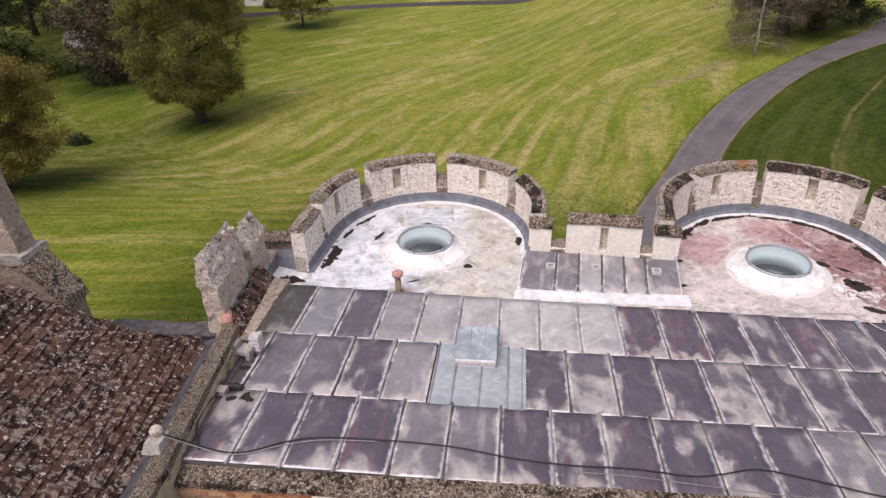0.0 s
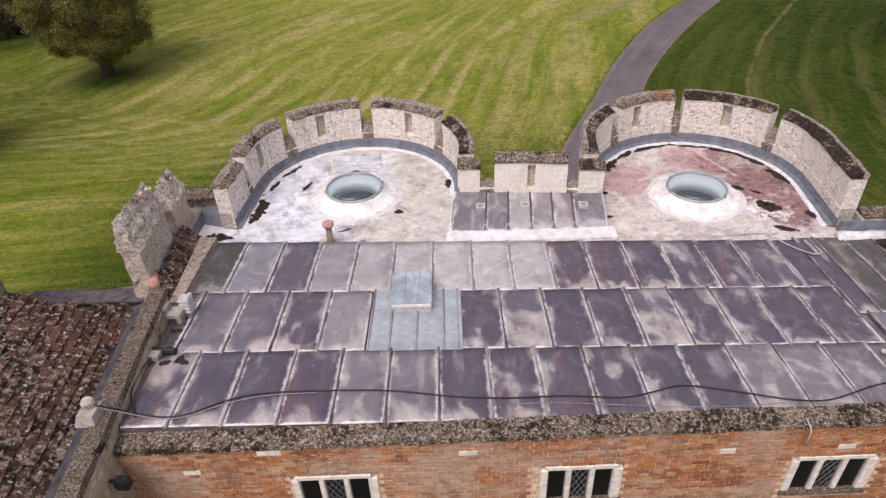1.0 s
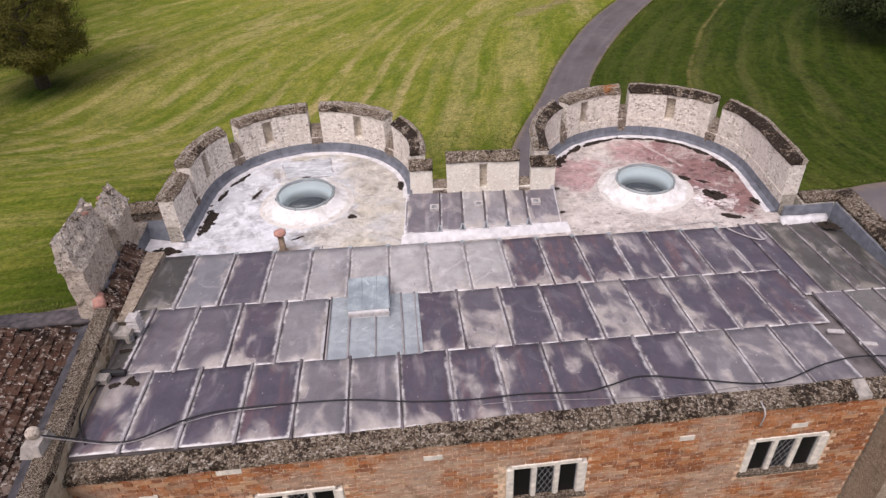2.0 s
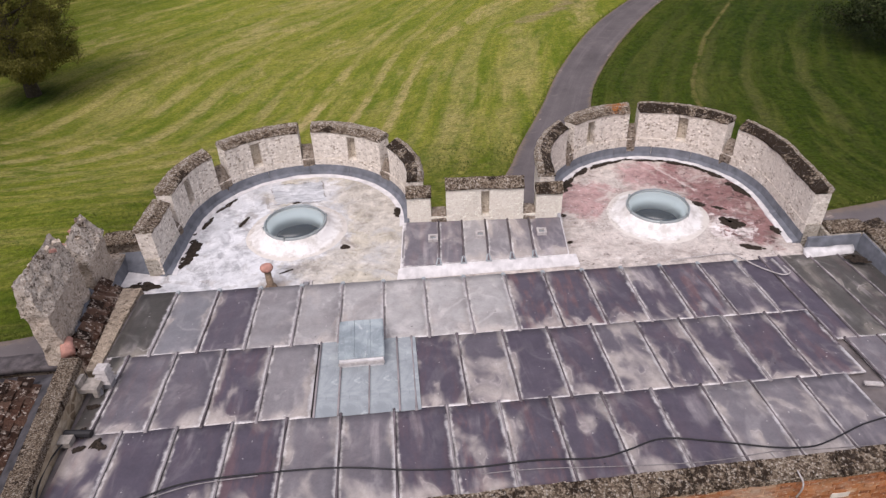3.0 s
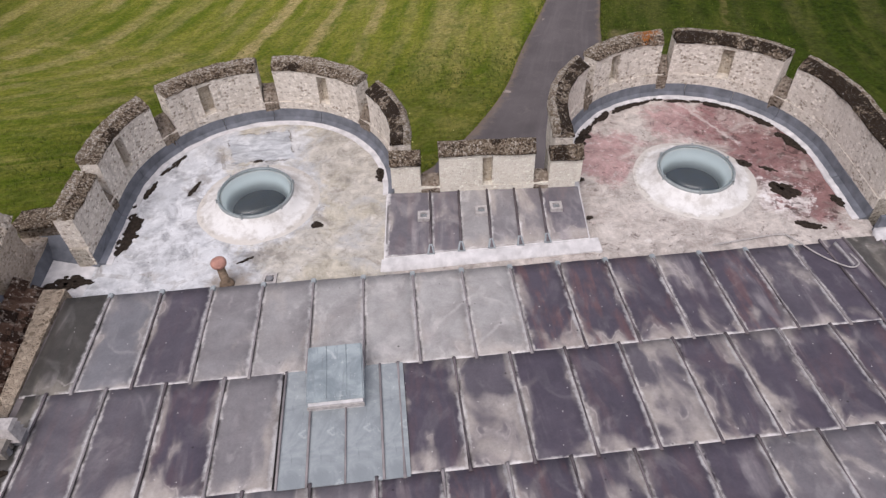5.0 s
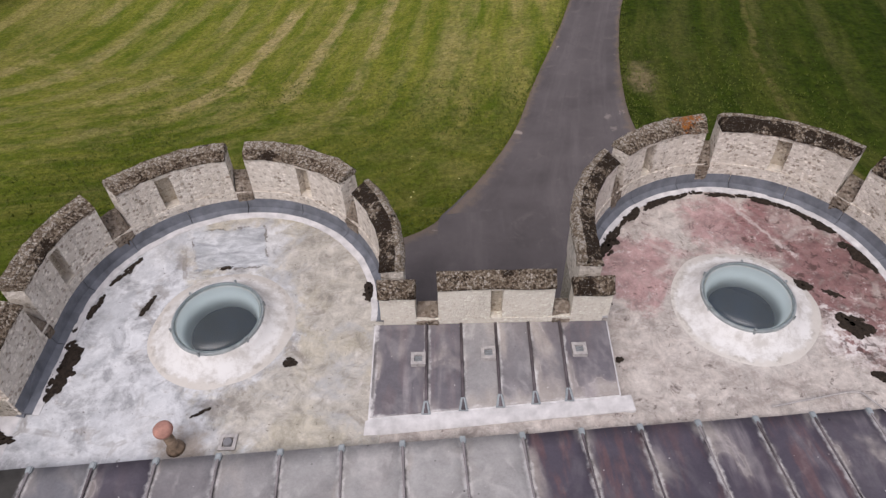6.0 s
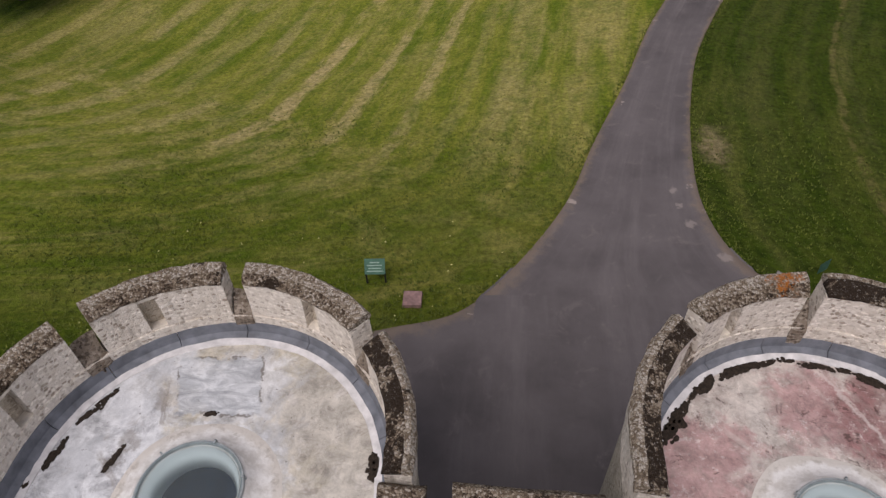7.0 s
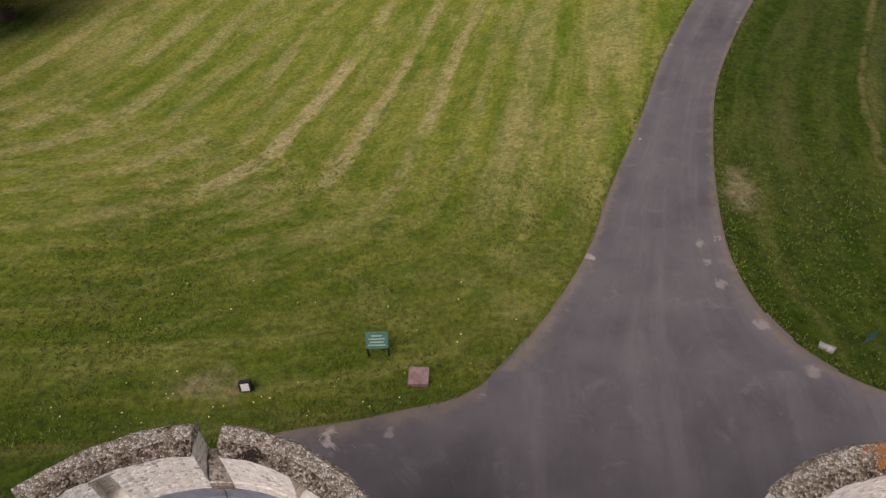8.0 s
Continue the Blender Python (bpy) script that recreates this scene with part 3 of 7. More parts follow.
    line = m.math("MULTIPLY", line, m.step(m.xyz(m.pos())[1], 22.0, 29.0))
    mott = m.noise(0.34, 7.0, 0.72, m.scaled(lanes(0.5, 5.0), (1, 1, 1)), 0.6)
    veil = m.math("MAXIMUM", m.math("MULTIPLY", veil, m.math("SUBTRACT", 1.0, m.math("MULTIPLY", far, 0.55))), m.math("MULTIPLY", m.step(mott, 0.5, 0.66), m.math("ADD", 0.3, m.math("MULTIPLY", far, 0.35))))
    dry = m.math("MAXIMUM", line, m.math("MAXIMUM", veil, fine))
    dry = m.math("MULTIPLY", dry, m.math("SUBTRACT", 1.0, m.math("MULTIPLY", lush_or_shade, 0.9)))
    c = m.mix(m.math("MULTIPLY", dry, 0.88), c, hay)
    worn = m.math("ADD", bare, m.math("MULTIPLY", m.math("SUBTRACT", m.noise(1.6, 6.0, 0.7), 0.5), 0.9))
    c = m.mix(m.math("MULTIPLY", m.step(worn, 0.4, 0.9), 0.75), c, m.ramp(m.noise(5.0, 5.0, 0.7), (0.3, (0.17, 0.13, 0.06)), (0.7, (0.33, 0.26, 0.16))))
    tuft = m.noise(6.0, 7.0, 0.78)
    clump = m.noise(1.4, 5.0, 0.65)
    c = m.mix(0.75, c, m.ramp(tuft, (0.3, (0.1, 0.11, 0.1)), (0.7, (0.88, 0.86, 0.8))), "OVERLAY")
    c = m.mix(m.math("MULTIPLY", m.step(clump, 0.5, 0.66), m.math("SUBTRACT", 0.42, m.math("MULTIPLY", lush_or_shade, 0.3))), c, (0.07, 0.118, 0.009))
    h = m.math("ADD", tuft, m.math("MULTIPLY", m.noise(40.0, 4.0, 0.7), 0.7))
    return m.done(c, 0.95, m.bump(h, 0.9, 0.06), spec=0.08)


def tarmac_material():
    m = Nodes("worn_tarmac")
    c = m.ramp(m.noise(0.5, 6.0, 0.6), (0.3, (0.08, 0.069, 0.068)), (0.7, (0.132, 0.114, 0.112)))
    across = m.attr("across")
    wave = m.noise(0.5, 6.0, 0.7, m.add("ShaderNodeCombineXYZ", X=m.math("MULTIPLY", across, 9.0), Y=m.math("MULTIPLY", m.xyz(m.pos())[1], 0.16), Z=0.0).outputs[0])
    c = m.mix(m.math("MULTIPLY", m.step(wave, 0.45, 0.68), 0.3), c, (0.21, 0.182, 0.178))
    c = m.mix(m.math("MULTIPLY", m.step(m.noise(1.4, 6.0, 0.7, distort=0.7), 0.55, 0.72), 0.35), c, (0.21, 0.178, 0.165))
    c = m.mix(m.math("MULTIPLY", m.step(m.noise(0.8, 6.0, 0.75, distort=1.2), 0.58, 0.7), 0.35), c, (0.075, 0.066, 0.066))
    edge = m.attr("edge")
    e = m.math("ADD", edge, m.math("MULTIPLY", m.math("SUBTRACT", m.noise(2.2, 6.0, 0.7), 0.5), 1.0))
    c = m.mix(m.math("MULTIPLY", m.step(e, 0.5, 0.95), 0.75), c, (0.2, 0.15, 0.11))
    scab = m.math("MULTIPLY", m.step(m.noise(1.1, 5.0, 0.7, distort=0.5), 0.63, 0.68), m.step(edge, 0.2, 0.5))
    c = m.mix(m.math("MULTIPLY", scab, 0.8), c, (0.36, 0.3, 0.26))
    blot = m.math("MULTIPLY", m.math("SUBTRACT", m.noise(5.0, 5.0, 0.7), 0.5), 0.5)
    for x, y, r in ((7.0, 20.5, 0.16), (5.53, 23.1, 0.12), (5.25, 24.6, 0.1), (6.2, 21.8, 0.14), (5.35, 23.9, 0.08), (-2.26, 18.2, 0.05)):
        c = m.mix(m.math("MULTIPLY", m.near(x, y, r * 0.6, 0.12, blot), 0.5), c, (0.32, 0.27, 0.24))
    c = m.mix(m.math("MULTIPLY", m.step(m.noise(70.0, 3.0, 0.8), 0.6, 0.75), 0.4), c, (0.28, 0.25, 0.23))
    return m.done(c, 0.85, m.bump(m.noise(80.0, 3.0, 0.8), 0.5, 0.01), spec=0.25)


def leaf_material(name, a, b):
    m = Nodes(name)
    c = m.mix(m.island(), a, b)
    c = m.mix(m.math("MULTIPLY", m.noise(0.5, 3.0), 0.6), c, tuple(v * 0.6 for v in a))
    return m.done(c, 0.75, spec=0.2)


def glass_material():
    """Aged clear acrylic: reflects at a slant, a little milky."""
    m = Nodes("skylight_dome_glass")
    gloss = m.add("ShaderNodeBsdfGlossy", Color=(1, 1, 1), Roughness=0.3)
    clear = m.add("ShaderNodeBsdfTransparent", Color=(0.76, 0.85, 0.89))
    milk = m.add("ShaderNodeBsdfDiffuse", Color=(0.5, 0.6, 0.63))
    fr = m.add("ShaderNodeFresnel", IOR=1.45)
    body = m.tree.nodes.new("ShaderNodeMixShader")
    body.inputs[0].default_value = 0.09
    m.tree.links.new(clear.outputs[0], body.inputs[1])
    m.tree.links.new(milk.outputs[0], body.inputs[2])
    mix = m.tree.nodes.new("ShaderNodeMixShader")
    m.tree.links.new(fr.outputs[0], mix.inputs[0])
    m.tree.links.new(body.outputs[0], mix.inputs[1])
    m.tree.links.new(gloss.outputs[0], mix.inputs[2])
    m.tree.links.new(mix.outputs[0], m.tree.nodes["Material Output"].inputs[0])
    return m.mat


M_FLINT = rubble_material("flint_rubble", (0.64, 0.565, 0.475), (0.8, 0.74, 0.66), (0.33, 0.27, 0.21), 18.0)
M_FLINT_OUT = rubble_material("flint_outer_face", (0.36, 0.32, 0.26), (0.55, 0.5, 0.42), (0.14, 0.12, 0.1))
M_SILL = rubble_material("crenel_rubble", (0.15, 0.11, 0.078), (0.34, 0.29, 0.235), (0.05, 0.037, 0.028), 20.0, 0.7)
M_ASHLAR = rubble_material("curtain_stone", (0.8, 0.73, 0.615), (0.86, 0.81, 0.7), (0.7, 0.62, 0.51), 24.0, wash=0.3)
M_STUB = rubble_material("stub_rubble", (0.43, 0.35, 0.275), (0.6, 0.52, 0.43), (0.24, 0.19, 0.14), 22.0, 0.3)
M_STUB_TOP = rubble_material("lichened_stub_rubble", (0.33, 0.265, 0.205), (0.6, 0.54, 0.46), (0.11, 0.085, 0.062), 26.0, 0.75)
M_NICHE = rubble_material("dirty_niche_stone", (0.5, 0.425, 0.325), (0.62, 0.55, 0.445), (0.3, 0.245, 0.185), 22.0, 0.15)
M_GREYCUT = plain("grey_cut_stone", (0.3, 0.27, 0.235), 0.9, 0.35, 12.0)
M_COPING = coping_material("lichen_coping", dark=-0.03, blot=1.0)
M_COPING_REAR = coping_material("speckled_rear_coping", dark=0.04, fine=26.0, blot=0.5)
M_COPING_GREY = coping_material("grey_gable_coping", dark=-0.1, fine=46.0, blot=1.7)
M_COPING_PALE = coping_material("pale_broken_coping", dark=-0.16, fine=18.0, blot=0.8)
M_COPING_CREST = coping_material("pale_weathered_crest", dark=-0.15, fine=22.0, blot=1.0, lift=0.28)
M_CREST_ORANGE = coping_material("pale_crest_orange", True, dark=-0.15, blot=1.0, lift=0.28)
M_COPING_DARK = coping_material("mossy_black_coping", dark=0.13, blot=0.7)
M_COPING_ORANGE = coping_material("lichen_coping_orange", True, dark=-0.07)
M_LEAD = lead_material("weathered_lead")
M_LEAD_GRIMY = lead_material("grimy_olive_lead", (0.034, 0.032, 0.03), (0.088, 0.082, 0.072), ((0.17, 0.15, 0.125), (0.33, 0.3, 0.255)))
M_DECK = plain("dull_bedding_lead", (0.15, 0.13, 0.125), 0.65, 0.45, 3.0)
M_NEWLEAD = fresh_lead_material()
M_APRON = fresh_lead_material("dulled_apron_lead", (0.25, 0.275, 0.285), (0.37, 0.4, 0.405))
M_ROLL = plain("lead_roll_dull", (0.12, 0.1, 0.105), 0.6, 0.6, 3.5)
M_ROLL_PALE = plain("lead_roll_pale", (0.25, 0.225, 0.225), 0.6, 0.3, 3.5)
M_FLASH = plain("lead_flashing", (0.15, 0.158, 0.178), 0.55, 0.3, 6.0)
M_ROOF_L = left_roof_material()
M_ROOF_R = right_roof_material()
M_WHITE = plain("white_roof_paint", (0.61, 0.59, 0.58), 0.7, 0.2, 7.0)
M_CURB = curb_material()
M_BRICK = brick_material()
M_BRICK_REST = stuff_brick_material()
M_MORTAR = plain("lime_mortar", (0.58, 0.41, 0.27), 0.95, 0.4, 14.0)
M_DRESS = plain("limestone_dressing", (0.66, 0.6, 0.51), 0.85, 0.22, 11.0)
M_SPECKSILL = coping_material("speckled_sill_stone", dark=-0.1, fine=40.0, blot=0.3)
M_GREYSTONE = rubble_material("grey_brown_stone", (0.36, 0.28, 0.2), (0.44, 0.36, 0.27), (0.27, 0.2, 0.14), 22.0, 0.3)
M_BROWNSTONE = rubble_material("brown_gable_ashlar", (0.3, 0.235, 0.18), (0.37, 0.3, 0.235), (0.22, 0.17, 0.13), 9.0, 0.25)
M_TILE = tile_material("clay_tile", False)
M_TILE_REST = tile_material("clay_tile_rest", True)
M_LAWN = lawn_material()
M_TARMAC = tarmac_material()
M_GLASS = glass_material()
M_RING = plain("dome_ring_metal", (0.34, 0.37, 0.37), 0.45, 0.2, 12.0, 0.3)
M_WELL = plain("light_well_plaster", (0.6, 0.63, 0.61), 0.8, 0.05, 2.0, bump=0.0)
# dimness of unlit interiors, put into the colour
M_DARK = plain("painted_interior_gloom", (0.035, 0.075, 0.165), 0.6, 0.3, 3.0)
M_BLACK = plain("black_rubber", (0.018, 0.017, 0.018), 0.55, 0.2, 30.0)
M_MOSS = plain("black_moss", (0.028, 0.02, 0.014), 0.98, 0.5, 25.0, bump=1.0)
M_TERRACOTTA = plain("terracotta", (0.42, 0.22, 0.17), 0.8, 0.25, 14.0)
M_RUST = plain("stained_pipe", (0.2, 0.145, 0.1), 0.8, 0.4, 18.0)
M_LEADLIGHT = plain("window_lead", (0.2, 0.2, 0.2), 0.6, 0.2, 30.0)
M_PANE = Nodes("dark_window_pane").done((0.01, 0.009, 0.01), 0.3, spec=0.2)
M_CABLE_W = plain("weathered_white_cable", (0.42, 0.39, 0.37), 0.7, 0.25, 20.0)
M_CABLE_DULL = plain("dull_grey_cable", (0.24, 0.22, 0.215), 0.7, 0.3, 20.0)
M_SIGN = plain("green_sign_board", (0.07, 0.15, 0.105), 0.5, 0.15, 8.0)
M_SIGNTEXT = plain("pale_sign_lines", (0.32, 0.43, 0.36), 0.6, 0.1, 8.0)
M_PINK = plain("red_paving_slab", (0.25, 0.155, 0.14), 0.9, 0.3, 8.0)
M_BARK = plain("tree_bark", (0.075, 0.06, 0.045), 0.95, 0.4, 9.0, bump=0.9)
M_BIRCH = plain("pale_birch_bark", (0.38, 0.34, 0.27), 0.9, 0.4, 5.0)
M_LEAF_OLIVE = leaf_material("olive_bronze_leaves", (0.095, 0.09, 0.018), (0.23, 0.21, 0.045))
M_LEAF_GREEN = leaf_material("spring_green_leaves", (0.065, 0.085, 0.02), (0.16, 0.175, 0.042))
M_LEAF_DARK = leaf_material("dark_leaves", (0.025, 0.038, 0.012), (0.07, 0.085, 0.025))
M_LEAF_TWIG = leaf_material("bare_brown_twigs", (0.075, 0.055, 0.033), (0.19, 0.14, 0.08))
M_LEAF_RUST = leaf_material("rust_leaves", (0.11, 0.075, 0.018), (0.26, 0.215, 0.04))
M_GRASS = leaf_material("grass_blades", (0.06, 0.09, 0.009), (0.17, 0.185, 0.028))
M_FLOWER = plain("pale_flower", (0.75, 0.7, 0.3), 0.8, 0.2, 50.0)
M_FARWHITE = plain("off_white_render", (0.62, 0.58, 0.53), 0.85, 0.1, 2.0)
M_SLATE = plain("grey_slate", (0.2, 0.195, 0.2), 0.8, 0.2, 3.0)


# ---- mesh helpers ----
def part(name, bm, material, parent=None, label=""):
    """Links a bmesh as one mesh object under a thing or a part."""
    me = bpy.data.meshes.new(name)
    bmesh.ops.recalc_face_normals(bm, faces=bm.faces[:])
    bm.to_mesh(me)
    bm.free()
    me.materials.append(material)
    ob = new(name, me)
    ob.parent = parent
    if label:
        tagged(ob, label)
    return ob


def thing(name, label, category, group="", kind="", at=(0, 0, 0)):
    e = new(name)
    e.empty_display_size = 0.1
    e.location = at
    return tagged(e, label, category, group, kind)


def under(ob, parent):
    """Parents a part whose mesh is written in world places."""
    ob.parent = parent
    ob.matrix_parent_inverse = Matrix.Translation(-Vector(parent.location))
    return ob


def smooth(ob):
    for f in ob.data.polygons:
        f.use_smooth = True
    return ob


def solid(bm, corners, height_vec):
    """A prism: a polygon of 3D corners pushed along a vector."""
    h = Vector(height_vec)
    a = [bm.verts.new(Vector(c)) for c in corners]
    b = [bm.verts.new(Vector(c) + h) for c in corners]
    n = len(a)
    bm.faces.new(a[::-1])
    bm.faces.new(b)
    for i in range(n):
        bm.faces.new((a[i], a[(i + 1) % n], b[(i + 1) % n], b[i]))


def box(bm, x0, x1, y0, y1, z0, z1):
    solid(bm, [(x0, y0, z0), (x1, y0, z0), (x1, y1, z0), (x0, y1, z0)], (0, 0, z1 - z0))


def hexa(bm, low, high):
    """A block between two quads."""
    a = [bm.verts.new(c) for c in low]
    b = [bm.verts.new(c) for c in high]
    bm.faces.new(a[::-1])
    bm.faces.new(b)
    for i in range(4):
        bm.faces.new((a[i], a[(i + 1) % 4], b[(i + 1) % 4], b[i]))


def rough(bm, amount, cuts=2, seed=0, longest=0.16):
    """Splits long edges and stirs the vertices, for worn masonry."""
    for _ in range(cuts):
        long = [e for e in bm.edges if e.calc_length() > longest]
        if not long:
            break
        bmesh.ops.subdivide_edges(bm, edges=long, cuts=1, use_grid_fill=True)
    for v in bm.verts:
        v.co += noise.noise_vector(v.co * 4.1 + Vector((seed * 7.3, 0, 0))) * amount + noise.noise_vector(v.co * 11.0 + Vector((0, seed * 3.1, 5))) * amount * 0.6


def sweep(bm, profile, path):
    """Sweeps a closed (offset, z) profile along a path of (x, y, nx, ny); offsets go along the normal."""
    rings = [[bm.verts.new((x + nx * r, y + ny * r, z)) for r, z in profile] for x, y, nx, ny in path]
    n = len(profile)
    for a, b in zip(rings, rings[1:]):
        for i in range(n):
            bm.faces.new((a[i], a[(i + 1) % n], b[(i + 1) % n], b[i]))
    bm.faces.new(rings[0][::-1])
    bm.faces.new(rings[-1])


def apse(c, a):
    """A place on a tower's plan at angle a: half round, running straight back past 180 and below 0 degrees.
    The offset swept from it is the radius."""
    if a > 180:
        return (c[0], c[1] - radians(a - 180) * 2.45, -1.0, 0.0)
    if a < 0:
        return (c[0], c[1] + radians(a) * 2.45, 1.0, 0.0)
    return (c[0], c[1], math.cos(radians(a)), math.sin(radians(a)))


def apse_path(c, a0, a1, step=3.0):
    n = max(2, int(abs(a1 - a0) / step) + 1)
    return [apse(c, a0 + (a1 - a0) * i / n) for i in range(n + 1)]


def tube(bm, points, r, sides=6):
    """A round bar along points; r may be one radius or one for each point."""
    rs = r if isinstance(r, (list, tuple)) else [r] * len(points)
    pts = [Vector(p) for p in points]
    rings = []
    for i, p in enumerate(pts):
        d = (pts[min(i + 1, len(pts) - 1)] - pts[max(i - 1, 0)]).normalized()
        a = d.orthogonal().normalized()
        b = d.cross(a)
        if rings:
            prev = rings[-1][0].co - pts[i - 1]
            a = (prev - d * prev.dot(d)).normalized()
            b = d.cross(a)
        rings.append([bm.verts.new(p + (a * math.cos(2 * math.pi * k / sides) + b * math.sin(2 * math.pi * k / sides)) * rs[i]) for k in range(sides)])
    for a, b in zip(rings, rings[1:]):
        for k in range(sides):
            bm.faces.new((a[k], a[(k + 1) % sides], b[(k + 1) % sides], b[k]))
    bm.faces.new(rings[0][::-1])
    bm.faces.new(rings[-1])


def lathe(bm, profile, c=(0, 0), sides=48, closed=False):
    rings = [[bm.verts.new((c[0] + r * math.cos(2 * math.pi * k / sides), c[1] + r * math.sin(2 * math.pi * k / sides), z)) for k in range(sides)] for r, z in profile]
    pairs = list(zip(rings, rings[1:])) + ([(rings[-1], rings[0])] if closed else [])
    for a, b in pairs:
        for k in range(sides):
            bm.faces.new((a[k], a[(k + 1) % sides], b[(k + 1) % sides], b[k]))
    return rings


def curve_points(points, steps=8):
    """A smooth line through points."""
    p = [Vector(q) for q in points]
    out = []
    for i in range(len(p) - 1):
        a, b, c, d = p[max(i - 1, 0)], p[i], p[i + 1], p[min(i + 2, len(p) - 1)]
        for k in range(steps):
            t = k / steps
            out.append(0.5 * (2 * b + (c - a) * t + (2 * a - 5 * b + 4 * c - d) * t * t + (3 * b - a - 3 * c + d) * t ** 3))
    return out + [p[-1]]


# ---- the land ----
def ease(a, b, v):
    u = min(1.0, max(0.0, (v - a) / (b - a)))
    return u * u * (3 - 2 * u)


def land(x, y):
    """Height of the ground: level at the gate, falling away down the park, most to the left."""
    fall, left = ease(17, 42, y), 1 - ease(-12, 9, x)
    far = min(max(0.0, y - 45), 75.0)
    return 0.15 - fall * (0.9 + 2.7 * left) - 0.03 * far * (0.35 + 0.65 * left)


ROAD_L = [(-30, 12.6), (-15.4, 14.8), (-12.0, 15.3), (-8, 16.8), (-4.8, 18.07), (-3.42, 18.45), (-2.24, 18.83), (-0.66, 19.47), (0.59, 21.0), (2.1, 23.9), (3.16, 27.3),
          (4.53, 31.3), (6.5, 37.4), (10.0, 45.0), (15.5, 53.4), (20.6, 60.2), (25.0, 66.0), (30.3, 77.4), (33.0, 90.0)]
ROAD_R = [(36.3, 90.0), (34.0, 76.5), (29.0, 65.5), (24.4, 60.2), (20.0, 55.4), (15.9, 50.2), (11.2, 42.1), (8.0, 34.8), (6.76, 30.1), (6.13, 25.97),
          (6.11, 23.47), (6.81, 21.46), (8.47, 20.19), (11.0, 20.1), (14.2, 20.8), (16.0, 21.2), (24.0, 22.4), (40.0, 24.0)]
left_line = curve_points([(x, y, 0) for x, y in ROAD_L], 10)
right_line = curve_points([(x, y, 0) for x, y in ROAD_R], 10)
turn_at = next(i for i, q in enumerate(right_line) if q.y < 20.7)       # where the drive's edge swings out along the forecourt
right_drive, right_court = right_line[:turn_at + 1], right_line[turn_at - 10:]


def line_x(line, y):
    """Where a road edge stands at that depth, on its far-running part."""
    for a, b in zip(line, line[1:]):
        if min(a.y, b.y) >= 21 and min(a.y, b.y) <= y <= max(a.y, b.y):
            return a.x + (b.x - a.x) * (y - a.y) / ((b.y - a.y) or 1e-6)
    return min(line, key=lambda q: abs(q.y - y) + (100 if q.y < 21 else 0)).x


def mow_fields(x, y):
    """Across and along the mower's lanes, and how dark the grass is, from lushness or painted tree shade."""
    y2 = min(max(y, 21.5), 89)
    xl, xr = line_x(left_line, y2), line_x(right_drive, y2)
    if x > (xl + xr) / 2 or (y < 18 and x > 4):
        return x - xr, y, 0.92 + 0.08 * ease(10, 20, x)
    bend = min(max(0.0, y - 38), 22.0)          # the lanes swing right as they run away
    d1, d2 = 2.3 + 0.105 * (y - 30) + 0.0114 * bend * bend + 0.5 * max(0.0, y - 60) - x, (y - 18.5) * 1.7 - 0.3 * (x + 12)
    k = 8.0
    h = min(1.0, max(0.0, 0.5 + 0.5 * (d2 - d1) / k))
    u = d2 * (1 - h) + d1 * h - k * h * (1 - h)
    near = ease(-18, -11, x)
    lush_or_shade = near * (0.4 * (1 - ease(16.8, 19.5, y)) + 0.5 * (1 - ease(20, 31, y))) + 0.4 * (1 - ease(-32, -22, x)) * ease(20, 30, y)
    lush_or_shade += 0.22 * (1 - ease(-24, -13, x)) * (1 - ease(36, 46, y)) * ease(18, 24, y)
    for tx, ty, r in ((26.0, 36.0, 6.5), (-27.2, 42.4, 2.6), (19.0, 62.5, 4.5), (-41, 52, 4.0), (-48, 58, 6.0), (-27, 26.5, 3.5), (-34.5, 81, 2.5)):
        lush_or_shade += 0.9 * math.exp(-((x - tx) ** 2 + (y - ty) ** 2) / r ** 2)      # shade under the trees, painted as pools of darker green
    return u, y * h + x * (1 - h), min(1.0, lush_or_shade)


# worn, dry or bare spots in the grass: place and half-sizes
BARE = [(6.9, 27.2, 0.9, 1.6), (-6.6, 19.2, 1.1, 0.8), (5.5, 47.1, 1.3, 0.8), (6.8, 48.0, 1.3, 0.9), (8.2, 49.1, 1.3, 1.0), (9.3, 50.6, 1.2, 1.1), (10.4, 52.4, 1.1, 1.2)]


def bare_at(x, y):
    return max(math.exp(-((x - a) / p) ** 2 - ((y - b) / q) ** 2) for a, b, p, q in BARE)


def inside_road(x, y):
    c = 0
    for a, b in zip(road_outline, road_outline[1:] + road_outline[:1]):
        if (a.y > y) != (b.y > y) and x < (b.x - a.x) * (y - a.y) / (b.y - a.y) + a.x:
            c ^= 1
    return c


road_outline = left_line + right_line + [Vector((40, 8, 0)), Vector((-30, 8, 0))]

# the ground is one sheet, fine near the gate and coarse towards the horizon
xs = [-2500, -900, -400, -200, -120, -90] + [-70 + 1.0 * i for i in range(131)] + [80, 110, 160, 300, 800, 2500]
ys = [-2500, -800, -300, -120, -60, -30, -10, 0, 8, 14] + [16 + 0.75 * i for i in range(100)] + [95, 105, 120, 150, 200, 300, 600, 2500]
gm = bpy.data.meshes.new("ground")
verts, mow_a, along_a, lush_or_shade_a, bare_a = [], [], [], [], []
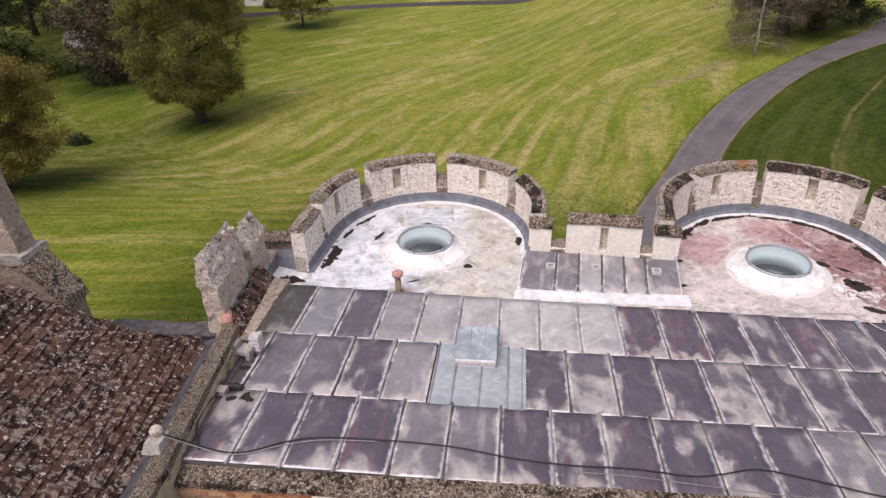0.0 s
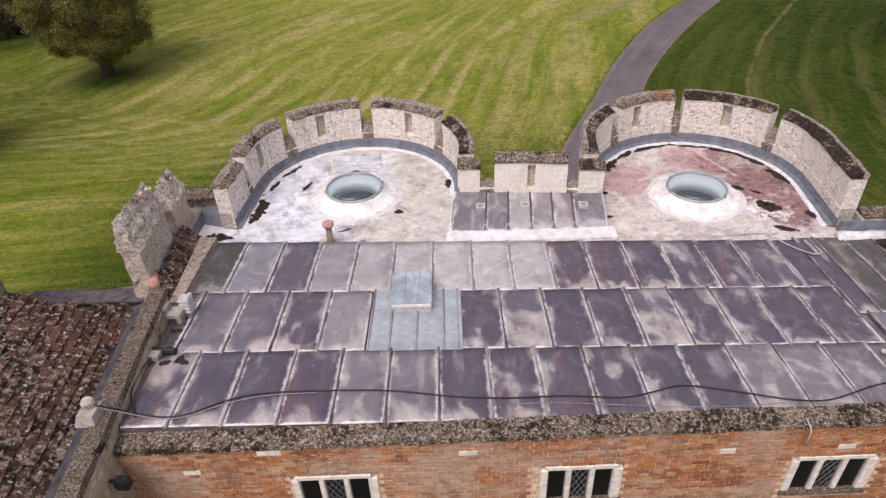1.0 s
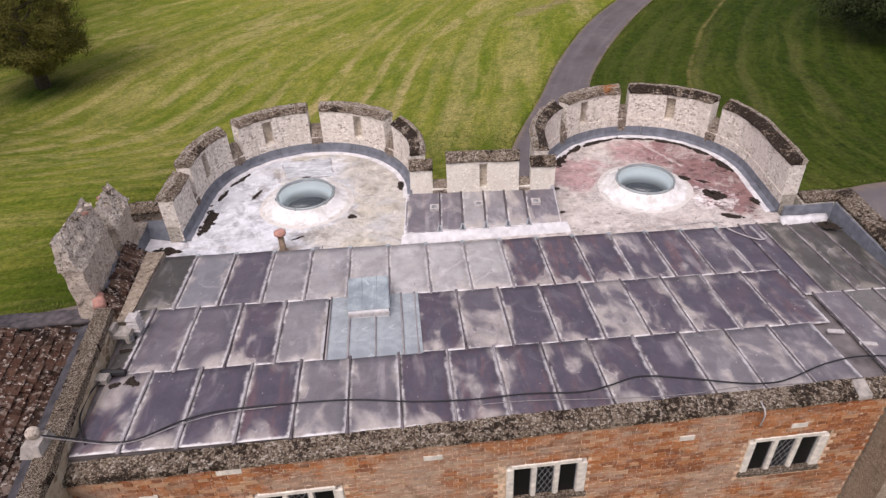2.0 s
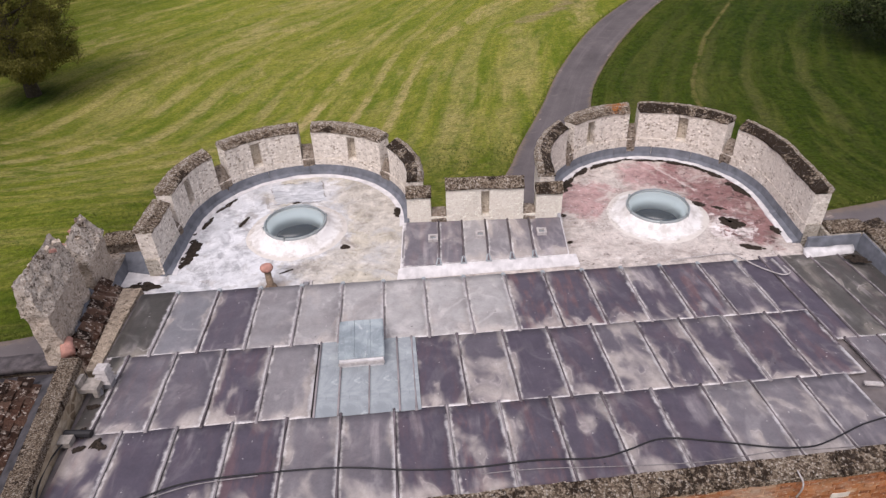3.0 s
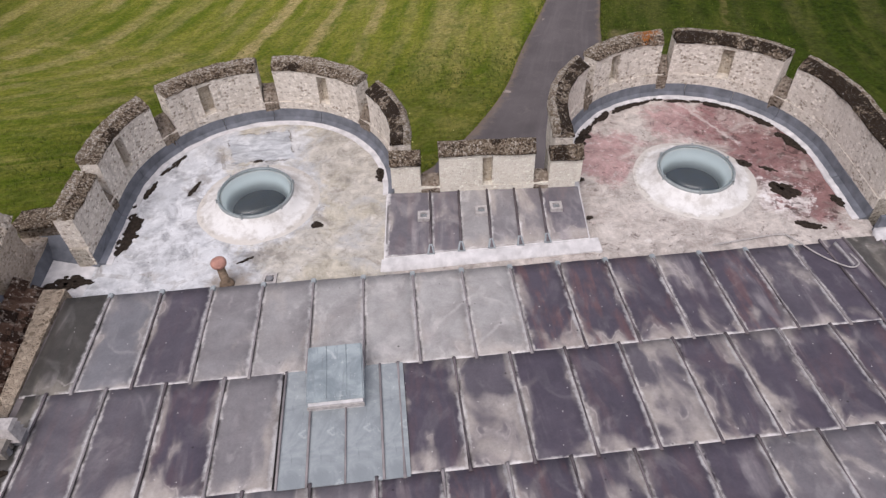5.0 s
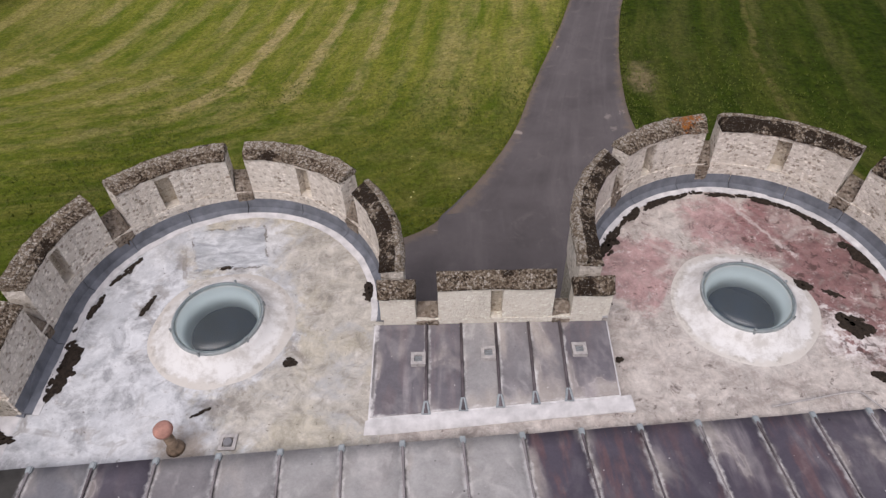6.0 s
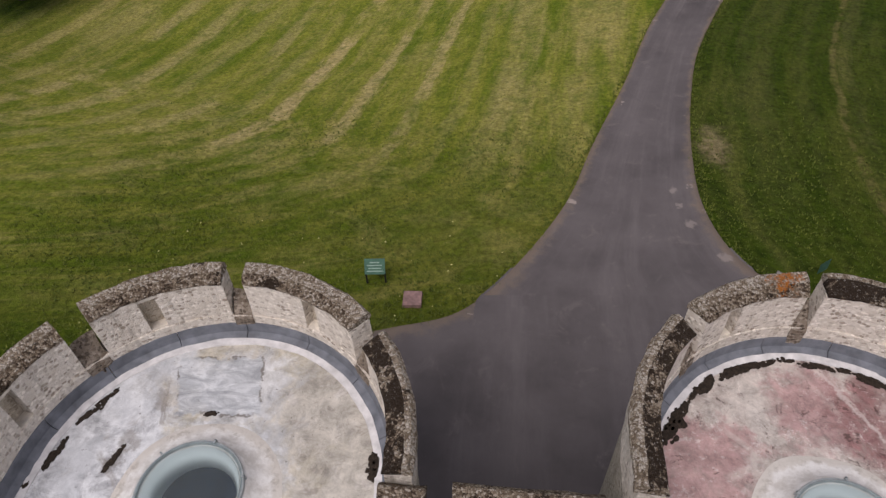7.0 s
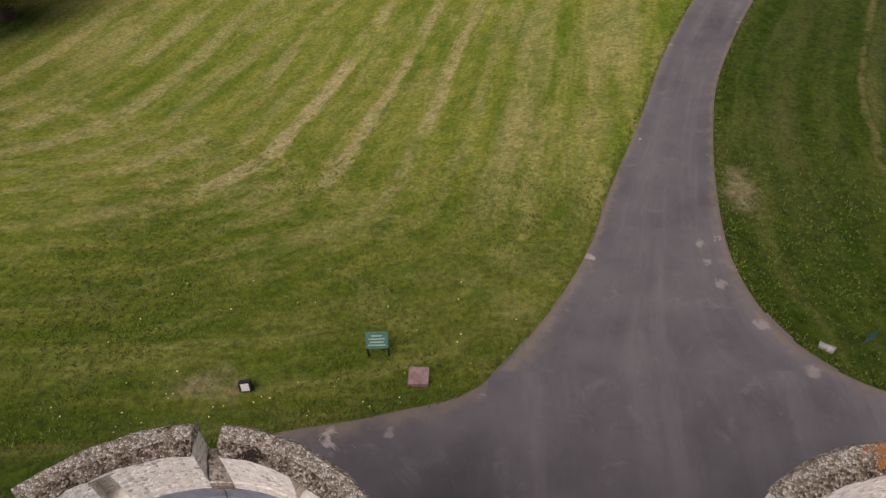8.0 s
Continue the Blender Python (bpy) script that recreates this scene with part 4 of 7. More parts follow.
for y in ys:
    for x in xs:
        wob = 0.06 * noise.noise(Vector((x * 0.25, y * 0.25, 0))) if abs(x) < 75 and 14 < y < 95 else 0.0
        verts.append((x, y, land(x, y) + wob))
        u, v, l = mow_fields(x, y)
        mow_a.append(u), along_a.append(v), lush_or_shade_a.append(l), bare_a.append(bare_at(x, y))
nx = len(xs)
faces = [(j * nx + i, j * nx + i + 1, (j + 1) * nx + i + 1, (j + 1) * nx + i) for j in range(len(ys) - 1) for i in range(nx - 1)]
gm.from_pydata(verts, [], faces)
for key, values in (("mow", mow_a), ("along", along_a), ("lush_or_shade", lush_or_shade_a), ("bare", bare_a)):
    gm.attributes.new(key, "FLOAT", "POINT").data.foreach_set("value", values)
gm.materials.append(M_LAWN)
ground = tagged(smooth(new("ground", gm)), "mown green parkland grass with pale hay swaths", "lawn", kind="structure")

# the drive, a sheet a little above the grass, rounded down at its edges
bm = bmesh.new()
bm_edge = bm.verts.layers.float.new("edge")
bm_across = bm.verts.layers.float.new("across")


def road_row(a, b):
    row = []
    for i, t in enumerate((0, 0.012, 0.06, 0.14, 0.26, 0.38, 0.5, 0.62, 0.74, 0.86, 0.94, 0.988, 1)):
        q = a.lerp(b, t)
        lift = 0.07 if 0 < i < 12 else -0.06
        v = bm.verts.new((q.x, q.y, land(q.x, q.y) + lift))
        v[bm_edge] = abs(2 * t - 1) ** 3
        v[bm_across] = t
        row.append(v)
    return row


def sample(line, s):
    f = s * (len(line) - 1)
    i = min(int(f), len(line) - 2)
    return line[i].lerp(line[i + 1], f - i)


lefts = [q for q in left_line if q.y > 19.9 and q.x > -0.5]
rights = right_drive[::-1]
prev = None
for i in range(121):
    s = i / 120
    row = road_row(sample(lefts, s), sample(rights, s))
    if prev:
        for k in range(12):
            bm.faces.new((prev[k], prev[k + 1], row[k + 1], row[k]))
    prev = row
road = tagged(smooth(part("road", bm, M_TARMAC)), "worn grey-brown tarmac drive curving across the park", "drive", kind="structure")

# the forecourt before the gate, from the building out to both verges
bm = bmesh.new()
bm_edge = bm.verts.layers.float.new("edge")
bm_across = bm.verts.layers.float.new("across")
verge = [q for q in left_line if q.x <= 0.65 and q.y <= 21.1] + right_court
prev = None
for q in verge:
    row = []
    foot = Vector((q.x * 0.9, 7.0, 0))
    for i in range(9):
        t = (0, 0.3, 0.55, 0.75, 0.86, 0.93, 0.965, 0.99, 1)[i]
        p = foot.lerp(q, t)
        v = bm.verts.new((p.x, p.y, land(p.x, p.y) + (0.066 if i < 8 or -0.2 < q.x < 6.9 else -0.06)))
        v[bm_across] = min(1.2, max(-0.2, (p.x - 0.6) / 6.2))
        v[bm_edge] = (t - 0.9) / 0.1 if t > 0.9 and not -0.2 < q.x < 6.9 else 0.0
        row.append(v)
    if prev:
        for k in range(8):
            bm.faces.new((prev[k], prev[k + 1], row[k + 1], row[k]))
    prev = row
forecourt = tagged(smooth(part("forecourt", bm, M_TARMAC)), "worn grey tarmac forecourt in front of the gatehouse", "forecourt", kind="structure")


# ---- the gatehouse ----
CL, CR = (-2.95, 12.28), (4.2, 12.68)      # centres of the two round towers
ZL, ZR = 5.55, 5.5                         # their flat roofs
R_IN, R_OUT, R_RIDGE = 2.2, 2.48, 2.41
SILL, EAVE, RIDGE = 5.9, 6.53, 6.68


def rear(x, at):
    """The building runs askew: depth of a line across it at x, given its depth at x = 0."""
    return at + x * {5.87: 0.095, 7.28: 0.09, 8.77: 0.082, 10.36: 0.07}.get(at, 0.09)


def roof_z(x, y):
    return 5.66 + 0.085 * (10.4 - y) - 0.02 * x


def merlon(c, a0, a1, parent, slit=None, top=True, eave=EAVE, ridge=RIDGE, coping=M_COPING, seed=0):
    """One merlon of a tower: flint body with a blocked slit in it, and a saddle-backed coping."""
    me = new("merlon")
    me.parent = parent
    tagged(me, "pale flint merlon with a lichen-covered saddle-back coping")
    me.empty_display_size = 0.1
    gaps = [(a0, a1)] if slit is None else [(a0, slit - 2.7), (slit + 2.7, a1)]
    for b0, b1 in gaps:
        bm = bmesh.new()
        sweep(bm, [(R_IN, SILL), (R_OUT, SILL), (R_OUT, eave), (R_IN, eave)], apse_path(c, b0, b1))
        rough(bm, 0.013, 1, seed + b0, 0.2)
        part("masonry", bm, M_FLINT, me)
    if slit is not None:
        for z0, z1, nm in ((SILL, SILL + 0.03, "slit_sill"), (eave - 0.07, eave, "slit_lintel")):
            bm = bmesh.new()
            sweep(bm, [(R_IN + 0.012, z0), (R_OUT - 0.01, z0), (R_OUT - 0.01, z1), (R_IN + 0.012, z1)], apse_path(c, slit - 2.7, slit + 2.7))
            part(nm, bm, M_DRESS, me)
        bm = bmesh.new()
        sweep(bm, [(R_OUT - 0.14, SILL + 0.03), (R_OUT - 0.02, SILL + 0.03), (R_OUT - 0.02, eave - 0.07), (R_OUT - 0.1, eave - 0.07)], apse_path(c, slit - 2.7, slit + 2.7))
        rough(bm, 0.01, 1, seed, 0.15)
        part("slit_back", bm, M_NICHE, me)
    if top:
        split = R_RIDGE - (0.02 if coping is M_COPING_DARK else 0.1)
        bm = bmesh.new()
        sweep(bm, [(R_IN - 0.02, eave + 0.002), (split, eave + 0.002), (split, ridge - 0.035 + (0.02 if coping is M_COPING_DARK else 0.0)), (R_IN - 0.02, eave + 0.035)], apse_path(c, a0, a1, 2.0))
        rough(bm, 0.02, 1, seed + a1, 0.12)
        part("coping", bm, coping, me)
        bm = bmesh.new()
        sweep(bm, [(split - 0.005, eave + 0.004), (R_OUT + 0.025, eave + 0.004), (R_OUT + 0.025, eave + 0.08), (R_RIDGE + 0.04, ridge), (split - 0.005, ridge - 0.028 + (0.02 if coping is M_COPING_DARK else 0.0))], apse_path(c, a0, a1, 2.0))
        rough(bm, 0.02, 1, seed + a1, 0.12)
        part("coping_crest", bm, M_CREST_ORANGE if coping is M_COPING_ORANGE else M_COPING_CREST, me, "paler weathered crest of the coping")
    return me


def crenel(c, a0, a1, parent, seed=0):
    """The rubble sill between two merlons, sloping down to the roof side."""
    bm = bmesh.new()
    sweep(bm, [(R_IN - 0.03, SILL - 0.3), (R_OUT - 0.02, SILL - 0.3), (R_OUT - 0.02, SILL + 0.25), (R_IN + 0.13, SILL + 0.22), (R_IN - 0.03, SILL - 0.04)], apse_path(c, a0 + 0.3, a1 - 0.3, 2.0))
    rough(bm, 0.028, 2, seed, 0.09)
    sill = part("crenel_sill", bm, M_SILL, parent)
    bm = bmesh.new()
    sweep(bm, [(R_IN - 0.03, SILL - 0.16), (R_IN - 0.005, SILL - 0.16), (R_IN - 0.005, SILL - 0.02), (R_IN - 0.034, SILL - 0.02)], apse_path(c, a0 + 0.4, a1 - 0.4, 1.0))
    rough(bm, 0.02, 2, seed + 7, 0.06)
    part("mossy_face", bm, M_SILL, sill)
    return sill


def tower(c, zr, a_lo, a_hi, merlons, crenels, slab_mat, label, sky_at, orange=False):
    """A round tower: drum wall, parapet with merlons, flat roof with a hole for its skylight, lead skirting."""
    t = thing("tower", label, "tower", "gatehouse towers", at=(c[0], c[1], 0))
    parts = []
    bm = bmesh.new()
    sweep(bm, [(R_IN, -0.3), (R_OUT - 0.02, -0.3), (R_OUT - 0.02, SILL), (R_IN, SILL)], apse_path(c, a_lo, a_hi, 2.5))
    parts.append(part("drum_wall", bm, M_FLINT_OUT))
    bm = bmesh.new()
    # inner face of the parapet, a skin of paler rubble
    sweep(bm, [(R_IN - 0.015, zr - 0.1), (R_IN + 0.02, zr - 0.1), (R_IN + 0.02, SILL + 0.004), (R_IN - 0.015, SILL + 0.004)], apse_path(c, a_lo, a_hi, 2.5))
    rough(bm, 0.008, 1, 3, 0.2)
    parts.append(part("parapet_face", bm, M_FLINT))
    # roof slab with a round hole
    bm = bmesh.new()
    inner, outer = [], []
    n = 72
    for i in range(n):
        a = 2 * math.pi * i / n
        inner.append((sky_at[0] + 0.56 * math.cos(a), sky_at[1] + 0.56 * math.sin(a)))
        d = Vector((math.cos(a), math.sin(a)))
        # out to the apse's inner face or the front edge of the lead
        best = 9.0
        s = Vector(sky_at)
        for k in range(400):
            q = s + d * (0.56 + k * 0.01)
            if q.y < rear(q.x, 10.36) - 0.04 or (q.y < c[1] and abs(q.x - c[0]) > R_IN) or (q.y >= c[1] and (q - Vector(c)).length > R_IN):
                best = 0.56 + k * 0.01
                break
        outer.append((s + d * best).to_tuple())
    rings = []
    for f in (0.0, 0.12, 0.3, 0.55, 0.8, 1.0):
        rings.append([bm.verts.new((a[0] + (b[0] - a[0]) * f, a[1] + (b[1] - a[1]) * f, zr + 0.012 * noise.noise(Vector((a[0] + b[0] * f, b[1] * f * 2, 0))))) for a, b in zip(inner, outer)])
    low = [bm.verts.new((v.co.x, v.co.y, zr - 0.2)) for v in rings[0]]
    low2 = [bm.verts.new((v.co.x, v.co.y, zr - 0.2)) for v in rings[-1]]
    seq = [low] + rings + [low2]
    for a, b in zip(seq, seq[1:] + seq[:1]):
        for k in range(n):
            bm.faces.new((a[k], a[(k + 1) % n], b[(k + 1) % n], b[k]))
    parts.append(part("roof_slab", bm, slab_mat))
    # lead skirting and a white painted line at its foot, one sheet to each length
    span = a_hi - a_lo
    nsheet = max(4, int(span / 22))
    for i in range(nsheet):
        b0, b1 = a_lo + span * i / nsheet, a_lo + span * (i + 1) / nsheet - 0.25
        bm = bmesh.new()
        sweep(bm, [(R_IN - 0.15, zr - 0.02), (R_IN + 0.01, zr - 0.02), (R_IN + 0.01, zr + 0.21), (R_IN - 0.025, zr + 0.21), (R_IN - 0.045, zr + 0.06), (R_IN - 0.15, zr + 0.022)], apse_path(c, b0, b1))
        parts.append(part("skirting_sheet", bm, M_FLASH))
    bm = bmesh.new()
    sweep(bm, [(R_IN - 0.235, zr - 0.02), (R_IN - 0.14, zr - 0.02), (R_IN - 0.14, zr + 0.03), (R_IN - 0.225, zr + 0.014)], apse_path(c, a_lo, a_hi))
    rough(bm, 0.012, 1, 5, 0.12)
    parts.append(part("painted_fillet", bm, M_WHITE))
    for p in parts:
        under(p, t)
    for k, m in enumerate(merlons):
        under(merlon(c, m[0], m[1], None, m[2], m[3], m[4], m[5], M_COPING_DARK if m[6:] else M_COPING_ORANGE if orange else M_COPING, k), t)
    for k, (a0, a1) in enumerate(crenels):
        under(crenel(c, a0, a1, None, k), t)
    return t


# merlons: from, to, slit, coping, eave, ridge, mossy
SKY_L, SKY_R = (-2.98, 12.12), (4.08, 12.33)
tower_l = tower(CL, ZL, -3, 214, [(-2.6, 38.3, None, True, EAVE, RIDGE, 1), (46, 89.8, 66.3, True, EAVE, RIDGE), (97, 139, 121.6, True, EAVE, RIDGE),
                (147.4, 187, 169.2, True, EAVE, RIDGE), (191, 213, None, True, EAVE - 0.1, RIDGE - 0.1)],
                [(38.3, 46), (89.8, 97), (139, 147.4), (187, 191)], M_ROOF_L, "round flint gatehouse tower with a white-painted flat roof", SKY_L)
tower_r = tower(CR, ZR, -34, 192, [(138, 191.5, None, True, EAVE, RIDGE, 1), (94, 131, 118, True, EAVE, RIDGE), (39.7, 88.5, 63.7, True, EAVE, RIDGE, 1), (-33.5, 33, None, True, EAVE, RIDGE, 1)],
                [(131, 138), (88.5, 94), (33, 39.7)], M_ROOF_R, "round flint gatehouse tower with a faded red flat roof", SKY_R, True)


def skylight(at, z, label):
    """A round dome light: whitened curb, metal ring with clips, glass dome, a light well below."""
    s = thing("skylight", label, "skylight", "tower skylights", at=(at[0], at[1], z))
    bm = bmesh.new()
    rings = lathe(bm, [(1.02, -0.03), (0.96, 0.006), (0.84, 0.02), (0.72, 0.06), (0.655, 0.14), (0.615, 0.19), (0.55, 0.2), (0.548, 0.1), (0.548, -0.2)], sides=56)
    for v in bm.verts:
        r = Vector((v.co.x, v.co.y)).length
        if r > 0.66:
            k = 1 + 0.05 * noise.noise(Vector((v.co.x * 1.5 + at[0], v.co.y * 1.5, 1)))
            v.co.x *= k
            v.co.y *= k
    smooth(part("curb", bm, M_CURB, s, "thick white-painted curb"))
    bm = bmesh.new()
    lathe(bm, [(0.605, 0.19), (0.605, 0.225), (0.598, 0.235), (0.57, 0.235), (0.562, 0.225), (0.562, 0.19)], sides=56, closed=True)
    part("ring", bm, M_RING, s, "grey metal ring")
    bm = bmesh.new()
    lathe(bm, [(0.585 * math.cos(a), 0.24 + 0.13 * math.sin(a)) for a in [radians(d) for d in (0, 10, 22, 36, 52, 68, 82)]] + [(0.004, 0.371)], sides=56)
    dome = smooth(part("dome", bm, M_GLASS, s, "clear domed pane"))
    dome.visible_shadow = False
    bm = bmesh.new()
    lathe(bm, [(0.54, 0.2), (0.44, -0.12), (0.46, -0.125), (0.546, 0.19)], sides=48, closed=True)
    smooth(part("light_well", bm, M_WELL, s, "pale plaster light well"))
    # the room's walls and floor carry its gloom in their dark blue
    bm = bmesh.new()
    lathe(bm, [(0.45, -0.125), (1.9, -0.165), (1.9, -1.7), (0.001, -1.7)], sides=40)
    part("room_below", bm, M_DARK, s, "room seen below, its dimness painted dark blue")
    for k in range(6):
        a = radians(20 + 60 * k)
        bm = bmesh.new()
        d, e = Vector((math.cos(a), math.sin(a), 0)), Vector((-math.sin(a), math.cos(a), 0))
        solid(bm, [d * 0.575 + e * 0.011 + Vector((0, 0, 0.24)), d * 0.618 + e * 0.011 + Vector((0, 0, 0.24)), d * 0.618 - e * 0.011 + Vector((0, 0, 0.24)), d * 0.575 - e * 0.011 + Vector((0, 0, 0.24))], (0, 0, 0.02))
        solid(bm, [d * 0.607 + e * 0.011 + Vector((0, 0, 0.16)), d * 0.622 + e * 0.011 + Vector((0, 0, 0.16)), d * 0.622 - e * 0.011 + Vector((0, 0, 0.16)), d * 0.607 - e * 0.011 + Vector((0, 0, 0.16))], (0, 0, 0.1))
        part("clip", bm, M_RING, s)
    return s


skylight(SKY_L, ZL, "round domed skylight in a thick white curb")
skylight(SKY_R, ZR, "round domed skylight in a stained white curb")

# ---- curtain between the towers ----
curtain = thing("curtain_wall", "pale stone wall with crenels joining the two towers", "wall", at=(0.7, 12.1, 0))
YC0, YC1 = 11.9, 12.13
bm = bmesh.new()
box(bm, -0.75, 2.05, YC0, YC1, 3.4, 5.9)
under(part("wall_body", bm, M_ASHLAR), curtain)
for k, (x0, x1, top, slit) in enumerate([(-0.78, -0.33, 6.34, None), (-0.04, 1.4, 6.49, 0.69), (1.64, 2.12, 6.34, None)]):
    for a, b in ([(x0, x1)] if slit is None else [(x0, slit - 0.075), (slit + 0.075, x1)]):
        bm = bmesh.new()
        box(bm, a, b, YC0 + 0.003, YC1 - 0.003, 5.9, top)
        rough(bm, 0.01, 2, k + a, 0.2)
        under(part("merlon", bm, M_ASHLAR), curtain)
    if slit is not None:
        bm = bmesh.new()
        box(bm, slit - 0.075, slit + 0.075, YC0 + 0.02, YC1 - 0.02, 6.42, 6.5)
        under(part("slit_lintel", bm, M_DRESS), curtain)
        bm = bmesh.new()
        hexa(bm, [(slit - 0.075, YC1 - 0.12, 5.9), (slit + 0.075, YC1 - 0.12, 5.9), (slit + 0.075, YC1 - 0.03, 5.9), (slit - 0.075, YC1 - 0.03, 5.9)],
             [(slit - 0.075, YC1 - 0.08, 6.42), (slit + 0.075, YC1 - 0.08, 6.42), (slit + 0.075, YC1 - 0.03, 6.42), (slit - 0.075, YC1 - 0.03, 6.42)])
        under(part("slit_back", bm, M_NICHE), curtain)
    bm = bmesh.new()
    w = x1 - x0
    solid(bm, [(x0 - 0.01, YC0 - 0.03, top), (x0 - 0.01, YC1 + 0.015, top), (x0 - 0.01, YC1 + 0.01, top + 0.04), (x0 - 0.01, YC0 + 0.14, top + 0.18), (x0 - 0.01, YC0 + 0.11, top + 0.18), (x0 - 0.01, YC0 - 0.02, top + 0.03)], (w + 0.02, 0, 0))
    rough(bm, 0.016, 3, k, 0.1)
    under(smooth(part("coping", bm, M_COPING)), curtain)
for x0, x1 in ((-0.33, -0.04), (1.4, 1.64)):
    bm = bmesh.new()
    solid(bm, [(x0 + 0.004, YC0 - 0.02, 5.8), (x0 + 0.004, YC1 - 0.01, 5.8), (x0 + 0.004, YC1 - 0.01, 6.0), (x0 + 0.004, YC0 + 0.12, 5.98), (x0 + 0.004, YC0 - 0.02, 5.86)], (x1 - x0 - 0.008, 0, 0))
    rough(bm, 0.02, 2, x0, 0.09)
    under(part("crenel_sill", bm, M_SILL), curtain)
# the gate arch side below: jambs either side of the passage
for x0, x1 in ((-0.75, -0.35), (1.7, 2.05)):
    bm = bmesh.new()
    box(bm, x0, x1, YC0 + 0.02, YC1 - 0.02, -0.3, 3.4)
    under(part("gate_jamb", bm, M_ASHLAR), curtain)

# ---- lead panel behind the curtain ----
panel = thing("lead_flat", "small weathered lead flat with rolls behind the curtain wall", "lead roof", at=(0.7, 11.3, 5.7))
bm = bmesh.new()
hexa(bm, [(-0.88, 10.6, 5.45), (2.12, 10.85, 5.45), (2.12, YC0 - 0.004, 5.45), (-0.88, YC0 - 0.004, 5.45)],
     [(-0.88, 10.6, 5.69), (2.12, 10.85, 5.69), (2.12, YC0 - 0.004, 5.79), (-0.88, YC0 - 0.004, 5.79)])
under(part("deck", bm, M_WHITE), panel)
bm = bmesh.new()
hexa(bm, [(-0.9, 10.25, 5.4), (2.2, 10.45, 5.4), (2.2, 10.9, 5.4), (-0.9, 10.65, 5.4)], [(-0.9, 10.25, 5.53), (2.2, 10.45, 5.51), (2.2, 10.9, 5.53), (-0.9, 10.65, 5.54)])
under(part("gutter_bed", bm, M_ROOF_R), panel)
bm = bmesh.new()
hexa(bm, [(-0.94, 10.46, 5.4), (2.3, 10.74, 5.4), (2.25, 10.89, 5.4), (-0.92, 10.64, 5.4)], [(-0.94, 10.475, 5.545), (2.3, 10.755, 5.54), (2.24, 10.87, 5.695), (-0.91, 10.6, 5.695)])
rough(bm, 0.006, 2, 4, 0.2)
under(part("white_upstand", bm, M_WHITE, None, "white-painted upstand along the front"), panel)
xs_p = [-0.86, -0.2, 0.24, 0.68, 1.1, 1.5, 2.1]
for k, (x0, x1) in enumerate(zip(xs_p, xs_p[1:])):
    y0a, y0b = 10.63 + 0.083 * (x0 + 0.86), 10.63 + 0.083 * (x1 + 0.86)
    bm = bmesh.new()
    hexa(bm, [(0, y0a - y0a, 0), (x1 - x0, y0b - y0a, 0), (x1 - x0, YC0 - y0a - 0.006, 0.1), (0, YC0 - y0a - 0.006, 0.1)],
         [(0, 0, 0.016), (x1 - x0, y0b - y0a, 0.016), (x1 - x0, YC0 - y0a - 0.006, 0.116), (0, YC0 - y0a - 0.006, 0.116)])
    s = part("lead_sheet", bm, M_LEAD)
    s.location = (x0, y0a, 5.694)
    s.color = ((0.2, 0.4, 0, 0.45), (0.2, 0.4, 0, 0.62), (0.72, 0.1, 0, 0.7), (0.42, 0.2, 0, 0.85), (0.36, 0.2, 0, 0.85), (0.2, 0.5, 0, 0.5))[k]
    under(s, panel)
    if k:
        bm = bmesh.new()
        tube(bm, [(x0, y0a - 0.02, 5.715), (x0, y0a + 0.05, 5.728), (x0, YC0 - 0.02, 5.828)], [0.03, 0.019, 0.018], 8)
        under(smooth(part("lead_roll", bm, M_ROLL)), panel)
        bm = bmesh.new()
        hexa(bm, [(x0 - 0.06, y0a - 0.025, 5.68), (x0 + 0.06, y0a - 0.025, 5.68), (x0 + 0.03, y0a + 0.13, 5.7), (x0 - 0.03, y0a + 0.13, 5.7)],
             [(x0 - 0.055, y0a - 0.022, 5.722), (x0 + 0.055, y0a - 0.022, 5.722), (x0 + 0.026, y0a + 0.13, 5.756), (x0 - 0.026, y0a + 0.13, 5.756)])
        bmesh.ops.bevel(bm, geom=bm.edges[:], offset=0.008, segments=1, affect="EDGES")
        under(part("roll_foot", bm, M_APRON, None, "blue-grey lead foot"), panel)
for x, y in ((-0.3, 11.37), (0.57, 11.44), (1.7, 11.47)):
    v = thing("roof_vent", "small square lead-framed roof vent", "vent", "roof vents", at=(x, y, 5.775))
    bm = bmesh.new()
    for a in range(4):
        q = Matrix.Rotation(a * math.pi / 2, 4, "Z")
        solid(bm, [q @ Vector(c) for c in ((-0.09, -0.09, -0.03), (0.09, -0.09, -0.03), (0.05, -0.05, -0.03), (-0.05, -0.05, -0.03))], (0, 0, 0.075))
    part("frame", bm, M_CABLE_W, v)
    bm = bmesh.new()
    box(bm, -0.05, 0.05, -0.05, 0.05, -0.03, 0.015)
    part("grille", bm, M_SLATE, v)
    for k in range(3):
        bm = bmesh.new()
        box(bm, -0.05, 0.05, -0.034 + 0.03 * k, -0.026 + 0.03 * k, 0.015, 0.025)
        part("bar", bm, M_RING, v)

# ---- main lead roof ----
body = thing("gatehouse_body", "gatehouse block under the lead roof", "building", at=(0, 8, 0))
bm = bmesh.new()
LX = lambda y: -4.64 - 0.13 * (y - 5.66)        # left edge of the lead
front = [(x, rear(x, 10.36)) for x in (-5.35, 7.2)]
back = [(x, rear(x, 5.87)) for x in (-4.7, 7.3)]
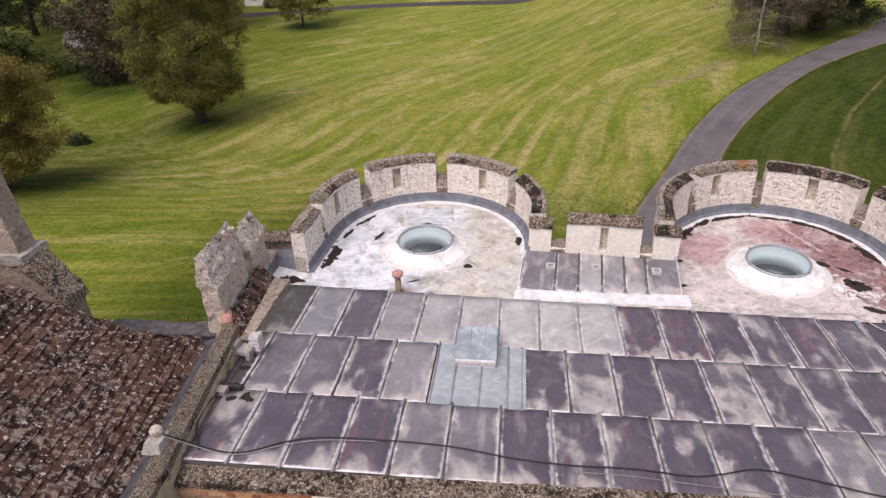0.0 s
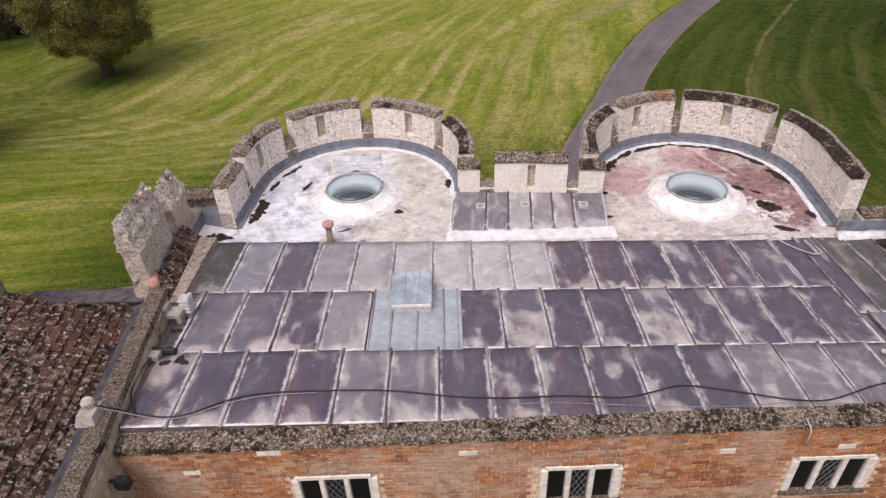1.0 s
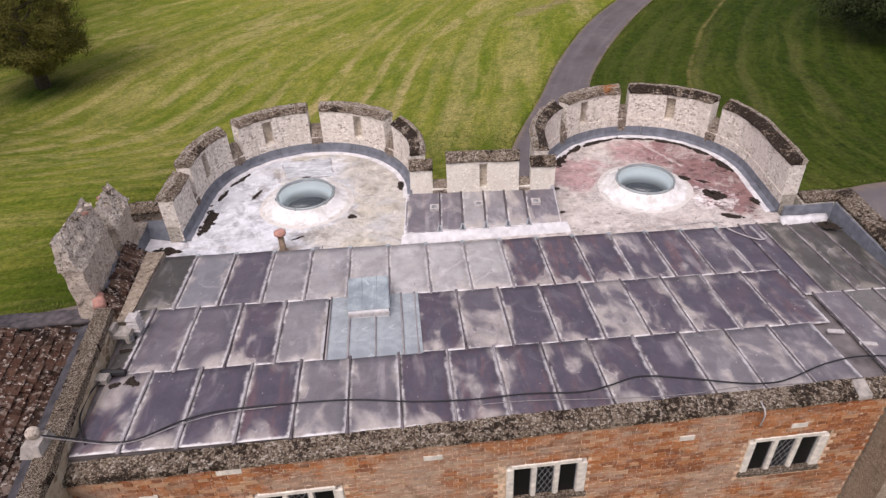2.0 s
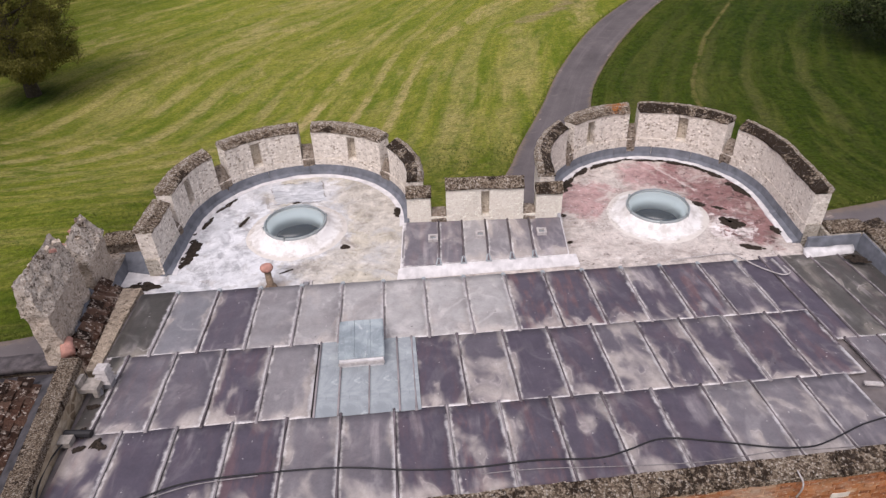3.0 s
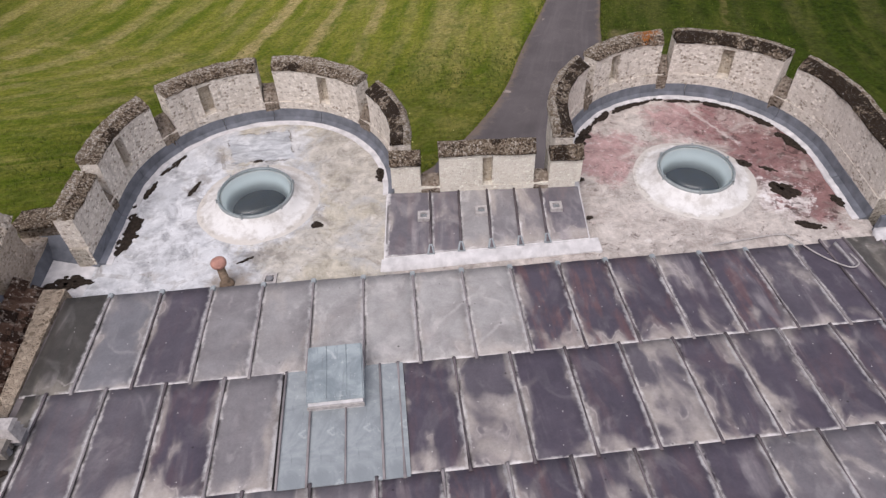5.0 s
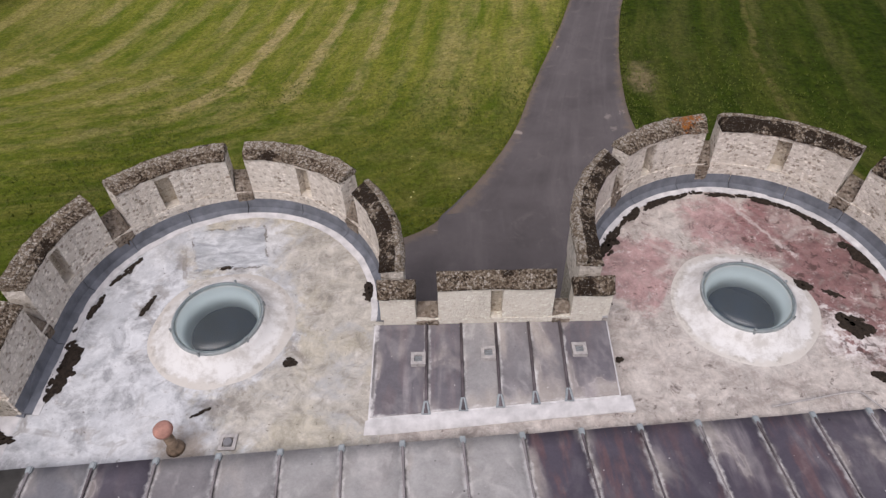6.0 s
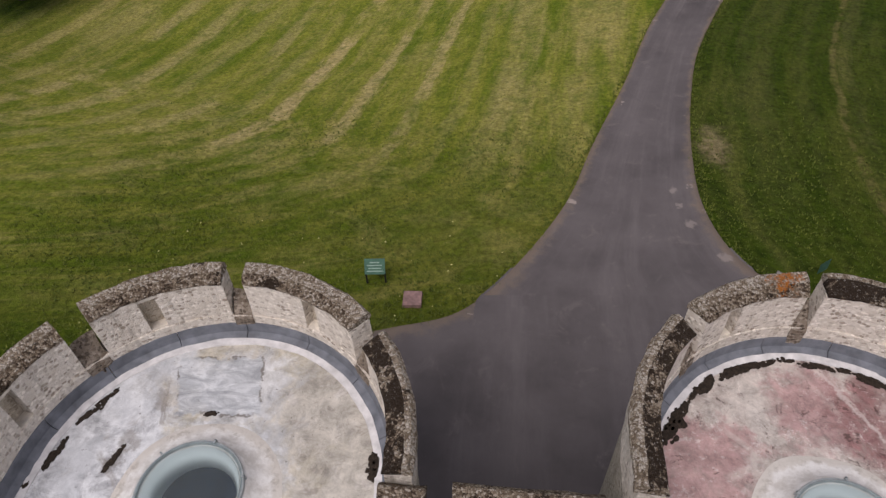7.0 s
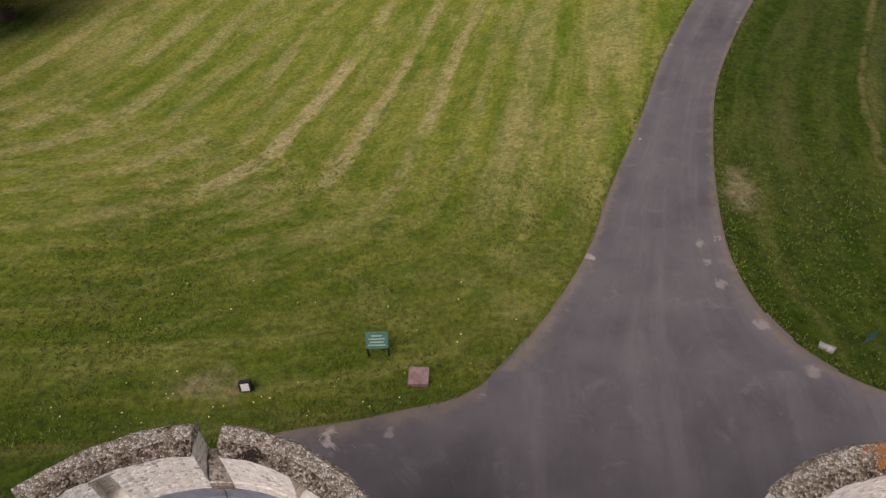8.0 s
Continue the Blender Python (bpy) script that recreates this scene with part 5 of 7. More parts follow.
low = [(back[0][0], back[0][1], 3.2), (back[1][0], back[1][1], 3.2), (front[1][0], front[1][1], 3.2), (front[0][0], front[0][1], 3.2)]
hexa(bm, low, [(x, y, roof_z(x, y) - 0.03) for x, y, _ in low])
deck = part("roof_deck", bm, M_DECK)
under(deck, body)

lead_roof = thing("lead_roof", "weathered purple-grey lead roof in rolled bays", "lead roof", at=(0, 8, 5.7))
rows = [(10.36, 8.77, -1.85, 0.0), (8.77, 7.28, -0.62, 0.006), (7.28, 5.87, -0.78, 0.012)]
PALE = {(0, -5): 0.0, (0, -4): 0.22, (0, -3): 0.05, (0, -2): 0.5, (0, -1): 0.7, (0, 0): 0.85, (0, 1): 0.9, (0, 2): 0.9, (0, 3): 0.85, (0, 9): 0.05, (1, -7): 0.0, (1, -6): 0.15, (1, -5): 0.12, (1, -3): 0.42, (1, 1): 0.1,
        (1, 4): 0.1, (2, -2): 0.25, (2, -1): 0.22, (2, 6): 0.25, (2, 7): 0.26, (2, 8): 0.18, (2, 9): 0.08}
RED = {(0, 4): 1.0, (0, 5): 1.0, (0, 6): 0.6, (0, 8): 0.9, (1, 8): 0.6, (2, -6): 0.9, (2, -3): 0.7, (2, 1): 0.9, (2, 2): 0.8, (2, 3): 0.5}
BLOOM = {(0, -5): 0.2, (0, -3): 0.2, (0, 4): 0.4, (0, 7): 0.62, (0, 8): 0.4, (0, 9): 0.5, (0, 10): 0.15, (1, -6): 0.6, (1, -5): 0.42, (1, -4): 0.72, (1, 1): 0.8, (1, 2): 0.4, (1, 3): 0.35, (1, 4): 0.8, (1, 5): 0.65, (1, 6): 0.62, (1, 7): 0.62, (1, 8): 0.45, (1, 10): 0.2,
         (1, 9): 0.2, (2, -6): 0.7, (2, -5): 0.25, (2, -4): 0.2, (2, -2): 0.55, (2, -1): 0.6, (2, 0): 0.2, (2, 1): 0.62, (2, 4): 0.6, (2, 5): 0.3, (2, 6): 0.75, (2, 7): 0.7, (2, 8): 0.58, (2, 9): 0.3, (2, 10): 0.2}
rng = random.Random(4)
for r, (yf, yn, x0, lift) in enumerate(rows):
    for k in range(-7, 11):
        xf = x0 + 0.685 * k
        width = 0.685
        xm = xf + 0.34
        y_f, y_n = rear(xm, yf), rear(xm, yn)
        length = y_f - y_n
        if xf < LX(y_f) - 0.62 or xf > 5.35:
            continue
        if r == 1 and k in (-2, -1):
            continue
        cut = max(0.0, LX(y_f) + 0.02 - xf)       # the first bay is cut by the side wall
        skew = -0.09
        sl = rear(1, yf) - rear(0, yf)
        bm = bmesh.new()
        nxs, nys = 5, 9
        grid = []
        for j in range(nys):
            g = []
            for i in range(nxs):
                u, v = i / (nxs - 1), j / (nys - 1)
                lx = cut + (width - cut) * u
                sag = 0.01 * noise.noise(Vector((xf + lx * 3, v * 3 + r * 5, k)))
                g.append(bm.verts.new((lx, v * length, sag)))
            grid.append(g)
        for j in range(nys - 1):
            for i in range(nxs - 1):
                bm.faces.new((grid[j][i], grid[j][i + 1], grid[j + 1][i + 1], grid[j + 1][i]))
        ext = bmesh.ops.extrude_face_region(bm, geom=bm.faces[:])
        for e in ext["geom"]:
            if isinstance(e, bmesh.types.BMVert):
                e.co.z -= 0.02
        s = smooth(part("lead_sheet", bm, M_LEAD_GRIMY if (r, k) in ((0, -5), (1, -7), (2, -7)) else M_LEAD))
        zf, zn = roof_z(xm, y_f), roof_z(xm, y_n)
        pitch = math.atan2(zf - zn, length)
        # local y runs from the near drip up to the far edge
        shear = Matrix(((1, skew, 0, 0), (sl, 1, 0, 0), (0, 0, 1, 0), (0, 0, 0, 1)))
        s.matrix_world = Matrix.Translation((xf - skew * length, rear(xf, yn), zn + lift + 0.012)) @ Matrix.Rotation(pitch, 4, "X") @ shear
        pale = PALE.get((r, k), 0.0)
        s.color = (pale, RED.get((r, k), rng.choice((0.05, 0.15, 0.35))), 0.2 if (r, k) == (0, -4) else 0.0, BLOOM.get((r, k), 0.45))
        under(s, lead_roof)
        # the roll on its left side, with a splayed foot over the drip
        if cut == 0:
            bm = bmesh.new()
            wob = [0.004 * noise.noise(Vector((xf * 5, q * 3.0, r))) for q in range(5)]
            tube(bm, [(0, -0.03, 0.002), (0, 0.04, 0.014)] + [(wob[q], 0.04 + (length - 0.08) * (q + 1) / 5, 0.014) for q in range(4)] + [(0, length - 0.02, 0.016), (0, length + 0.01, 0.01)],
                 [0.026, 0.019, 0.012, 0.011, 0.012, 0.012, 0.018, 0.024], 8)
            q = smooth(part("lead_roll", bm, M_ROLL_PALE if pale > 0.4 or rng.random() < 0.3 else M_ROLL))
            q.matrix_world = s.matrix_world.copy()
            under(q, lead_roof)
            if r == 0:
                bm = bmesh.new()
                box(bm, -0.034, 0.034, length - 0.07, length + 0.02, -0.01, 0.034)
                bmesh.ops.bevel(bm, geom=bm.edges[:], offset=0.01, segments=2, affect="EDGES")
                q = part("roll_cap", bm, M_APRON, None, "blue-grey lead cap")
                q.matrix_world = s.matrix_world.copy()
                under(q, lead_roof)

# right-hand bays, with long sheets out to the side parapet
for (yt, yb, starts) in (((10.3), 8.0, (5.62, 5.98, 6.5, 7.02)), (8.0, 6.0, (5.9, 6.4, 6.9))):
    for i, xf in enumerate(starts):
        w = (starts[i + 1] - xf) if i + 1 < len(starts) else 7.5 - xf
        y_f, y_n = rear(xf, yt) - 0.0, rear(xf, yb)
        bm = bmesh.new()
        box(bm, 0, w, 0, y_f - y_n, -0.02, 0.0)
        s = part("lead_sheet", bm, M_LEAD_GRIMY if i else M_LEAD)
        zf, zn = roof_z(xf, y_f), roof_z(xf, y_n)
        shear = Matrix(((1, -0.06, 0, 0), (0.07, 1, 0, 0), (0, 0, 1, 0), (0, 0, 0, 1)))
        s.matrix_world = Matrix.Translation((xf, y_n, zn + (0.016 if yt > 9 else 0.022))) @ Matrix.Rotation(math.atan2(zf - zn, y_f - y_n), 4, "X") @ shear
        s.color = ((0.0, 0.3, 0, 0.3), (0.05, 0.2, 0, 0.55), (0.04, 0.3, 0, 0.55), (0.0, 0.1, 0, 0.4))[i] if yt > 9 else (0.22, 0.2, 0, 0.6)
        under(s, lead_roof)
        bm = bmesh.new()
        L = y_f - y_n
        tube(bm, [(0, -0.03, 0.006), (0, 0.04, 0.014), (0.003, L * 0.5, 0.014), (0, L - 0.03, 0.014), (0, L, 0.016)], [0.026, 0.016, 0.014, 0.016, 0.02], 8)
        q = smooth(part("lead_roll", bm, M_ROLL))
        q.matrix_world = s.matrix_world.copy()
        under(q, lead_roof)

# fresh apron of four narrow sheets round the hatch
for i, (xa, xb) in enumerate(((-1.93, -1.62), (-1.62, -1.22), (-1.22, -0.82), (-0.82, -0.53))):
    y_n, y_f = rear(xa, 7.28) - 0.02, rear(xa, 8.77)
    bm = bmesh.new()
    box(bm, 0, xb - xa - 0.012, 0, y_f - y_n, -0.02, 0.0)
    s = part("apron_sheet", bm, M_APRON)
    zf, zn = roof_z(xa, y_f), roof_z(xa, y_n)
    s.matrix_world = Matrix.Translation((xa + 0.12, y_n, zn + 0.024)) @ Matrix.Rotation(math.atan2(zf - zn, y_f - y_n), 4, "X") @ Matrix(((1, -0.09, 0, 0), (0.085, 1, 0, 0), (0, 0, 1, 0), (0, 0, 0, 1)))
    under(s, lead_roof)
    bm = bmesh.new()
    L = y_f - y_n
    tube(bm, [(0, 0.0, 0.006), (0, L * 0.5, 0.02), (0, L, 0.016)], 0.015 if i != 2 else 0.01, 6)
    q = smooth(part("lead_roll", bm, M_ROLL_PALE))
    q.matrix_world = s.matrix_world.copy()
    under(q, lead_roof)

# the hatch
hatch = thing("roof_hatch", "lead-covered roof hatch with a pale front edge", "hatch", at=(-1.31, 8.4, roof_z(-1.31, 8.4) + 0.02))
hatch.rotation_euler = (0, 0, radians(4.5))
bm = bmesh.new()
hexa(bm, [(-0.31, -0.335, -0.02), (0.31, -0.335, -0.02), (0.31, 0.36, -0.04), (-0.31, 0.36, -0.04)], [(-0.31, -0.335, 0.15), (0.31, -0.335, 0.15), (0.31, 0.36, 0.23), (-0.31, 0.36, 0.23)])
part("upstand", bm, M_WHITE, hatch)
bm = bmesh.new()
box(bm, -0.325, 0.325, -0.35, -0.337, 0.075, 0.135)
bmesh.ops.bevel(bm, geom=bm.edges[:], offset=0.004, segments=1, affect="EDGES")
part("drip_board", bm, M_CABLE_W, hatch, "weathered pale drip board")
bm = bmesh.new()
hexa(bm, [(-0.335, -0.31, 0.155), (0.335, -0.31, 0.155), (0.325, 0.4, 0.235), (-0.325, 0.4, 0.235)], [(-0.325, -0.29, 0.195), (0.325, -0.29, 0.195), (0.315, 0.39, 0.275), (-0.315, 0.39, 0.275)])
bmesh.ops.bevel(bm, geom=bm.edges[:], offset=0.012, segments=2, affect="EDGES")
lid = part("lid", bm, M_NEWLEAD, hatch, "blue-grey lead lid")
for x in (-0.1, 0.13):
    bm = bmesh.new()
    tube(bm, [(x, -0.29, 0.197), (x + 0.004, 0.05, 0.237), (x, 0.385, 0.276)], 0.006, 6)
    smooth(part("lid_seam", bm, M_NEWLEAD, lid))

# ---- rear brick wall with its coping ----
wall_b = thing("wall_rear", "orange brick rear wall with stone-dressed windows", "wall", kind="structure", at=(0, 5.6, 0))
WB = lambda x: 5.6 + 0.098 * x              # its outer face
WIN = [(-2.58, -1.45), (0.65, 1.73), (3.9, 5.02)]
WZ0, WZ1 = 4.6, 5.42
bm = bmesh.new()


def wall_block(bm, x0, x1, z0, z1, y0=0.05, y1=0.3):
    hexa(bm, [(x0, WB(x0) + y0, z0), (x1, WB(x1) + y0, z0), (x1, WB(x1) + y1, z0), (x0, WB(x0) + y1, z0)], [(x0, WB(x0) + y0, z1), (x1, WB(x1) + y0, z1), (x1, WB(x1) + y1, z1), (x0, WB(x0) + y1, z1)])


edges_x = [-4.78] + [v for w in WIN for v in w] + [5.62]
for a, b in zip(edges_x[0::2], edges_x[1::2]):
    wall_block(bm, a, b, WZ0, WZ1, 0.014)
wall_block(bm, -4.78, 5.62, -0.3, WZ0, 0.014)
wall_block(bm, -4.78, 5.62, WZ1, 5.98, 0.014)
under(part("mortar_core", bm, M_MORTAR), wall_b)

# coping stones of the rear wall
rng = random.Random(8)
x = -4.75
while x < 7.3:
    w = rng.uniform(0.7, 1.1)
    x1 = min(x + w, 7.32)
    bm = bmesh.new()
    z = 6.0
    dz = rng.uniform(-0.008, 0.008)
    hexa(bm, [(x, WB(x) - 0.02, z - 0.005), (x1 - 0.006, WB(x1) - 0.02, z - 0.005), (x1 - 0.006, WB(x1) + 0.25, z - 0.005), (x, WB(x) + 0.25, z - 0.005)],
         [(x, WB(x) - 0.005, z + 0.06 + dz), (x1 - 0.006, WB(x1) - 0.005, z + 0.06 + dz), (x1 - 0.006, WB(x1) + 0.25, z + 0.11 + dz), (x, WB(x) + 0.25, z + 0.11 + dz)])
    rough(bm, 0.014, 3, x, 0.1)
    under(part("coping_stone", bm, M_COPING_REAR), wall_b)
    x = x1


def mullion_window(i, x0, x1):
    """A three-light stone window with leaded panes."""
    w = thing("window_%d" % (i + 1), "three-light stone mullioned window with leaded panes", "window", kind="structure", at=((x0 + x1) / 2, WB((x0 + x1) / 2), (WZ0 + WZ1) / 2))
    w.rotation_euler = (0, 0, math.atan(0.098))
    hw, hh = (x1 - x0) / 2, (WZ1 - WZ0) / 2

    def bar(name, a, b, c, d, y0, y1, mat=M_DRESS):
        bm = bmesh.new()
        box(bm, a, b, y0, y1, c, d)
        bmesh.ops.bevel(bm, geom=bm.edges[:], offset=0.012, segments=1, affect="EDGES")
        return part(name, bm, mat, w)
    bar("lintel", -hw + 0.06, hw - 0.08, hh - 0.085, hh - 0.005, -0.012, 0.12)
    bar("window_sill", -hw - 0.02, hw + 0.02, -hh, -hh + 0.09, -0.03, 0.12, M_SPECKSILL)
    bar("jamb", -hw, -hw + 0.1, -hh + 0.09, hh - 0.09, -0.008, 0.12)
    bar("jamb", hw - 0.13, hw, -hh + 0.09, hh - 0.09, -0.008, 0.12)
    lights = []
    inner0, inner1 = -hw + 0.1, hw - 0.13
    step_ = (inner1 - inner0 + 0.07) / 3
    for k in range(3):
        a = inner0 + step_ * k
        b = a + step_ - 0.07
        lights.append((a, b))
        if k:
            bar("mullion", a - 0.07, a, -hh + 0.09, hh - 0.085, -0.002, 0.08)
    for k, (a, b) in enumerate(lights):
        bm = bmesh.new()
        box(bm, a, b, 0.045, 0.055, -hh + 0.09, hh - 0.085)
        p = part("pane", bm, M_PANE, w)
        bm = bmesh.new()
        z0, z1 = -hh + 0.09, hh - 0.085
        nrow = 4
        cw, ch = (b - a) / 3, (z1 - z0) / nrow
        for q in range(-3, 7 if k == 1 else -3):
            for sgn in (1, -1):
                pts = []
                for s_ in range(0, 25):
                    zz = z0 + (z1 - z0) * s_ / 24
                    xx = a + cw * q + sgn * (zz - z0) / ch * cw
                    if a + 0.004 < xx < b - 0.004:
                        pts.append((xx, zz))
                if len(pts) > 1:
                    (xa, za), (xb, zb) = pts[0], pts[-1]
                    tube(bm, [(xa, 0.042, za), (xb, 0.042, zb)], 0.004, 4)
        for e in ((a + 0.006, a + 0.006), (b - 0.006, b - 0.006)):
            tube(bm, [(e[0], 0.04, z0), (e[1], 0.04, z1)], 0.008, 4)
        part("lead_came", bm, M_LEADLIGHT, p)
    # block behind the panes, coloured dark for the unlit inside
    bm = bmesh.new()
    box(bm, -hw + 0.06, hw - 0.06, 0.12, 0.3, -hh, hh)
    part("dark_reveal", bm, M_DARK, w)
    return w


for i, (a, b) in enumerate(WIN):
    mullion_window(i, a, b)

# pale replacement stones set in the brick
for k, (x, z, w) in enumerate(((-2.9, 5.88, 0.3), (-0.4, 5.72, 0.24), (2.9, 5.55, 0.2), (4.4, 5.56, 0.22), (-3.9, 5.55, 0.22))):
    bm = bmesh.new()
    wall_block(bm, x, x + w, z, z + 0.085, -0.005, 0.05)
    under(part("pale_stone", bm, M_DRESS), wall_b)

# stone return at the right end, coming forward of the brick
ret = thing("wall_return", "grey-brown stone pier projecting beside the brick", "wall", kind="structure", at=(6.4, 5.9, 0))
bm = bmesh.new()
box(bm, 5.66, 7.4, 5.66, 6.3, -0.3, 5.97)
rough(bm, 0.02, 3, 2, 0.5)
under(part("masonry", bm, M_GREYSTONE), ret)
# pale outlet stone on the rear coping
bm = bmesh.new()
hexa(bm, [(5.14, WB(5.1) - 0.03, 6.01), (5.34, WB(5.34) - 0.03, 6.01), (5.34, WB(5.34) + 0.24, 6.05), (5.14, WB(5.1) + 0.24, 6.05)], [(5.15, WB(5.1) - 0.025, 6.085), (5.33, WB(5.33) - 0.025, 6.085), (5.33, WB(5.33) + 0.23, 6.135), (5.15, WB(5.1) + 0.23, 6.135)])
bmesh.ops.bevel(bm, geom=bm.edges[:], offset=0.012, segments=1, affect="EDGES")
tagged(part("coping_block", bm, M_GREYCUT), "pale new stone block set over the rear coping", "stone block")

# right side parapet with its lead upstand
par = thing("wall_side", "low lichened side parapet with lead upstand", "wall", kind="structure", at=(7.5, 10, 0))
bm = bmesh.new()
hexa(bm, [(7.5, 6.4, -0.3), (7.85, 6.4, -0.3), (7.75, 11.3, -0.3), (7.35, 11.3, -0.3)], [(7.5, 6.4, 5.82), (7.85, 6.4, 5.82), (7.75, 11.3, 5.82), (7.35, 11.3, 5.82)])
hexa(bm, [(6.7, 11.0, -0.3), (7.75, 11.1, -0.3), (7.75, 11.4, -0.3), (6.7, 11.35, -0.3)], [(6.7, 11.0, 5.815), (7.75, 11.1, 5.815), (7.75, 11.4, 5.815), (6.7, 11.35, 5.815)])
under(part("masonry", bm, M_FLINT_OUT), par)
bm = bmesh.new()
hexa(bm, [(7.46, 6.4, 5.824), (7.9, 6.4, 5.824), (7.8, 11.4, 5.824), (7.36, 11.2, 5.824)], [(7.5, 6.4, 5.92), (7.86, 6.4, 5.92), (7.76, 11.38, 5.92), (7.38, 11.2, 5.92)])
hexa(bm, [(6.75, 11.02, 5.826), (7.4, 11.08, 5.826), (7.4, 11.4, 5.826), (6.75, 11.37, 5.826)], [(6.75, 11.06, 5.9), (7.4, 11.1, 5.9), (7.4, 11.38, 5.9), (6.75, 11.34, 5.9)])
rough(bm, 0.02, 4, 6, 0.12)
under(smooth(part("coping", bm, M_COPING)), par)
bm = bmesh.new()
hexa(bm, [(7.42, 6.4, 5.4), (7.5, 6.4, 5.4), (7.36, 11.02, 5.4), (7.27, 11.02, 5.4)], [(7.46, 6.4, 5.81), (7.5, 6.4, 5.81), (7.36, 11.02, 5.81), (7.32, 11.02, 5.81)])
hexa(bm, [(6.35, 10.9, 5.4), (7.3, 10.97, 5.4), (7.3, 11.06, 5.4), (6.35, 11.0, 5.4)], [(6.35, 10.95, 5.8), (7.3, 11.02, 5.8), (7.3, 11.06, 5.8), (6.35, 11.0, 5.8)])
under(part("lead_upstand", bm, M_FLASH), par)
bm = bmesh.new()
hexa(bm, [(6.3, 10.72, 5.4), (7.2, 10.86, 5.4), (7.2, 10.98, 5.4), (6.3, 10.92, 5.4)], [(6.3, 10.76, 5.58), (7.2, 10.9, 5.57), (7.2, 10.98, 5.61), (6.3, 10.92, 5.62)])
rough(bm, 0.012, 3, 2, 0.12)
under(smooth(part("painted_fillet", bm, M_WHITE)), par)


# ---- left side: gable wall, tiled roof, wall stubs ----
gable = thing("wall_gable", "stone gable parapet with worn coping beside the lead roof", "wall", kind="structure", at=(-4.9, 6.3, 0))
GX = lambda y: -4.77 - 0.155 * (y - 5.9)          # inner face
bm = bmesh.new()
y0, y1 = 2.4, 7.85
hexa(bm, [(GX(y0) - 0.25, y0, -0.3), (GX(y0) + 0.14, y0, -0.3), (GX(y1) + 0.14, y1, -0.3), (GX(y1) - 0.25, y1, -0.3)], [(GX(y0) - 0.25, y0, 6.3), (GX(y0), y0, 6.3), (GX(y1), y1, 6.3), (GX(y1) - 0.25, y1, 6.3)])
rough(bm, 0.02, 4, 9, 0.4)
under(part("masonry", bm, rubble_material("gable_stone", (0.4, 0.31, 0.2), (0.5, 0.42, 0.31), (0.22, 0.16, 0.1), 7.0)), gable)
rng = random.Random(3)
y = y0
while y < 7.9:
    yb = min(y + rng.uniform(0.5, 0.8), 7.92)
    bm = bmesh.new()
    hexa(bm, [(GX(y) - 0.27, y, 6.304), (GX(y) + 0.02, y, 6.304), (GX(yb) + 0.02, yb - 0.006, 6.304), (GX(yb) - 0.27, yb - 0.006, 6.304)],
         [(GX(y) - 0.25, y, 6.4), (GX(y), y, 6.4), (GX(yb), yb - 0.006, 6.4), (GX(yb) - 0.25, yb - 0.006, 6.4)])
    rough(bm, 0.014, 3, y, 0.1)
    under(part("coping_stone", bm, M_COPING_GREY), gable)
    y = yb

# ball finial on a base block
fin = thing("ball_finial", "small weathered stone ball on a pale base", "finial", at=(-4.93, 5.42, 6.4))
bm = bmesh.new()
hexa(bm, [(-0.15, -0.17, -0.03), (0.13, -0.17, -0.03), (0.13, 0.17, -0.03), (-0.15, 0.17, -0.03)], [(-0.11, -0.12, 0.13), (0.1, -0.12, 0.13), (0.1, 0.12, 0.13), (-0.11, 0.12, 0.13)])
rough(bm, 0.012, 2, 1, 0.08)
part("base", bm, M_GREYCUT, fin)
bm = bmesh.new()
bmesh.ops.create_icosphere(bm, subdivisions=3, radius=0.08, matrix=Matrix.Translation((-0.02, 0.04, 0.19)))
rough(bm, 0.008, 0, 2)
smooth(part("ball", bm, M_STUB, fin))

# lead valley gutter between the tiles and the coping
bm = bmesh.new()
hexa(bm, [(GX(y0) - 0.8, y0, 5.8), (GX(y0) - 0.25, y0, 5.8), (GX(7.85) - 0.25, 7.85, 5.8), (GX(7.85) - 0.75, 7.85, 5.8)], [(GX(y0) - 0.8, y0, 6.02), (GX(y0) - 0.25, y0, 6.22), (GX(7.85) - 0.25, 7.85, 6.22), (GX(7.85) - 0.75, 7.85, 6.02)])
rough(bm, 0.006, 3, 1, 0.4)
tagged(part("valley_gutter", bm, plain("dull_lead_gutter", (0.055, 0.052, 0.055), 0.7, 0.55, 7.0)), "dark lead valley gutter beside the tiled roof", "gutter")

# the tiled roof: rises to the left from the gutter
EU = Vector((0.155, -1.0, 0)).normalized()                       # along the eave, towards the court
PITCH = radians(30)
EVh = Vector((-1.0, -0.155, 0)).normalized()
EV = EVh * math.cos(PITCH) + Vector((0, 0, 1)) * math.sin(PITCH)  # up the slope
EN = EU.cross(EV).normalized()
if EN.z < 0:
    EN = -EN
E0 = Vector((-5.66, 7.82, 6.03))
tiled = thing("tiled_roof", "old mossy brown clay tile roof", "roof", at=E0.to_tuple())
bm = bmesh.new()
deck = [E0 - EN * 0.06, E0 + EU * 7 - EN * 0.06, E0 + EU * 7 + EV * 7 - EN * 0.06, E0 + EV * 7 + EU * 0.85 - EN * 0.06, E0 + EV * 0.9 + EU * 0.42 - EN * 0.06]
solid(bm, deck, -EN * 0.12)
under(part("deck", bm, M_TILE_REST), tiled)
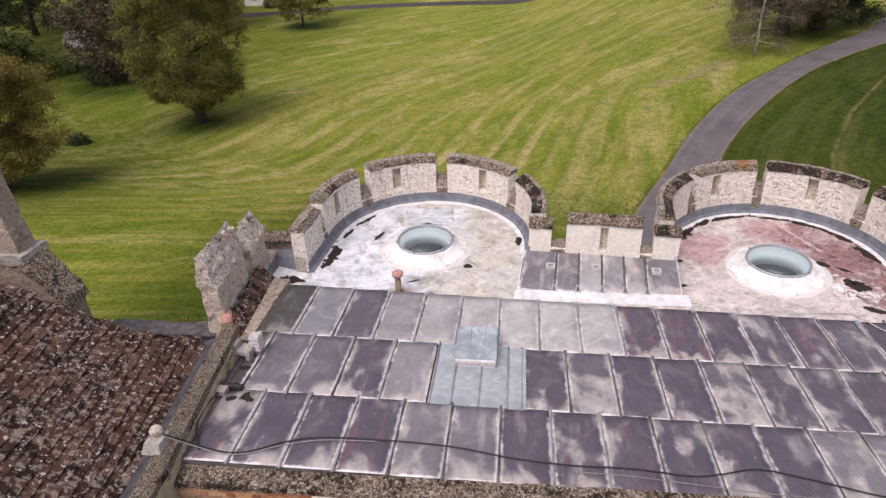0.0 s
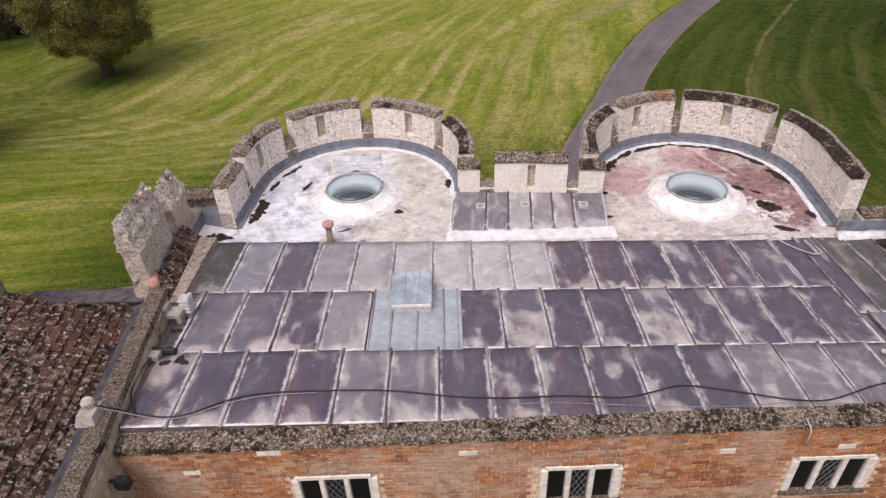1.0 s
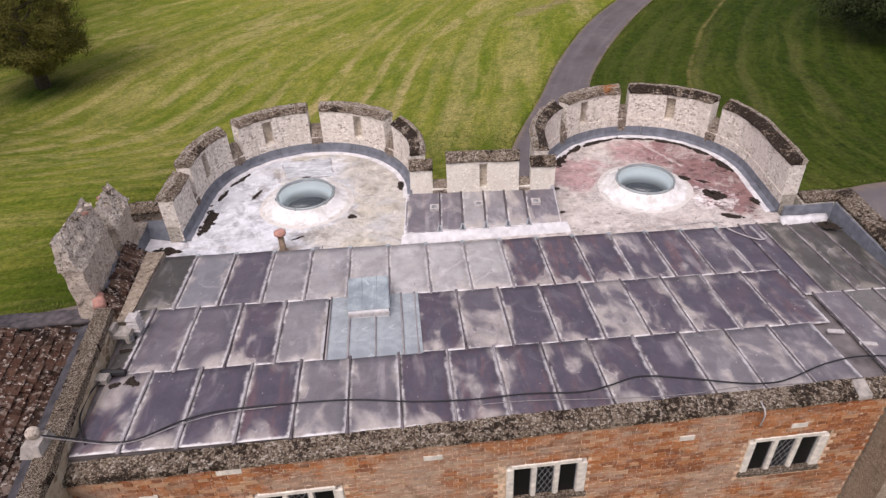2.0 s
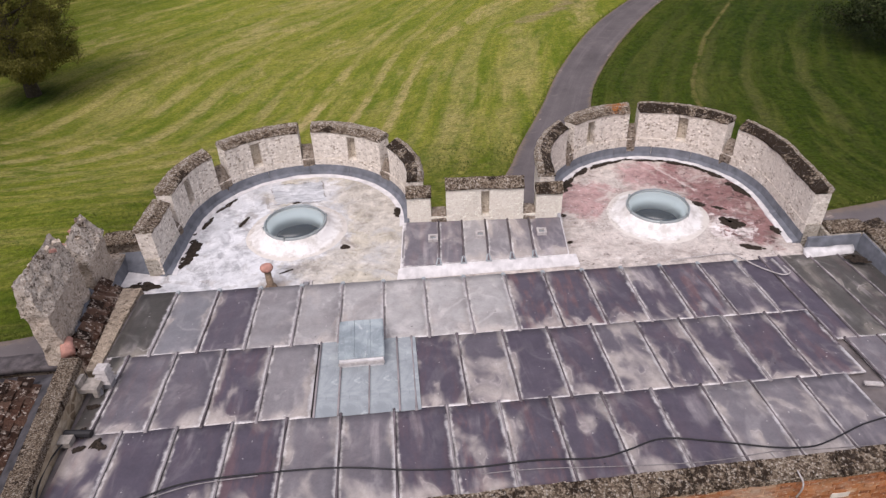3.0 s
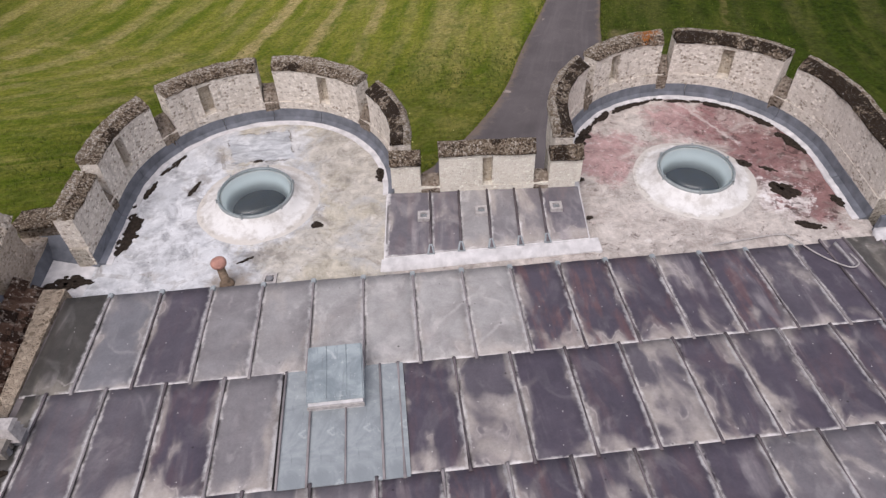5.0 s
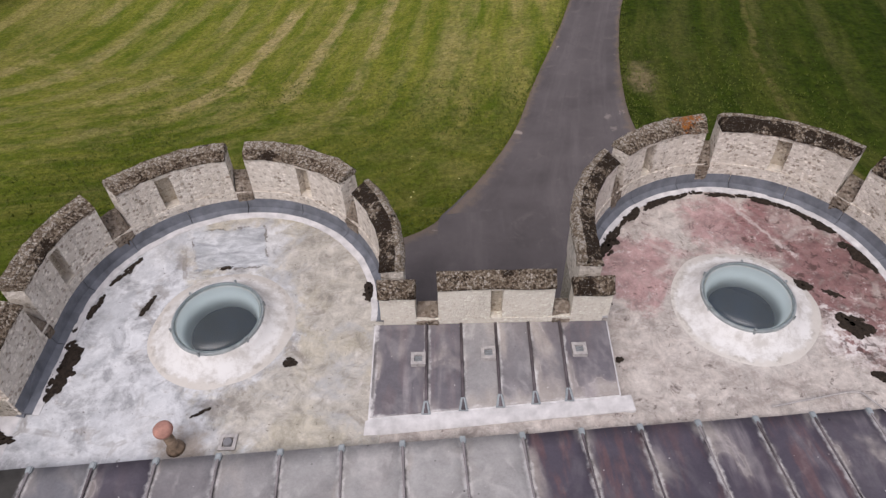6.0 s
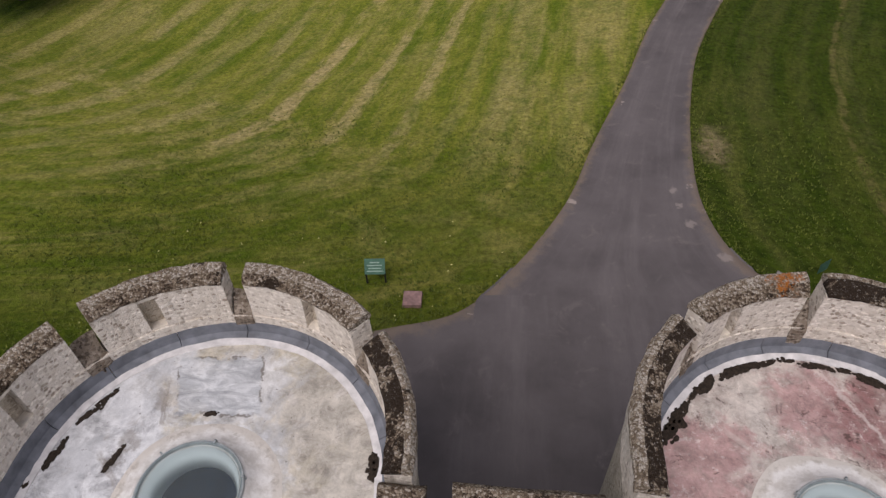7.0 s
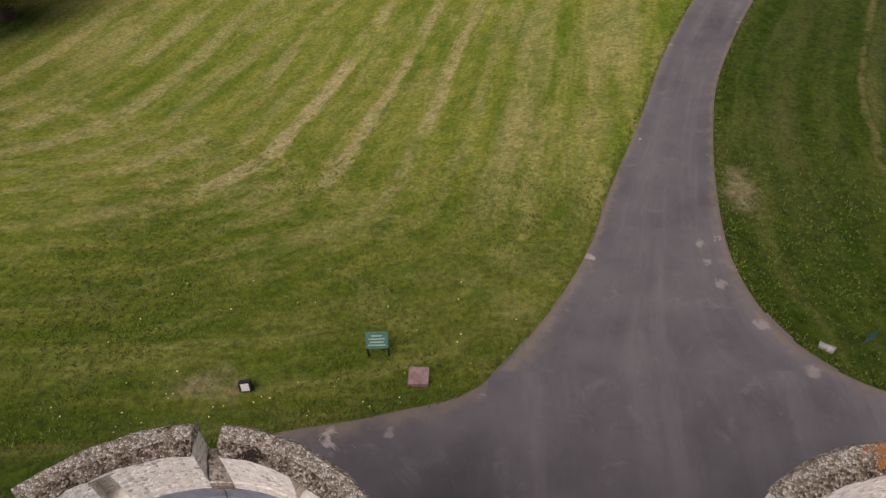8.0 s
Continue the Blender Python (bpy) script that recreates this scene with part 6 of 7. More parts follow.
# the wing's walls under its roof
tops = [E0 + EU * u + EV * v - EN * 0.2 for u, v in ((1.1, 0.25), (6.9, 0.25), (6.9, 6.9), (1.1, 6.9))]
bm = bmesh.new()
hexa(bm, [(q.x, q.y, -0.3) for q in tops], [q.to_tuple() for q in tops])
bmesh.ops.recalc_face_normals(bm, faces=bm.faces[:])
under(part("wing_wall", bm, M_GREYSTONE), tiled)

# far-left stone gable with its stepped coping
gl = thing("far_gable", "weathered stone gable shoulder with sloping lichened coping", "gable", at=(-8.6, 8.0, 0))
bm = bmesh.new()
solid(bm, [(-8.0, 7.75, -0.3), (-8.0, 7.75, 6.7), (-8.75, 7.75, 7.35), (-9.6, 7.75, 7.35), (-9.6, 7.75, -0.3)], (0, 0.4, 0))
rough(bm, 0.02, 4, 3, 0.4)
under(part("masonry", bm, M_BROWNSTONE), gl)
bm = bmesh.new()
solid(bm, [(-7.93, 7.7, 6.55), (-7.95, 7.7, 6.72), (-8.5, 7.7, 7.45), (-8.62, 7.7, 7.28)], (0, 0.5, 0))
rough(bm, 0.025, 4, 5, 0.12)
under(part("coping", bm, M_COPING), gl)
bm = bmesh.new()
box(bm, -9.4, -8.47, 7.7, 8.25, 7.33, 7.5)
rough(bm, 0.02, 3, 6, 0.15)
under(part("string_course", bm, M_GREYCUT), gl)
bm = bmesh.new()
hexa(bm, [(-9.5, 7.78, 7.5), (-8.56, 7.78, 7.5), (-8.56, 8.15, 7.5), (-9.5, 8.15, 7.5)], [(-9.5, 7.8, 9.6), (-8.7, 7.8, 9.6), (-8.7, 8.12, 9.6), (-9.5, 8.12, 9.6)])
rough(bm, 0.02, 4, 7, 0.3)
under(part("upper_masonry", bm, M_BROWNSTONE), gl)

# front parapet with a lead gutter, beyond the tiles
fp = thing("front_parapet", "low lichened parapet with a dark lead gutter", "parapet", at=(-6.6, 8.7, 0))
bm = bmesh.new()
hexa(bm, [(-8.2, 8.55, -0.3), (-5.6, 8.75, -0.3), (-5.6, 9.05, -0.3), (-8.2, 8.85, -0.3)], [(-8.2, 8.55, 5.4), (-5.6, 8.75, 5.4), (-5.6, 9.05, 5.4), (-8.2, 8.85, 5.4)])
under(part("masonry", bm, M_SILL), fp)
bm = bmesh.new()
hexa(bm, [(-8.2, 8.5, 5.404), (-5.55, 8.72, 5.404), (-5.55, 9.1, 5.404), (-8.2, 8.9, 5.404)], [(-8.2, 8.53, 5.48), (-5.55, 8.75, 5.48), (-5.55, 9.07, 5.48), (-8.2, 8.87, 5.48)])
rough(bm, 0.018, 4, 8, 0.12)
under(smooth(part("coping", bm, plain("dark_cap_lead", (0.085, 0.073, 0.074), 0.7, 0.55, 9.0), None, "dark lead capping")), fp)
bm = bmesh.new()
hexa(bm, [(-8.2, 7.4, 5.2), (-5.5, 7.95, 5.2), (-5.5, 8.74, 5.2), (-8.2, 8.54, 5.2)], [(-8.2, 7.4, 5.3), (-5.5, 7.95, 5.34), (-5.5, 8.74, 5.34), (-8.2, 8.54, 5.3)])
under(part("gutter", bm, plain("dark_gutter_lead", (0.06, 0.055, 0.06), 0.6, 0.4, 6.0)), fp)

# wall with two ruined merlon stubs left of the tower
SX = lambda y: -5.78 - 0.12 * (y - 9.0)
stub = thing("ruined_wall", "ruined flint wall with two pointed merlon stubs", "wall", at=(-6.0, 10, 0))
bm = bmesh.new()
hexa(bm, [(-6.13, 8.7, -0.3), (-5.72, 8.7, -0.3), (-5.92, 11.4, -0.3), (-6.45, 11.4, -0.3)], [(-6.1, 8.7, 5.75), (-5.78, 8.7, 5.75), (-5.98, 11.4, 5.75), (-6.4, 11.4, 5.75)])
rough(bm, 0.03, 4, 12, 0.3)
under(part("masonry", bm, M_STUB), stub)
for k, (ya, yb, zt, lean) in enumerate(((8.5, 9.75, 6.75, 0.0), (10.02, 10.85, 6.55, 0.1))):
    bm = bmesh.new()
    x0, x1 = SX(ya) - 0.34, SX(ya) + 0.02
    x2, x3 = SX(yb) - 0.36, SX(yb) + 0.02
    hexa(bm, [(x0, ya, 5.7), (x1, ya, 5.7), (x3, yb, 5.7), (x2, yb, 5.7)], [(x0, ya, zt - 0.1), (x1, ya, zt - 0.1), (x3, yb, zt - 0.05), (x2, yb, zt - 0.05)])
    rough(bm, 0.045, 4, 20 + k, 0.12)
    under(part("merlon_stub", bm, M_STUB), stub)
    bm = bmesh.new()
    rp = 0.55 if k == 0 else 0.4
    rx = SX((ya + yb) / 2) - 0.2
    v = [bm.verts.new(q) for q in ((x0 - 0.03, ya - 0.02, zt - 0.1), (x1 + 0.03, ya - 0.02, zt - 0.1), (x3 + 0.03, yb + 0.02, zt - 0.05), (x2 - 0.03, yb + 0.02, zt - 0.05), (rx, ya + 0.03, zt + rp - 0.12), (rx, yb - 0.06, zt + rp))]
    for f in ((3, 2, 1, 0), (0, 1, 4), (1, 2, 5, 4), (2, 3, 5), (3, 0, 4, 5)):
        bm.faces.new([v[i] for i in f])
    rough(bm, 0.045, 5, 30 + k, 0.1)
    under(part("broken_coping", bm, M_STUB_TOP), stub)
    rr_s = random.Random(50 + k)
    for q in range(12):
        f = rr_s.random()
        p = Vector((rx + rr_s.uniform(-0.1, 0.1), ya + 0.05 + (yb - ya - 0.15) * f, 0))
        p.z = zt + rp - 0.14 + 0.1 * f - abs(p.x - rx) * 1.6
        bm = bmesh.new()
        w = rr_s.uniform(0.02, 0.045)
        box(bm, -w, w, -w * 1.3, w * 1.3, -w * 0.7, w * 0.7)
        rough(bm, 0.02, 2, q, 0.06)
        st = part("loose_stone", bm, M_TERRACOTTA if q % 5 == 2 else (M_STUB, M_COPING_PALE)[q % 2])
        st.matrix_world = pose(p.x, p.y, p.z, rr_s.uniform(-25, 25), rr_s.uniform(-25, 25), rr_s.uniform(0, 180))
        under(st, stub)
# short lichened wall running from the stub to the tower
bm = bmesh.new()
hexa(bm, [(-6.35, 11.25, -0.3), (-5.4, 11.4, -0.3), (-5.4, 11.75, -0.3), (-6.35, 11.6, -0.3)], [(-6.35, 11.25, 5.92), (-5.4, 11.4, 5.92), (-5.4, 11.75, 5.92), (-6.35, 11.6, 5.92)])
rough(bm, 0.015, 4, 17, 0.2)
under(part("cross_wall", bm, M_SILL), stub)
bm = bmesh.new()
hexa(bm, [(-6.4, 11.2, 5.924), (-5.42, 11.36, 5.924), (-5.42, 11.8, 5.924), (-6.4, 11.66, 5.924)], [(-6.4, 11.25, 6.0), (-5.42, 11.4, 6.0), (-5.42, 11.76, 6.0), (-6.4, 11.62, 6.0)])
rough(bm, 0.02, 4, 18, 0.1)
under(smooth(part("coping", bm, M_COPING)), stub)
# lead flat between stubs and tower
bm = bmesh.new()
hexa(bm, [(-5.95, 10.05, 5.3), (-5.05, 10.1, 5.3), (-5.05, 11.4, 5.3), (-6.05, 11.3, 5.3)], [(-5.95, 10.05, 5.545), (-5.05, 10.1, 5.545), (-5.05, 11.4, 5.545), (-6.05, 11.3, 5.545)])
under(part("white_flat", bm, M_WHITE), stub)
bm = bmesh.new()
hexa(bm, [(-6.0, 11.0, 5.5), (-5.1, 10.78, 5.5), (-5.1, 11.38, 5.5), (-6.1, 11.3, 5.5)], [(-6.0, 11.02, 5.57), (-5.1, 10.8, 5.57), (-5.1, 11.38, 5.76), (-6.1, 11.28, 5.76)])
hexa(bm, [(-6.0, 10.1, 5.5), (-5.8, 10.1, 5.5), (-5.85, 11.2, 5.5), (-6.05, 11.2, 5.5)], [(-5.98, 10.1, 5.74), (-5.93, 10.1, 5.74), (-5.98, 11.2, 5.74), (-6.04, 11.2, 5.74)])
under(part("lead_skirting", bm, M_FLASH), stub)

# small tiled lean-to roof between stubs and lead
lean = thing("lean_to_roof", "small mossy tiled lean-to roof by the ruined wall", "roof", at=(-5.55, 9.3, 5.75))
LA, LB = Vector((-5.28, 8.35, 5.72)), Vector((-5.55, 10.1, 5.72))       # low edge, by the lead
LC, LD = Vector((-5.86, 10.1, 6.0)), Vector((-5.72, 8.45, 6.0))
bm = bmesh.new()
solid(bm, [LA, LB, LC, LD], (0, 0, -0.25))
under(part("deck", bm, M_TILE_REST), lean)
bm = bmesh.new()
hexa(bm, [(-5.8, 8.9, 5.95), (-5.66, 8.9, 5.95), (-5.8, 9.9, 5.95), (-5.94, 9.9, 5.95)], [(-5.8, 8.9, 6.05), (-5.7, 8.9, 5.98), (-5.84, 9.9, 5.98), (-5.94, 9.9, 6.05)])
under(part("lead_strip", bm, M_FLASH), lean)
bm = bmesh.new()
tube(bm, [(-5.62, 8.42, 5.98), (-5.74, 8.66, 6.04)], 0.1, 8)
under(smooth(part("ridge_tile", bm, M_TERRACOTTA, None, "bright red clay ridge tile")), lean)
# stone kerb between the lean-to and the lead
bm = bmesh.new()
hexa(bm, [(-5.24, 8.1, 5.3), (-5.02, 8.1, 5.3), (-5.2, 10.15, 5.3), (-5.56, 10.15, 5.3)], [(-5.24, 8.1, 5.95), (-5.06, 8.1, 5.95), (-5.24, 10.15, 5.82), (-5.56, 10.15, 5.82)])
rough(bm, 0.015, 4, 21, 0.15)
under(part("stone_kerb", bm, rubble_material("kerb_stone", (0.29, 0.23, 0.17), (0.4, 0.33, 0.25), (0.15, 0.115, 0.08), 18.0, 0.4)), lean)

# vent stack and spout by the gable's end
vs = thing("vent_stack", "small white louvred vent block on the lead", "vent", at=(-4.74, 7.77, roof_z(-4.7, 7.7)))
bm = bmesh.new()
box(bm, -0.07, 0.07, -0.07, 0.07, 0.0, 0.2)
part("body", bm, M_SLATE, vs)
for k in range(4):
    bm = bmesh.new()
    hexa(bm, [(-0.09, -0.09, 0.12 + 0.07 * k), (0.09, -0.09, 0.12 + 0.07 * k), (0.09, 0.09, 0.12 + 0.07 * k), (-0.09, 0.09, 0.12 + 0.07 * k)],
         [(-0.07, -0.07, 0.165 + 0.07 * k), (0.07, -0.07, 0.165 + 0.07 * k), (0.07, 0.07, 0.165 + 0.07 * k), (-0.07, 0.07, 0.165 + 0.07 * k)])
    part("louvre", bm, M_CABLE_W, vs)
sp = thing("stone_spout", "weathered stone spout bracket on the gable wall", "spout", at=(-4.97, 7.62, 6.12))
bm = bmesh.new()
box(bm, -0.06, 0.22, -0.1, 0.12, 0.0, 0.07)
box(bm, -0.05, 0.0, -0.09, 0.11, 0.07, 0.17)
box(bm, 0.14, 0.2, -0.09, 0.11, -0.25, 0.0)
rough(bm, 0.01, 2, 2, 0.08)
part("bracket", bm, M_GREYCUT, sp)
bm = bmesh.new()
tube(bm, [(0.17, 0, -0.02), (0.2, -0.03, -0.2), (0.24, -0.05, -0.34)], 0.045, 8)
part("pipe", bm, M_SLATE, sp)
ol = thing("wall_outlet", "pale stone block and black outlet in the gable wall", "outlet", at=(-4.83, 6.75, roof_z(-4.8, 6.7)))
bm = bmesh.new()
box(bm, -0.14, 0.1, -0.09, 0.05, 0.02, 0.1)
part("block", bm, M_GREYCUT, ol)
bm = bmesh.new()
tube(bm, [(-0.05, 0.1, 0.06), (0.28, 0.1, 0.045)], 0.05, 8)
part("pipe", bm, M_BLACK, ol)

# a lamp bracket outside, below the gable's coping
lb = thing("wall_lamp", "dark metal wall lamp below the gable coping", "lamp", at=(-4.42, 4.85, 5.85))
bm = bmesh.new()
box(bm, -0.1, 0.08, -0.07, 0.07, -0.05, 0.1)
bmesh.ops.bevel(bm, geom=bm.edges[:], offset=0.02, segments=2, affect="EDGES")
part("housing", bm, M_BLACK, lb)
bm = bmesh.new()
tube(bm, [(-0.25, 0, 0.05), (0, 0, 0.05)], 0.025, 6)
part("arm", bm, M_BLACK, lb)


# ---- loose things on the roofs ----
def roof_moss(at, length, width, turn, seed, z):
    """A ragged clump of dark moss lying on a roof: many low cushions run together, with a few astray."""
    bm = bmesh.new()
    rr = random.Random(seed)
    n = int(min(44, 12 + 130 * length * max(width, 0.08) / 0.16))
    for i in range(n):
        f = math.sqrt(rr.random()) * (1.0 if i % 6 else 1.25)
        a = rr.uniform(0, 2 * math.pi)
        x, y = length / 2 * f * math.cos(a), width / 2 * f * math.sin(a)
        r = min(0.085, 0.18 * (length * width) ** 0.5 + 0.008) * rr.uniform(0.55, 1.25) * (1.15 - 0.5 * f)
        rim = [r * rr.uniform(0.7, 1.3) for _ in range(9)]
        rings = []
        for g, h in ((1.0, -0.004), (0.75, 0.55), (0.35, 0.85)):
            rings.append([bm.verts.new((x + rim[q] * 1.25 * g * math.cos(q * 0.698), y + rim[q] * 0.85 * g * math.sin(q * 0.698), h * min(r * 0.6, 0.03))) for q in range(9)])
        for lo, hi in zip(rings, rings[1:]):
            for q in range(9):
                bm.faces.new((lo[q], lo[(q + 1) % 9], hi[(q + 1) % 9], hi[q]))
        bm.faces.new(rings[-1])
    ob = part("moss_clump", bm, M_MOSS)
    ob.matrix_world = pose(at[0], at[1], z + 0.002, 0, 0, turn)
    return tagged(ob, "ragged clump of black moss on the tower roof", "moss", "roof moss")


for k, (x, y, l, w, a, z) in enumerate(((-4.9, 11.42, 0.66, 0.2, 80, ZL), (-5.0, 12.1, 0.2, 0.1, 85, ZL), (-4.98, 11.85, 0.16, 0.12, 60, ZL), (-4.86, 13.0, 0.2, 0.06, 62, ZL), (-4.7, 13.36, 0.12, 0.05, 55, ZL), (-4.5, 13.6, 0.16, 0.05, 45, ZL),
                                      (-1.02, 12.68, 0.28, 0.13, 90, ZL), (-1.97, 11.52, 0.13, 0.11, 0, ZL), (-5.45, 10.5, 0.5, 0.16, 8, ZL), (-5.75, 10.3, 0.3, 0.14, 40, ZL),
                                      (-2.95, 10.82, 0.2, 0.025, 30, ZL), (-4.12, 12.5, 0.3, 0.05, 72, ZL), (-3.16, 13.19, 0.16, 0.05, 10, ZL),
                                      (5.42, 11.96, 0.34, 0.26, -30, ZR), (5.01, 12.66, 0.22, 0.12, -20, ZR), (5.36, 12.5, 0.2, 0.06, -30, ZR), (5.49, 11.15, 0.3, 0.1, -15, ZR),
                                      (2.48, 13.54, 0.46, 0.16, 62, ZR), (2.95, 14.18, 0.34, 0.1, 45, ZR), (3.35, 14.42, 0.3, 0.08, 20, ZR), (4.05, 14.65, 0.24, 0.06, -4, ZR), (5.05, 14.4, 0.34, 0.07, -30, ZR),
                                      (5.7, 13.85, 0.42, 0.1, -48, ZR), (6.0, 13.2, 0.5, 0.1, -65, ZR), (2.27, 12.42, 0.1, 0.07, 20, ZR), (2.25, 11.5, 0.09, 0.06, 20, ZR), (6.15, 11.65, 0.24, 0.1, -70, ZR),
                                      (7.05, 10.55, 0.26, 0.16, -30, 5.61))):
    roof_moss((x, y), l * 1.2, w * 1.3, a, k, z)

# broken line of moss along the foot of the parapets
rr_m = random.Random(15)
for c, z, spans, dens in ((CR, ZR, ((14, 88), (96, 160)), 0.8), (CL, ZL, ((146, 176),), 0.5)):
    for a0, a1 in spans:
        a = a0
        while a < a1:
            if rr_m.random() < dens:
                r = R_IN - 0.26 - rr_m.uniform(0, 0.05)
                roof_moss((c[0] + r * math.cos(radians(a)), c[1] + r * math.sin(radians(a))), rr_m.uniform(0.12, 0.34), rr_m.uniform(0.05, 0.11), a + 90 + rr_m.uniform(-12, 12), 100 + int(a * 7), z)
            a += rr_m.uniform(4.5, 9)

for k, (x, y) in enumerate(((-4.62, 6.62), (-4.45, 6.72), (-4.7, 6.9), (-4.35, 6.66), (-4.76, 7.35))):
    roof_moss((x, y), 0.16, 0.08, 30 + 40 * k, 300 + k, roof_z(x, y) + 0.03)

flue = thing("flue_pipe", "rusty flue pipe with a terracotta cap", "flue", at=(-3.12, 10.36, ZL))
bm = bmesh.new()
lathe(bm, [(0.001, 0.0), (0.11, 0.0), (0.1, 0.04), (0.07, 0.08), (0.06, 0.09), (0.055, 0.42), (0.001, 0.42)], sides=16)
smooth(part("pipe", bm, M_RUST, flue))
bm = bmesh.new()
lathe(bm, [(0.001, 0.41), (0.1, 0.41), (0.11, 0.44), (0.105, 0.475), (0.07, 0.5), (0.001, 0.505)], sides=20)
smooth(part("cap", bm, M_TERRACOTTA, flue, "terracotta cap"))

dr = thing("roof_drain", "small square metal drain on the tower roof", "drain", at=(-2.52, 10.42, ZL + 0.004))
bm = bmesh.new()
for a in range(4):
    q = Matrix.Rotation(a * math.pi / 2, 4, "Z")
    solid(bm, [q @ Vector(c) for c in ((-0.1, -0.1, 0), (0.1, -0.1, 0), (0.06, -0.06, 0), (-0.06, -0.06, 0))], (0, 0, 0.02))
part("frame", bm, M_CABLE_W, dr)
bm = bmesh.new()
lathe(bm, [(0.001, 0.0), (0.06, 0.0), (0.05, 0.035), (0.001, 0.045)], sides=12)
part("grate", bm, M_SLATE, dr)


def cable(points, r, mat, label, lift=0.02):
    bm = bmesh.new()
    tube(bm, curve_points([(x, y, roof_z(x, y) + lift + dz) for x, y, dz in points], 6), r, 6)
    return tagged(smooth(part("cable", bm, mat)), label, "cable", "roof cables")


cable([(-4.85, 5.45, 0.36), (-4.55, 5.58, 0.12), (-4.2, 5.6, 0.03), (-3.88, 5.66, 0.03), (-3.47, 5.92, 0.04), (-2.99, 6.09, 0.05), (-2.02, 6.21, 0.05), (-1.27, 6.25, 0.05), (-0.51, 6.2, 0.05), (0.22, 6.22, 0.05),
       (0.96, 6.31, 0.05), (1.68, 6.33, 0.05), (2.06, 6.44, 0.05), (2.53, 6.61, 0.05), (3.16, 6.55, 0.05), (3.77, 6.45, 0.05), (4.18, 6.44, 0.05), (4.49, 6.52, 0.05), (5.18, 6.83, 0.05), (5.9, 6.95, 0.05), (7.2, 6.8, 0.05)],
      0.011, M_BLACK, "black cable lying across the lead roof")
cable([(-4.85, 5.42, 0.37), (-4.5, 5.54, 0.12), (-4.2, 5.57, 0.03), (-3.88, 5.63, 0.03), (-3.47, 5.86, 0.04), (-2.99, 6.05, 0.04), (-2.3, 6.16, 0.04)], 0.007, M_CABLE_DULL, "thin grey cable lying across the lead roof")
cable([(0.3, 6.14, 0.03), (0.96, 6.2, 0.03), (2.0, 6.22, 0.03), (3.0, 6.27, 0.03), (3.8, 6.4, 0.03), (4.3, 6.42, 0.03), (5.4, 6.5, 0.03), (7.2, 6.65, 0.03)],
      0.005, M_CABLE_DULL, "thin grey cable lying across the lead roof")
cable([(-4.52, 5.58, 0.02), (-4.75, 5.95, 0.06), (-4.85, 6.4, 0.05), (-4.8, 6.75, 0.07)], 0.011, M_BLACK, "black cable lying across the lead roof")
cable([(3.9, 10.75, 0.0), (4.4, 10.85, 0.0), (4.95, 10.95, 0.0), (5.1, 10.85, 0.01), (5.3, 10.46, 0.03), (5.58, 10.18, 0.04), (5.76, 10.24, 0.04), (5.74, 10.45, 0.04)], 0.011, M_CABLE_W, "loose white wire on the roof")
cable([(3.75, 6.38, 0.03), (3.85, 6.1, 0.02), (3.88, WB(3.88) + 0.2, 0.09), (3.9, WB(3.9) - 0.07, 0.06), (3.92, WB(3.92) - 0.04, -0.25)], 0.01, M_CABLE_W, "thin pale cable lying across the lead roof")

for k, (x, y) in enumerate(((5.62, 7.52), (5.95, 7.5))):
    bm = bmesh.new()
    box(bm, -0.12, 0.12, -0.035, 0.035, 0, 0.04)
    bmesh.ops.bevel(bm, geom=bm.edges[:], offset=0.01, segments=1, affect="EDGES")
    ob = tagged(part("lead_clip", bm, M_CABLE_W), "small pale strip lying on the lead", "strip")
    ob.matrix_world = pose(x, y - 0.25 * k, roof_z(x, y) + 0.03, 0, 0, -8)


# ---- things on the ground ----
sign = thing("park_sign", "small green sign board on two short posts", "sign", at=(-2.85, 20.3, land(-2.85, 20.3)))
sign.rotation_euler = (0, 0, radians(6))
bm = bmesh.new()
hexa(bm, [(-0.26, -0.12, 0.4), (0.26, -0.12, 0.4), (0.26, -0.085, 0.42), (-0.26, -0.085, 0.42)], [(-0.26, 0.1, 0.74), (0.26, 0.1, 0.74), (0.26, 0.13, 0.725), (-0.26, 0.13, 0.725)])
part("board", bm, M_SIGN, sign)
tilt = Vector((0, 0.22, 0.34)).normalized()
for k in range(4):
    bm = bmesh.new()
    c = Vector((0, -0.125, 0.4)) + tilt * (0.09 + 0.075 * k)
    half = (0.2, 0.16, 0.19, 0.12)[k]
    nrm = Vector((0, -0.34, 0.22)).normalized()
    solid(bm, [c + Vector((-half, 0, 0)) - tilt * 0.013, c + Vector((half, 0, 0)) - tilt * 0.013, c + Vector((half, 0, 0)) + tilt * 0.013, c + Vector((-half, 0, 0)) + tilt * 0.013], nrm * 0.006)
    part("text_bar", bm, M_SIGNTEXT, sign)
for x in (-0.24, 0.24):
    bm = bmesh.new()
    box(bm, x - 0.02, x + 0.02, -0.06, -0.02, -0.1, 0.5)
    part("post", bm, M_BLACK, sign)

bm = bmesh.new()
hexa(bm, [(-0.24, -0.24, -0.05), (0.24, -0.24, -0.05), (0.24, 0.24, -0.05), (-0.24, 0.24, -0.05)], [(-0.23, -0.23, 0.1), (0.23, -0.23, 0.1), (0.23, 0.23, 0.1), (-0.23, 0.23, 0.1)])
slab = tagged(part("paving_slab", bm, M_PINK), "single red paving slab set in the grass", "slab")
